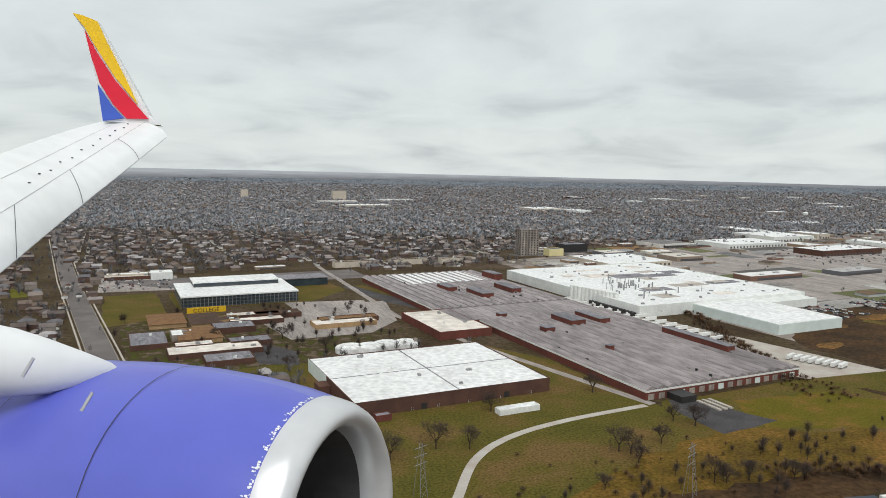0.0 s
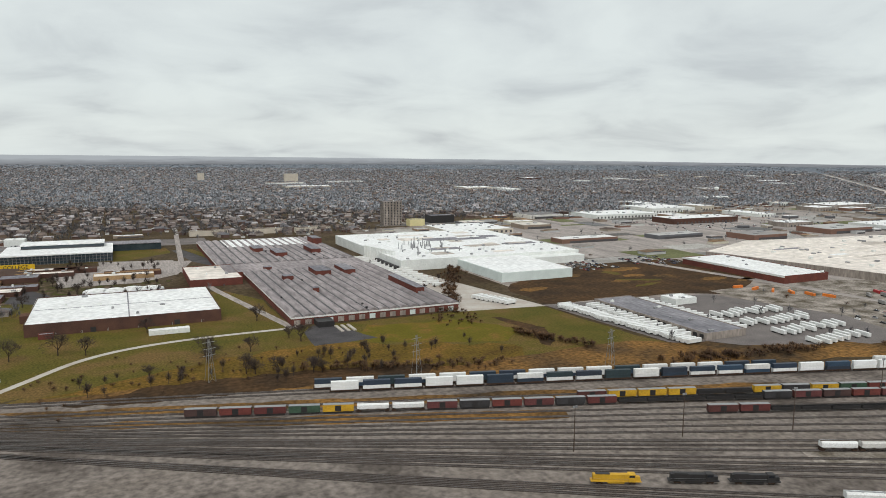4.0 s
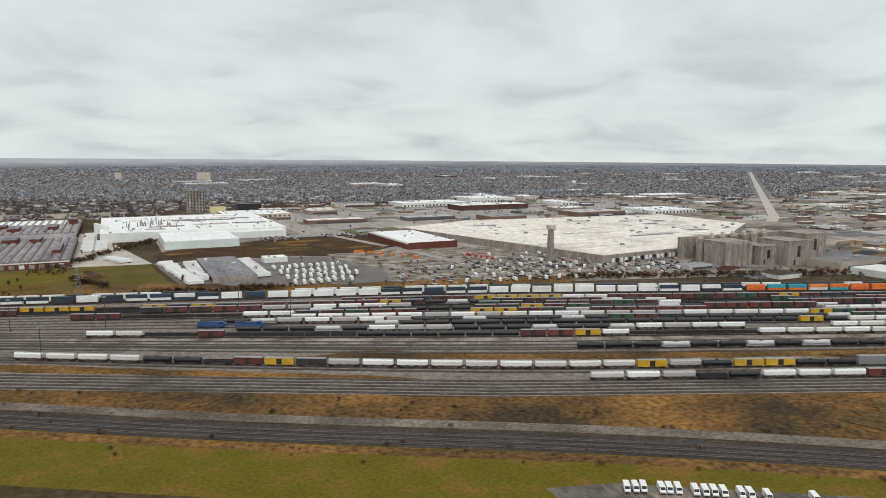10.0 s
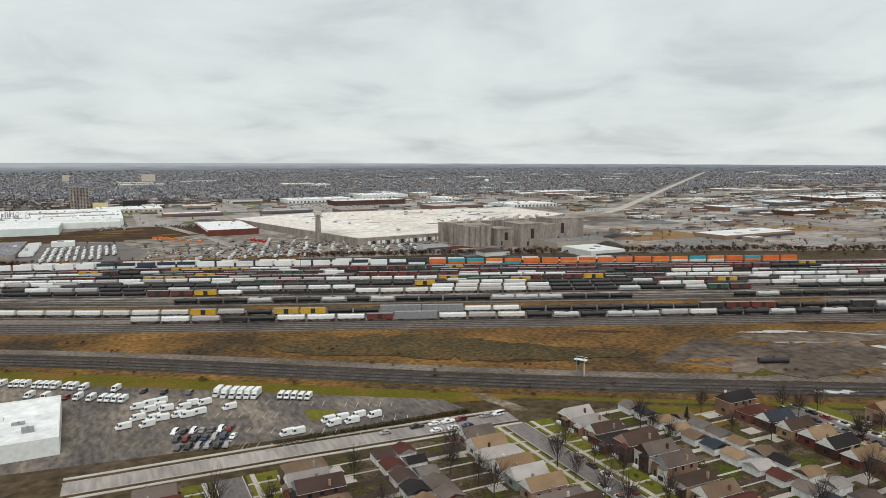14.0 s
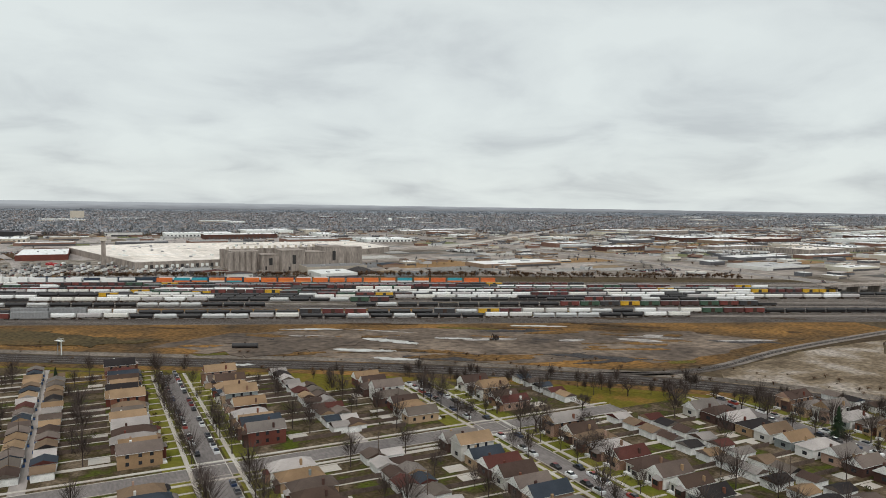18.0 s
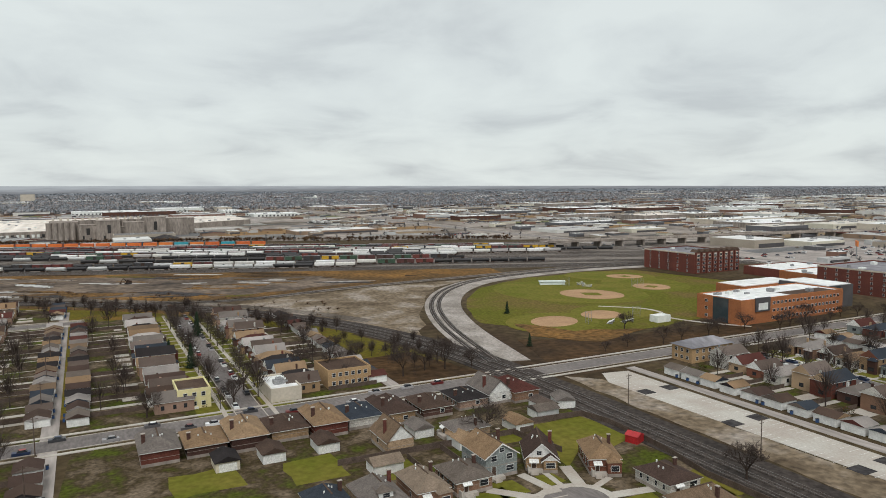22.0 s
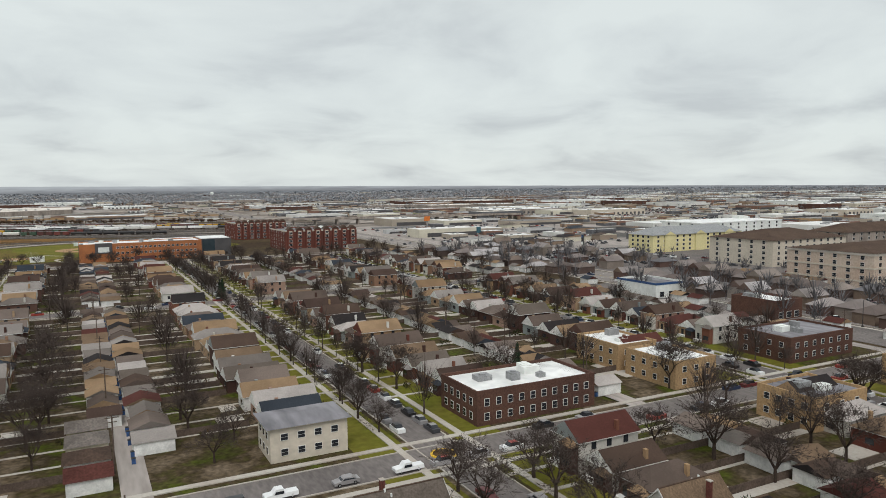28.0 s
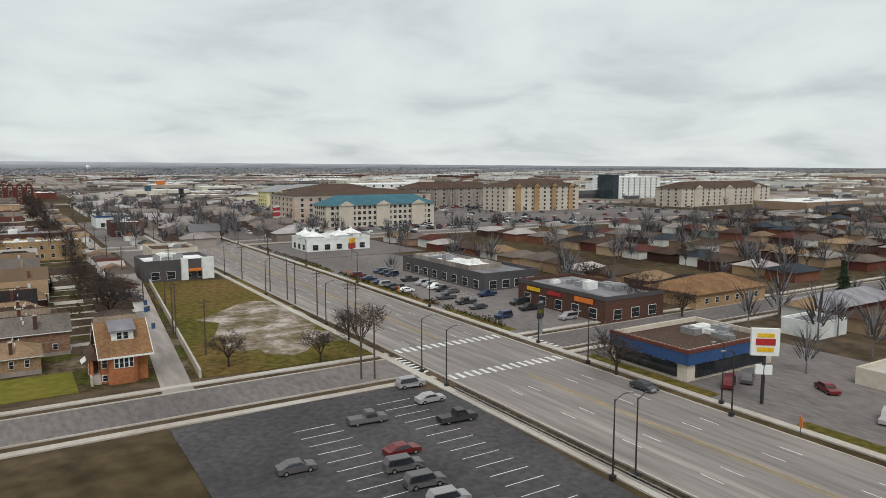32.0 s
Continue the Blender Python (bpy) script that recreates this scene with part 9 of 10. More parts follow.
part("fan", turned([(1.4, 0.8), (1.35, 0.3), (1.0, 0.02)], 24), M_BLACK, nac)
for s in (1.75, 3.1):
    part("seam", turned([(s, 1.335 if s < 3 else 1.325), (s + 0.008, 1.336 if s < 3 else 1.324)]), M_SEAM, nac)
rc = random.Random(4)
chips = Build()
for k in range(150):
    a = rc.uniform(0.0, 1.7)
    q = 0.30 + abs(rc.gauss(0, 0.016))
    w, d = rc.uniform(0.004, 0.016), rc.uniform(0.006, 0.026)
    c = turned([(q, 1.148 + (q - 0.3) * 0.24), (q + d, 1.149 + (q + d - 0.3) * 0.24)], 1, a, a + w)
    chips.add(c.v, c.f)
part("chipped_paint", chips, M_SKIN, nac, "flaked pale paint edge")
strut = Build()
ring = []
for cx, cy, cz, h in ((-3.15, -1.19, -6.90, 0.01), (-3.20, -1.16, -6.80, 0.07), (-3.37, -1.13, -6.65, 0.16), (-3.61, -1.08, -6.50, 0.25), (-3.86, -1.03, -6.40, 0.31), (-4.22, -0.97, -6.25, 0.36), (-4.80, -0.91, -6.10, 0.40)):
    c = Vector((cx, cy, cz))
    ring.append([tuple(c + Vector((0, h * math.cos(i * 0.5236), h * 0.8 * math.sin(i * 0.5236)))) for i in range(12)])
strut.v = [p for r in ring for p in r]
strut.f = [(12 * i + j, 12 * i + (j + 1) % 12, 12 * i + 12 + (j + 1) % 12, 12 * i + 12 + j) for i in range(len(ring) - 1) for j in range(12)]
strut.m = [0] * len(strut.f)
st_ = part("pylon_fairing", strut, M_SKIN, plane)
for p in st_.data.polygons:
    p.use_smooth = True
for q in (Vector((-3.30, -0.94, -5.60)), Vector((-2.83, -1.21, -5.60))):
    part("access_latch", Build().add([tuple(q + Vector(v)) for v in ((-0.05, -0.07, 0), (-0.03, -0.08, 0), (0.06, 0.07, 0), (0.04, 0.08, 0), (-0.05, -0.07, -0.02), (-0.03, -0.08, -0.02), (0.06, 0.07, -0.02), (0.04, 0.08, -0.02))], [(0, 1, 2, 3), (0, 3, 7, 4), (1, 5, 6, 2)]), M_LIP, nac)
# wing: leading and trailing edge from the root out to the tip
LE = [(-5.53, -0.95, -7.40), (-5.64, -0.30, -9.00), (-6.01, 0.61, -11.50), (-6.00, 1.70, -13.80), (-5.85, 2.39, -15.00)]
TE = [(-7.02, 0.87, -9.40), (-7.21, 1.55, -11.50), (-7.42, 2.01, -13.00), (-7.64, 2.48, -14.60), (-7.68, 2.84, -15.80)]


SPANS = 30


def wing_at(i, q):
    """A point of the wing's upper face: i along the span, q from the leading to the trailing edge."""
    k = i / SPANS * (len(LE) - 1)
    j = min(int(k), len(LE) - 2)

    def edge(row):
        p = [Vector(row[min(max(n, 0), len(row) - 1)]) for n in (j - 1, j, j + 1, j + 2)]
        s = k - j
        return 0.5 * ((2 * p[1]) + (p[2] - p[0]) * s + (2 * p[0] - 5 * p[1] + 4 * p[2] - p[3]) * s * s + (3 * p[1] - p[0] - 3 * p[2] + p[3]) * s ** 3)
    return edge(LE).lerp(edge(TE), q)


def wing_strip(q0, q1, lift=0.0, i0=0, i1=SPANS):
    b, m = Build(), 6
    top, bot = [], []
    for i in range(i0, i1 + 1):
        for j in range(m + 1):
            q = q0 + (q1 - q0) * j / m
            bulge = 0.20 * math.sin(math.pi * q ** 0.6)
            top.append(tuple(wing_at(i, q) + UP * (bulge + lift)))
            bot.append(tuple(wing_at(i, q) - UP * (bulge * 0.5 + 0.01)))
    n = i1 - i0
    b.add(top, [(i * (m + 1) + j, i * (m + 1) + j + 1, (i + 1) * (m + 1) + j + 1, (i + 1) * (m + 1) + j) for i in range(n) for j in range(m)])
    b.add(bot, [(i * (m + 1) + j, (i + 1) * (m + 1) + j, (i + 1) * (m + 1) + j + 1, i * (m + 1) + j + 1) for i in range(n) for j in range(m)])
    return b


def smoothed(ob):
    for p in ob.data.polygons:
        p.use_smooth = True
    return ob


wing = smoothed(part("wing", wing_strip(0.322, 0.66), M_SKIN, plane))
smoothed(part("slat", wing_strip(0.0, 0.32), M_SKIN, wing, "pale leading-edge slat"))
smoothed(part("flap", wing_strip(0.662, 1.0), M_SKIN, wing))
for q in (0.3195, 0.66):
    part("seam", wing_strip(q, q + 0.003, 0.004), M_SEAM, wing)
for i in (9, 16, 23):
    rib = Build()
    rows = [wing_at(i + e, q) + UP * (0.20 * math.sin(math.pi * q ** 0.6) + 0.006) for q in [0.32 * j / 8 for j in range(9)] for e in (0, 0.06)]
    rib.add([tuple(p) for p in rows], [(2 * j, 2 * j + 1, 2 * j + 3, 2 * j + 2) for j in range(8)])
    part("rib_seam", rib, M_SEAM, wing)
for k in range(12):
    p = wing_at(11 + k * 1.5, 0.44 + 0.03 * (k % 2)) + UP * 0.205
    part("fastener", Build().box(p.x - 0.012, p.y - 0.01, p.z - 0.02, p.x + 0.012, p.y + 0.004, p.z + 0.02), M_SEAM, wing)


def flat_shape(pts, d0, d1):
    b = Build()
    n = len(pts)
    b.v = [(x, y, -d) for d in (d0, d1) for x, y in pts]
    b.f = [tuple(range(n)), tuple(range(2 * n - 1, n - 1, -1))] + [(i, n + i, n + (i + 1) % n, (i + 1) % n) for i in range(n)]
    b.m = [0] * len(b.f)
    return b


wl_ = part("winglet", flat_shape([(-8.00, 5.10), (-7.78, 5.05), (-7.46, 4.91), (-7.22, 4.48), (-6.63, 3.45), (-6.32, 2.88), (-6.10, 2.67), (-7.37, 2.76), (-7.46, 3.55), (-7.63, 4.22), (-7.76, 4.74)], 15.25, 15.4), M_SKIN, plane, "white upturned wingtip")
part("yellow_stripe", flat_shape([(-7.97, 5.08), (-7.75, 5.03), (-7.44, 4.90), (-7.24, 4.46), (-6.83, 3.66), (-6.58, 3.12), (-7.04, 3.68), (-7.46, 4.33), (-7.72, 4.78)], 15.2, 15.24), M_WYEL, wl_, "yellow tail stripe")
part("red_stripe", flat_shape([(-7.71, 4.70), (-7.49, 4.29), (-7.06, 3.63), (-6.59, 3.08), (-6.34, 2.80), (-6.81, 2.81), (-7.10, 3.12), (-7.38, 3.56), (-7.58, 4.17)], 15.2, 15.24), M_WRED, wl_, "red tail stripe")
part("blue_stripe", flat_shape([(-7.43, 3.54), (-7.13, 3.09), (-6.87, 2.82), (-7.32, 2.76)], 15.2, 15.24), M_WBLUE, wl_, "blue tail stripe")


# ---- the industrial quarter beyond the yard: sheds, lots and scrub past counting ----
rq = random.Random(91)
MALL_LOT = [(-760, -560), (-860, -560), (-1150, -700), (-1600, -680), (-1700, -1000), (-1000, -1050), (-760, -900)]


def free(x, y, w, d):
    """True where nothing else stands: not in the rail yard, on a road or in a building."""
    dx, dy = x - O[0], y - O[1]
    s, n = dx * U[0] + dy * U[1], dx * N[0] + dy * N[1]
    m = max(w, d) * 0.6
    if -700 < s < 1300 and -230 - m < n < 600 or far_off(x, y)[0] < 330:
        return False
    if abs(x + 1695) < w / 2 + 22 or abs((x + 1636) * 0.67 - (y + 457) * 0.74) < 26 + m and y < -300:
        return False
    if inside(x, y, [(-1560, 560), (-1700, 560), (-1700, 850), (-1560, 850)]) or -1704 > x > -2120 and y > 860 - m:
        return False
    return not any(a - w / 2 - 4 < x < c + w / 2 + 4 and b - d / 2 - 4 < y < e + d / 2 + 4 for a, b, c, e in FOOT)


sheds, halls = [], []
for k in range(90):
    x, y = rq.uniform(-300, 40), rq.uniform(-1050, -540)
    w, d = rq.uniform(16, 46), rq.uniform(12, 24)
    if abs(x - 40 - (-620 - y) * 0.09) < 40 + w / 2 or inside(x, y, [(15, -700), (-60, -735), (-50, -880), (15, -880)]) or not free(x, y, w, d) or inside(x, y, [(-130, -670), (-180, -745), (-280, -740), (-255, -640), (-215, -600), (-140, -600)]):
        continue
    if -130 < x < -10 and -780 < y < -680:
        continue
    FOOT.append((x - w / 2, y - d / 2, x + w / 2, y + d / 2))
    (halls if k % 2 else sheds).append((x, y, 0, 0.05, w / 10, d / 10, rq.uniform(0.5, 0.8)))
for k in range(6200):
    x, y = rq.uniform(-4300, -560), rq.uniform(-1300, 880) if k < 5200 else rq.uniform(700, 1500)
    if not inside(x, y, INDUSTRY) or inside(x, y, MALL_LOT) and rq.random() < 0.75 or x > -1050 and y > -560:
        continue
    big = rq.random() < 0.28
    w, d = (rq.uniform(40, 130), rq.uniform(25, 70)) if big else (rq.uniform(9, 34), rq.uniform(8, 24))
    scrub = y > 0.55 * (x + 1300) - 40 + 0 and x > -1720 and y > -60
    if scrub and rq.random() < 0.94 or not free(x, y, w, d):
        continue
    FOOT.append((x - w / 2, y - d / 2, x + w / 2, y + d / 2))
    (halls if big or rq.random() < 0.55 else sheds).append((x, y, 0, rq.choice([0, 0, 0.03, -0.03]), w / 10, d / 10, rq.uniform(0.7, 1.4) if big else rq.uniform(0.5, 0.9)))
HALL = Build().box(-5, -5, 0, 5, 5, 6.4, 0).box(-4.8, -4.8, 6.4, 4.8, 4.8, 6.5, 1)
HALL.box(-2.2, -1, 6.5, -1.2, 0.2, 7.6, 2).box(1.6, 1.4, 6.5, 2.3, 2.6, 7.4, 2).box(-5.05, 3.4, 0.3, 3.6, 5.05, 3.4, 3)
PALE = [(0.74, 0.74, 0.72), (0.68, 0.68, 0.66), (0.30, 0.29, 0.28), (0.60, 0.56, 0.50), (0.76, 0.76, 0.75), (0.20, 0.19, 0.185), (0.45, 0.44, 0.43), (0.72, 0.71, 0.69)]
M_FARROOF = mat("far_flat_roofs", ONE, (0.84, 0.83, 0.82), 0.05, 0.85, pick=PALE, island=True, grain=0.15)
M_FARWALL = mat("far_depot_walls", ONE, (0.84, 0.83, 0.82), 0.05, 0.85, pick=[(0.66, 0.65, 0.62), (0.40, 0.35, 0.29), (0.22, 0.13, 0.10), (0.5, 0.5, 0.5), (0.30, 0.24, 0.19), (0.62, 0.58, 0.48), (0.14, 0.14, 0.15), (0.30, 0.21, 0.15)], island=True, grain=0.15)
spread("far_depots", *tris(HALL), [M_FARWALL, M_FARROOF, M_STEEL, M_DGREY], halls, "hundreds of flat-roofed sheds and depots with pale roofs", "depots")
SHEDB = Build().box(-5, -5, 0, 5, 5, 5, 0).gable(-5.2, -5.2, 5.2, 5.2, 5, 2.0, 1, 0)
spread("far_sheds", *tris(SHEDB), [M_FARWALL, M_HROOFF], sheds, "small pitched workshops and sheds", "sheds")
# plots of asphalt, gravel, brown grass and concrete between them
M_PLOT = mat("plots_of_ground", ONE, (0.7, 0.69, 0.67), 0.02, 0.95, fine=0.3, pick=[(0.18, 0.178, 0.178), (0.36, 0.345, 0.325), (0.25, 0.18, 0.11), (0.24, 0.232, 0.222), (0.46, 0.44, 0.41), (0.27, 0.165, 0.08), (0.16, 0.165, 0.08), (0.32, 0.305, 0.29), (0.13, 0.122, 0.115)], island=True, grain=0.35)
plots = Build()
for k in range(900):
    x, y = rq.uniform(-4400, -500), rq.uniform(-1300, 800)
    if not inside(x, y, INDUSTRY) or inside(x, y, MALL_LOT) and k % 3:
        continue
    w, d = rq.uniform(30, 150), rq.uniform(20, 80)
    dx, dy = x - O[0], y - O[1]
    s, n = dx * U[0] + dy * U[1], dx * N[0] + dy * N[1]
    if -700 < s < 1300 and n > -240 - 0.6 * max(w, d) or abs(x + 1695) < w / 2 + 14 or far_off(x, y)[0] < 420 or x > -560 - w or x > -930 and y > -520:
        continue
    plots.prism([(x - w / 2, y - d / 2), (x + w / 2, y - d / 2 + rq.uniform(-6, 6)), (x + w / 2 + rq.uniform(-8, 8), y + d / 2), (x - w / 2, y + d / 2 + rq.uniform(-8, 8))], -0.1, 0.04 + 0.0003 * k)
thing("plots", plots, M_PLOT, "patchwork of asphalt, gravel and brown grass plots", "ground", kind="stuff")
# cars, trucks and trees of the quarter
more_cars, more_boxes, quarter = [], [], [[], [], []]
for k in range(70):
    x, y, w = rq.uniform(-3000, -1100), rq.uniform(-800, 640), rq.uniform(25, 90)
    if not inside(x, y, INDUSTRY) or not free(x, y, 10, 10) or inside(x, y, MALL_LOT) and k % 2:
        continue
    boxy = k % 4 == 0
    for j in range(rq.randrange(2, 6)):
        u = -w / 2
        while u < w / 2:
            u += rq.uniform(3.4, 5) if boxy else rq.uniform(2.7, 3.6)
            if rq.random() < 0.75 and free(x + u, y + j * 8, 3, 5):
                (more_boxes if boxy else more_cars).append((x + u, y + j * (19 if boxy else 8), 0.5, 1.5708, 1, 1, 1))
for k in range(260):
    x, y = rq.uniform(-2120, -1706), round(rq.uniform(900, 1226) / 8) * 8
    if not any(a - 4 < x < c + 4 and b - 4 < y < e + 4 for a, b, c, e in FOOT + HOTELS):
        more_cars.append((x, y, 0.05, 1.5708, 1, 1, 1))
for k in range(150):
    x, y = rq.uniform(-2120, -1706), rq.uniform(880, 1232)
    if not any(a - 5 < x < c + 5 and b - 5 < y < e + 5 for a, b, c, e in FOOT + HOTELS):
        s = rq.uniform(0.4, 0.8)
        quarter[k % 3].append((x, y, 0, rq.uniform(0, 6.28), s, s, s))
spread("quarter_cars", *CARF, [M_CARFAR, M_GLASS], more_cars, "rows of cars parked in distant lots", "cars")
for j in range(7):
    for k in range(16):
        if rq.random() < 0.8:
            more_boxes.append((-800 - k * 15 - j * 7, -90 - j * 26 + k * 3 + rq.uniform(-3, 3), 0.1, rq.uniform(0.9, 1.3), 0.7, 1, 0.9))
TRAIL = tris(Build().box(-6.8, -1.25, 1.1, 6.8, 1.25, 4.0).box(-6, -1.1, 0, -3.4, 1.1, 1.0, 1).box(3.4, -1.0, 0, 4.0, 1.0, 1.1, 1))
spread("quarter_trailers", *TRAIL, [M_FARROOF, TYRE], more_boxes, "rows of semitrailers in distant yards", "trailers")
BUSH = wisp(31, 70, 4.2, 3.4, 1.6)
brush = [(x, y, z, a, b, c, e) for g in bushes for x, y, z, a, b, c, e in g]
for k in range(6400):
    x, y = rq.uniform(-3600, -560), rq.uniform(-1100, 700) if k < 5200 else rq.uniform(700, 1400)
    if not inside(x, y, INDUSTRY) or not free(x, y, 3, 3) or inside(x, y, MALL_LOT) and rq.random() < 0.6:
        continue
    if x > -870 and -545 < y < -300:
        continue
    belt = x > -1750 and y > 0.55 * (x + 1300) - 130
    if not belt and rq.random() < 0.45:
        continue
    s = rq.uniform(0.55, 1.15)
    quarter[k % 3].append((x, y, 0, rq.uniform(0, 6.28), s, s, s)) if rq.random() < (0.45 if belt else 0.8) else brush.append((x, y, 0, rq.uniform(0, 6.28), s * 1.5, s * 1.5, s))
for k in range(420):
    x, y = rq.uniform(-310, 20), rq.uniform(-1050, -520)
    if free(x, y, 3, 3) and not (-130 < x < -20 and -780 < y < -690):
        s = rq.uniform(0.6, 1.2)
        quarter[k % 3].append((x, y, 0, rq.uniform(0, 6.28), s, s, s))
for k, g in enumerate(quarter):
    spread("quarter_trees", *wisp(k + 12, 30, 10.0, 4.4, 3.0), [M_TWIGFAR], g, "bare trees between sheds and lots", "trees")
ft = []
for k in range(46):
    ft.append((rq.uniform(-440, -170), rq.uniform(-270, -215), 0, rq.uniform(0, 6), *([rq.uniform(0.5, 1.1)] * 3)))
for k in range(60):
    brush.append((rq.uniform(-335, -140), rq.gauss(-262, 22), 0, rq.uniform(0, 6), *([rq.uniform(0.4, 0.9)] * 3)))
for k in range(60):
    ft.append((rq.uniform(-540, -440), rq.uniform(-640, -400), 0, rq.uniform(0, 6), *([rq.uniform(0.5, 0.9)] * 3))) if k < 14 else brush.append((rq.uniform(-470, -430), rq.uniform(-350, -300), 0, 0, 0.8, 0.8, 0.7))
for k in range(90):
    p = offset(NEAR, rq.uniform(-34, -15))[rq.randrange(30, 62)]
    if far_off(*p)[0] > 25:
        ft.append((p[0] + rq.gauss(0, 7), p[1] + rq.gauss(0, 5), 0, rq.uniform(0, 6), *([rq.uniform(0.5, 1.05)] * 3)))
for k in range(90):
    x, y = rq.uniform(-250, 0), rq.uniform(-740, -530)
    if not any(a - 3 < x < c + 3 and b - 3 < y < d + 3 for a, b, c, d in FOOT if (a, b) != (-330, -1010)):
        ft.append((x, y, 0, rq.uniform(0, 6), *([rq.uniform(0.6, 1.2)] * 3)))
spread("field_trees", *wisp(40, 170, 11.0, 4.2, 0.9), [M_TWIG], ft, "thin bare trees of the field's edge", "trees")
# brush along the railway verges and field edges
for k in range(230):
    j = rq.randrange(4, len(NEAR) - 30)
    p = offset(NEAR, rq.choice([-10, -14, -20, 12, 24, 34]) + rq.gauss(0, 2.5))[j]
    if far_off(*p)[0] > 20:
        s = rq.uniform(0.25, 0.6)
        brush.append((p[0] + rq.gauss(0, 6), p[1] + rq.gauss(0, 4), 0, rq.uniform(0, 6), s * 1.4, s * 1.4, s))
M_BRUSH = mat("winter_brush", (0.14, 0.095, 0.06), (0.09, 0.066, 0.05), 0.02, 0.95, pick=[(1, 1, 1), (0.7, 0.7, 0.72), (1.4, 1.2, 0.9), (0.9, 0.8, 0.75)], island=True, grain=0.2)
spread("brush", *BUSH, [M_BRUSH], brush, "low leafless brown brush", "shrubs")

# ---- walks, patios, bins and shrubs of the house lots ----
walks, bins, hedge = Build(), [], []
for d, hx, y, side, gx in LOTS:
    if d > 520:
        continue
    sx = hx - side * 21
    x0, x1 = sorted((sx + side * 5.0, hx - side * 7))
    walks.box(x0, y - 2.3, 0.0, x1, y - 1.3, 0.17 + 0.01 * rq.random())
    if rq.random() < 0.7:
        x0, x1 = sorted((hx + side * 7, gx - side * 3))
        walks.box(x0, y - 4.2, 0.0, x1, y - 4.2 + rq.choice([0.9, 0.9, 2.4]), 0.06)
    if rq.random() < 0.45:
        x0, x1 = sorted((hx + side * 9, hx + side * rq.uniform(12, 17)))
        walks.box(x0, y - 3, 0.0, x1, y + rq.uniform(0, 3), 0.07)
    if rq.random() < 0.6:
        bins.append((gx + side * 1.2 * 3.3, y + rq.uniform(-4, 4), 0.05, 0, 1, 1, 1))
    for j in range(rq.randrange(4)):
        s = rq.uniform(0.4, 0.9)
        hedge.append((hx - side * rq.uniform(8.4, 9.6), y + rq.uniform(-4, 4), 0, rq.uniform(0, 6), s, s, s))
    if rq.random() < 0.3:
        s = rq.uniform(0.7, 1.6)
        hedge.append((hx + side * rq.uniform(10, 22), y + rq.uniform(-4, 4), 0, rq.uniform(0, 6), s, s, s))
thing("garden_walks", walks, M_CONC, "pale concrete walks and patios of the houses", "paths", kind="stuff")
BIN = tris(Build().box(-0.35, -0.35, 0, 0.35, 0.35, 1.05).box(-0.4, -0.42, 1.05, 0.4, 0.38, 1.16, 1))
spread("rubbish_bins", *BIN, [M_BLUE, M_BLACK], bins, "blue and black rubbish bins in the alleys", "bins")
SHRUB = Build()
r_ = random.Random(6)
for k in range(46):
    a, z = r_.uniform(0, 6.28), r_.uniform(0.1, 1.4)
    q = math.sqrt(max(0.05, 1 - (z - 0.6) ** 2 / 0.9)) * r_.uniform(0.6, 1.05)
    c = Vector((q * math.cos(a), q * math.sin(a), z))
    e1, e2 = Vector((r_.gauss(0, 0.3), r_.gauss(0, 0.3), r_.gauss(0, 0.3))), Vector((r_.gauss(0, 0.3), r_.gauss(0, 0.3), r_.gauss(0, 0.3)))
    SHRUB.add([tuple(c), tuple(c + e1), tuple(c + e2)], [(0, 1, 2)])
M_SHRUB = mat("garden_shrub", (0.03, 0.045, 0.022), (0.07, 0.055, 0.03), 0.05, 0.9, pick=[(1, 1, 1), (1.2, 1.3, 0.9), (1.6, 1.1, 0.8)], island=True, grain=0.3)
for k in range(64):
    s = rq.uniform(0.9, 1.4)
    hedge.append((-768 - 1.22 * k, 419.3 + 0.012 * k, 0, rq.uniform(0, 6), s, s, s * 0.9))
for y in range(1244, 1432, 2):
    s = rq.uniform(0.5, 0.9)
    if rq.random() < 0.7:
        hedge.append((-1705.6, y, 0, rq.uniform(0, 6), s, s * 1.3, s))
spread("garden_shrubs", *tris(SHRUB), [M_SHRUB], hedge, "small clipped evergreen and brown garden shrubs", "shrubs")


# ---- park fittings ----
def backstop(x, y, turn):
    t = thing("backstop", None, None, "steel mesh baseball backstop", "backstop", "backstops of the park", at=pose(x, y, 0.1, 0, 0, turn))
    for s in (-1, 0, 1):
        part("post", Build().cyl((s * 4, abs(s) * 2.4, 0), (s * 4, abs(s) * 2.4, 6), 0.09, n=6), M_STEEL, t)
    for s in (-1, 1):
        b = Build()
        for k in range(9):
            b.cyl((0, 0, 0.4 + k * 0.65), (s * 4, 2.4, 0.4 + k * 0.65), 0.03, n=4)
        part("mesh", b, M_STEEL, t)
    return t


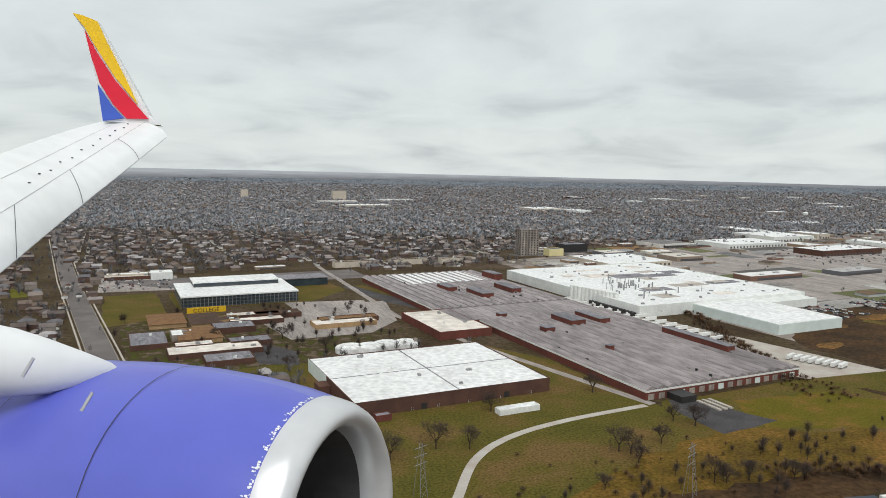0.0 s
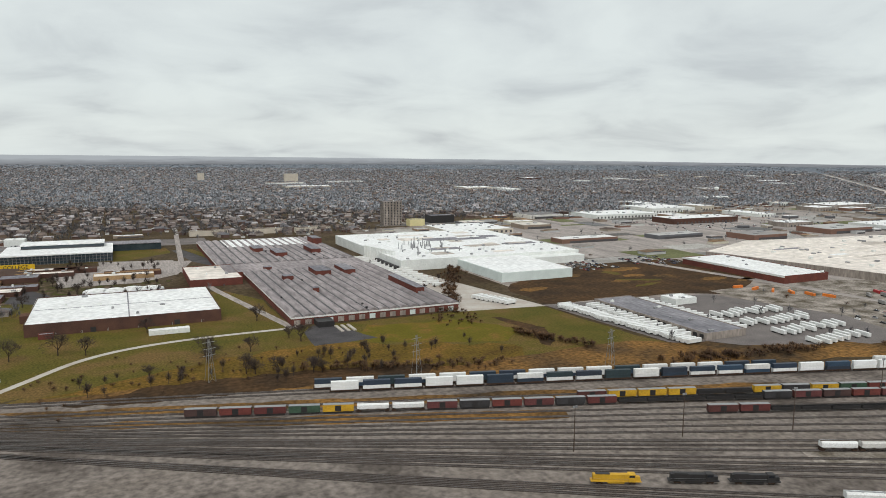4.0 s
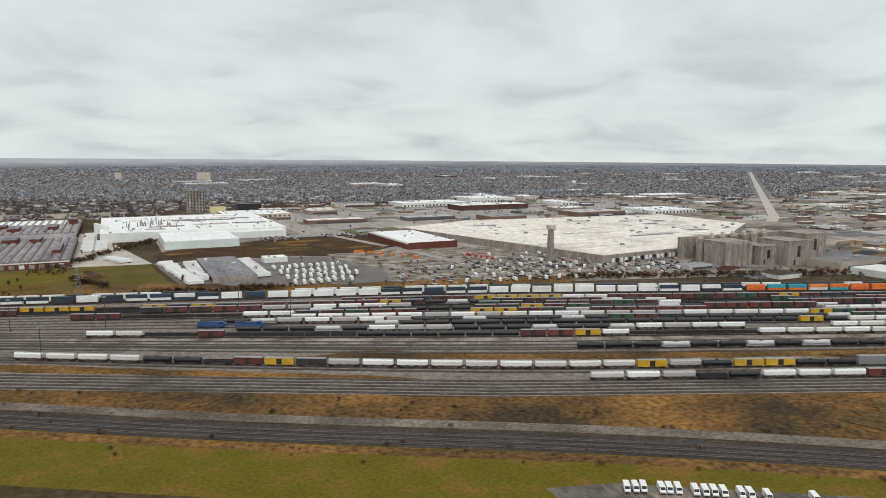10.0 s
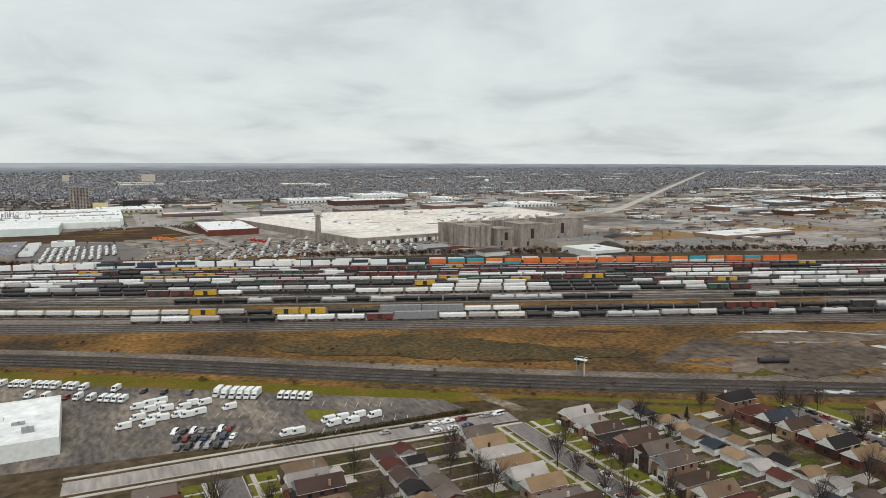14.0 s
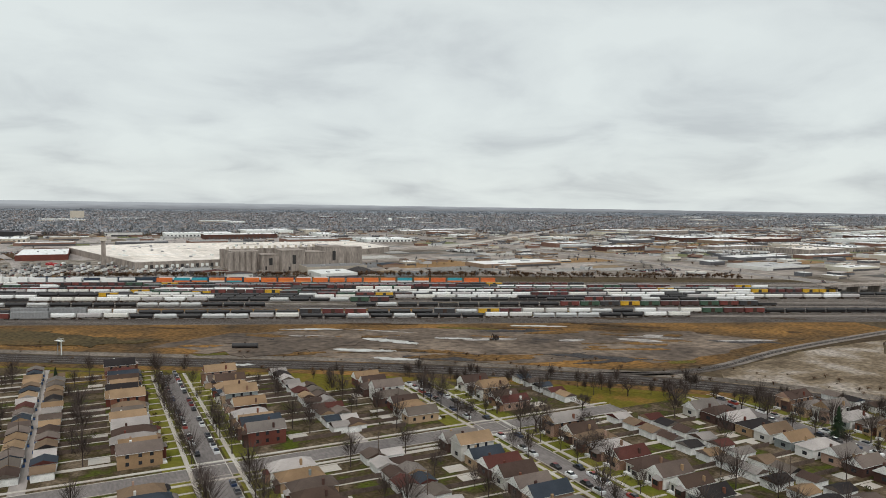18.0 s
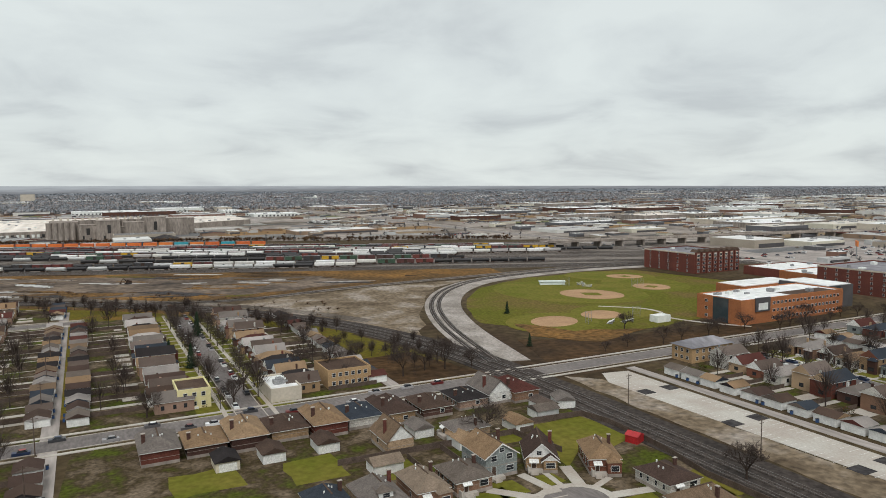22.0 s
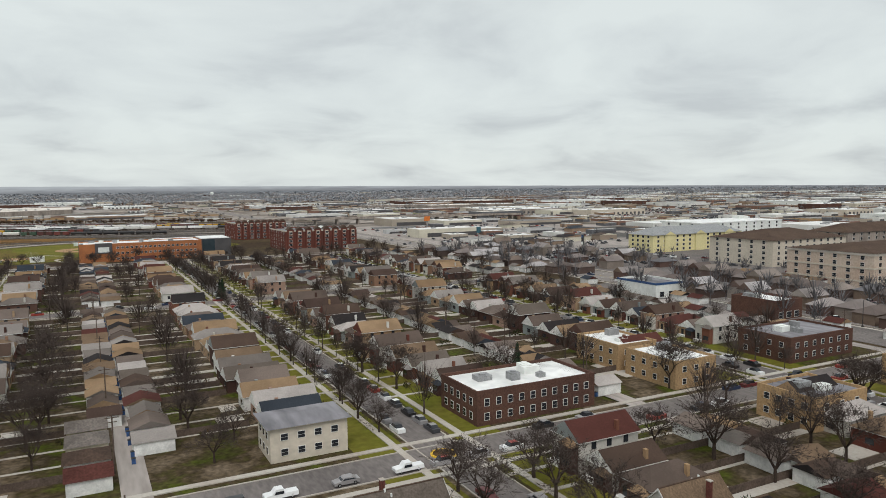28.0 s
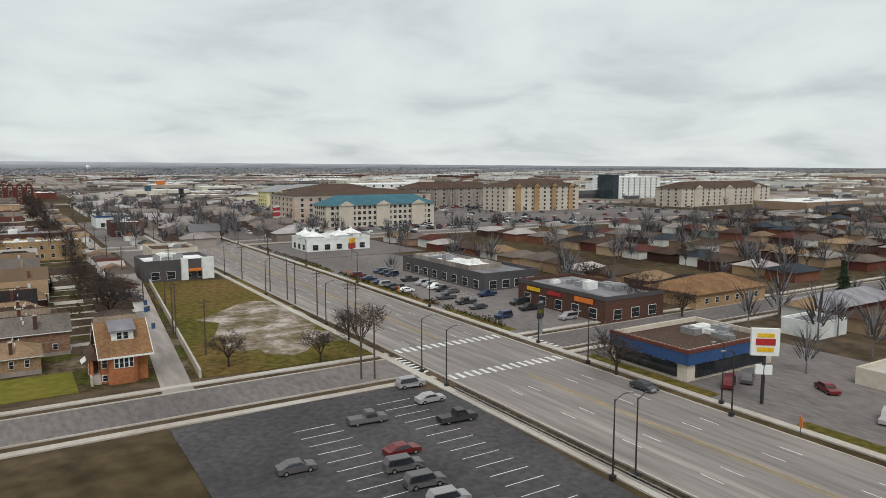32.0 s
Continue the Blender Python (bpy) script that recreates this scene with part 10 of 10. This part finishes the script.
def bleacher(x, y, turn):
    t = thing("bleacher", None, None, "small pale aluminium bleacher beside the diamond", "bleacher", "bleachers of the park", at=pose(x, y, 0.1, 0, 0, turn))
    for k in range(4):
        part("bench", Build().box(-4, k * 0.8, 0.4 + k * 0.4, 4, k * 0.8 + 0.35, 0.47 + k * 0.4), M_LINE, t)
    for s in (-3, 3):
        part("support", Build().add([(s, 0, 0), (s + 0.1, 0, 0), (s + 0.1, 2.8, 0), (s, 2.8, 0), (s, 2.8, 1.6), (s + 0.1, 2.8, 1.6), (s, 0, 0.4), (s + 0.1, 0, 0.4)], [(0, 3, 4, 6), (1, 7, 5, 2), (6, 4, 5, 7), (3, 2, 5, 4)]), M_STEEL, t)
    return t


for x, y, a in ((-1366, 752, 40), (-1398, 752, 20), (-1440, 640, 200), (-1478, 668, 140)):
    backstop(x, y, a)
for x, y, a in ((-1376, 758, 40), (-1386, 760, 10), (-1447, 650, 110), (-1452, 640, 200)):
    bleacher(x, y, a)
dug = thing("dugout", Build().box(-9, -2, 0, 9, 2, 2.2), M_MINT, "long pale green dugout beside the outfield", "dugout", at=pose(-1434, 628, 0.1, 0, 0, -25))
part("roof", Build().box(-9.6, -2.6, 2.2, 9.6, 2.6, 2.6), M_MINT, dug)
hut = block("park_hut", -1407, 765, -1398, 771, 3, M_WHITE, M_ROOFW, "small white park hut", "hut")
# brown wet hollow below the park path, with bushes
sheet("wet_hollow", wobble([(-1322, 765), (-1334, 735), (-1350, 765), (-1382, 778), (-1345, 790)], 2, 8, 51), 0.165, M_REED, "brown wet hollow with dry reeds")

# ---- lettering panel and signs of the corner shops ----
sp = thing("shop_board", Build().box(-0.15, 0, 1.2, 0.15, 9, 4.4), M_WHITE, "white painted board with dark letters on posts", "sign", at=pose(-1660, 1284.5, 0.1, 0, 0, 65))
for k in range(5):
    part("letter_bar", Build().box(0.15, 1.0 + k * 1.5, 2.0, 0.2, 2.1 + k * 1.5, 3.6), M_BLACK, sp)
for k in range(2):
    part("post", Build().box(-0.12, 0.5 + 7.6 * k, 0, 0.12, 0.8 + 7.6 * k, 1.2), M_STEEL, sp)


# ---- kerbside lamp posts and hydrants, bus shelter and railing by the lot ----
rail = thing("lot_railing", None, None, "black steel railing between lot and pavement", "railing")
for k in range(24):
    part("post", Build().box(-1672.3, 1463 + k * 2, 0, -1672.2, 1463.1 + k * 2, 1.0), M_BLACK, rail)
part("top_bar", Build().box(-1672.32, 1463, 1.0, -1672.18, 1509.2, 1.08), M_BLACK, rail)
part("low_bar", Build().box(-1672.3, 1463, 0.4, -1672.2, 1509.2, 0.46), M_BLACK, rail)


# ---- the orange brick house on the last corner ----
ch = thing("corner_house", None, None, "orange brick corner bungalow with tan gabled roof and white dormer", "house", at=pose(-1628, 1429, 0.02, 0, 0, 180))
bay = [(-2.4, 0), (-2.4, -0.9), (-1.7, -1.5), (1.4, -1.5), (2.1, -0.9), (2.1, 0)]
wall = Build().box(-3.3, 0, 0, 3.8, 9.5, 5.2).prism(bay, 0, 5.0).box(-4.8, 3.2, 0, -3.3, 9.3, 3.9)
wall.add([(-3.3, 0, 5.2), (-3.3, 9.5, 5.2), (-3.3, 4.75, 9.0), (3.8, 0, 5.2), (3.8, 9.5, 5.2), (3.8, 4.75, 9.0)], [(0, 2, 1), (3, 4, 5)])
part("wall", wall, M_BRICKO, ch)
top = Build()
for y0, z0 in ((-1.9, 4.75), (10.2, 4.8)):
    top.add([(-3.9, y0, z0), (4.4, y0, z0), (4.4, 4.75, 9.4), (-3.9, 4.75, 9.4), (-3.9, y0, z0 - 0.25), (4.4, y0, z0 - 0.25), (4.4, 4.75, 9.15), (-3.9, 4.75, 9.15)], [(0, 1, 2, 3), (7, 6, 5, 4), (0, 4, 5, 1), (1, 5, 6, 2), (3, 7, 4, 0)])
part("roof", top, M_ROOFTAN, ch)
edge = Build()
for x in (-4.0, 4.4):
    for y0 in (-2.0, 10.3):
        edge.add([(x, y0, 4.8), (x + 0.1, y0, 4.8), (x + 0.1, 4.75, 9.45), (x, 4.75, 9.45), (x, y0, 4.5), (x + 0.1, y0, 4.5), (x + 0.1, 4.75, 9.15), (x, 4.75, 9.15)], [(0, 1, 2, 3), (7, 6, 5, 4), (0, 3, 7, 4), (1, 5, 6, 2)])
part("eaves_board", edge.box(-4.0, -2.05, 4.45, 4.5, -1.9, 4.72), M_FRAME, ch, "white eaves board")
part("porch_roof", Build().hip(-5.3, 1.0, -2.7, 9.7, 3.9, 1.3), M_BROWNROOF, ch)
part("porch_post", Build().box(-4.8, 1.4, 1.1, -4.4, 1.8, 3.9), M_BRICKO, ch)
dm = part("dormer", Build().add([(-1.5, 1.0, 6.6), (1.9, 1.0, 6.6), (1.9, 1.0, 8.5), (-1.5, 1.0, 8.5), (-1.5, 4.4, 9.0), (1.9, 4.4, 9.0), (-1.5, 4.4, 9.45), (1.9, 4.4, 9.45)], [(0, 1, 2, 3), (0, 3, 6, 4), (1, 5, 7, 2)]), M_FRAME, ch, "white clad dormer")
part("dormer_roof", Build().add([(-1.9, 0.5, 8.5), (2.3, 0.5, 8.5), (2.3, 4.7, 9.55), (-1.9, 4.7, 9.55), (-1.9, 0.5, 8.3), (2.3, 0.5, 8.3), (2.3, 4.7, 9.35), (-1.9, 4.7, 9.35)], [(0, 1, 2, 3), (0, 4, 5, 1), (1, 5, 6, 2), (3, 7, 4, 0), (7, 6, 5, 4)]), M_ROOFG, dm)
for x in (-0.3, 0.7):
    part("window", window_mesh(0.9, 1.3), None, dm, at=pose(x, 1.0, 6.9))
for x in (-1.2, -0.45, 0.3, 1.05):
    part("window", window_mesh(0.75, 1.7), None, ch, at=pose(x, -1.52, 2.7))
part("window", window_mesh(0.9, 1.8), None, ch, at=pose(-2.85, -0.02, 2.6))
part("window", window_mesh(0.9, 1.1), None, ch, at=pose(-2.85, -0.02, 0.4))
part("door", door_mesh(), None, ch, at=pose(-4.0, 3.18, 1.15))
part("porch", Build().box(-4.8, 1.2, 0, -3.3, 3.2, 1.1), M_CONC, ch)
part("steps", Build().box(-4.7, 0.6, 0, -3.4, 1.2, 0.75).box(-4.7, 0.0, 0, -3.4, 0.6, 0.4).box(-5.0, -0.6, 0, -4.7, 1.2, 1.5), M_CONC, ch)
part("awning", Build().add([(-4.85, 4.6, 3.5), (-4.85, 7.4, 3.5), (-5.9, 7.4, 2.7), (-5.9, 4.6, 2.7), (-4.85, 4.6, 3.35), (-4.85, 7.4, 3.35), (-5.9, 7.4, 2.55), (-5.9, 4.6, 2.55)], [(0, 3, 2, 1), (4, 5, 6, 7), (3, 7, 6, 2), (0, 4, 7, 3), (1, 2, 6, 5)]), M_FRAME, ch, "white metal awning")
for y, z in ((5.2, 2.0), (6.6, 2.0), (5.6, 0.5)):
    part("window", window_mesh(1.0, 1.2), None, ch, at=pose(-4.8, y, z, 0, 0, -90))
part("window", window_mesh(0.9, 1.3), None, ch, at=pose(-3.32, 4.75, 6.2, 0, 0, -90))
sheet("corner_lawn", [(-1602, 1418.5), (-1621, 1418.5), (-1621, 1432), (-1602, 1432)], 0.10, M_LAWN, "bright lawn beside the corner house", "grass")

# golden patches on the dark bare field
rg = random.Random(12)
for k in range(14):
    x, y, a, c = rg.uniform(-840, -570), rg.uniform(-520, -350), rg.uniform(8, 34), rg.uniform(4, 14)
    if inside(x, y, [(-545, -400), (-565, -440), (-770, -540), (-860, -510), (-850, -380), (-760, -300), (-700, -330), (-548, -345)]):
        sheet("dry_patch", wobble(oval(x, y, a, c, rg.uniform(-0.4, 0.4), 14), 2.5, 5, 300 + k), 0.05 + 0.004 * k, M_REED if k % 3 else M_GRASS, "patch of dry golden grass in the field")

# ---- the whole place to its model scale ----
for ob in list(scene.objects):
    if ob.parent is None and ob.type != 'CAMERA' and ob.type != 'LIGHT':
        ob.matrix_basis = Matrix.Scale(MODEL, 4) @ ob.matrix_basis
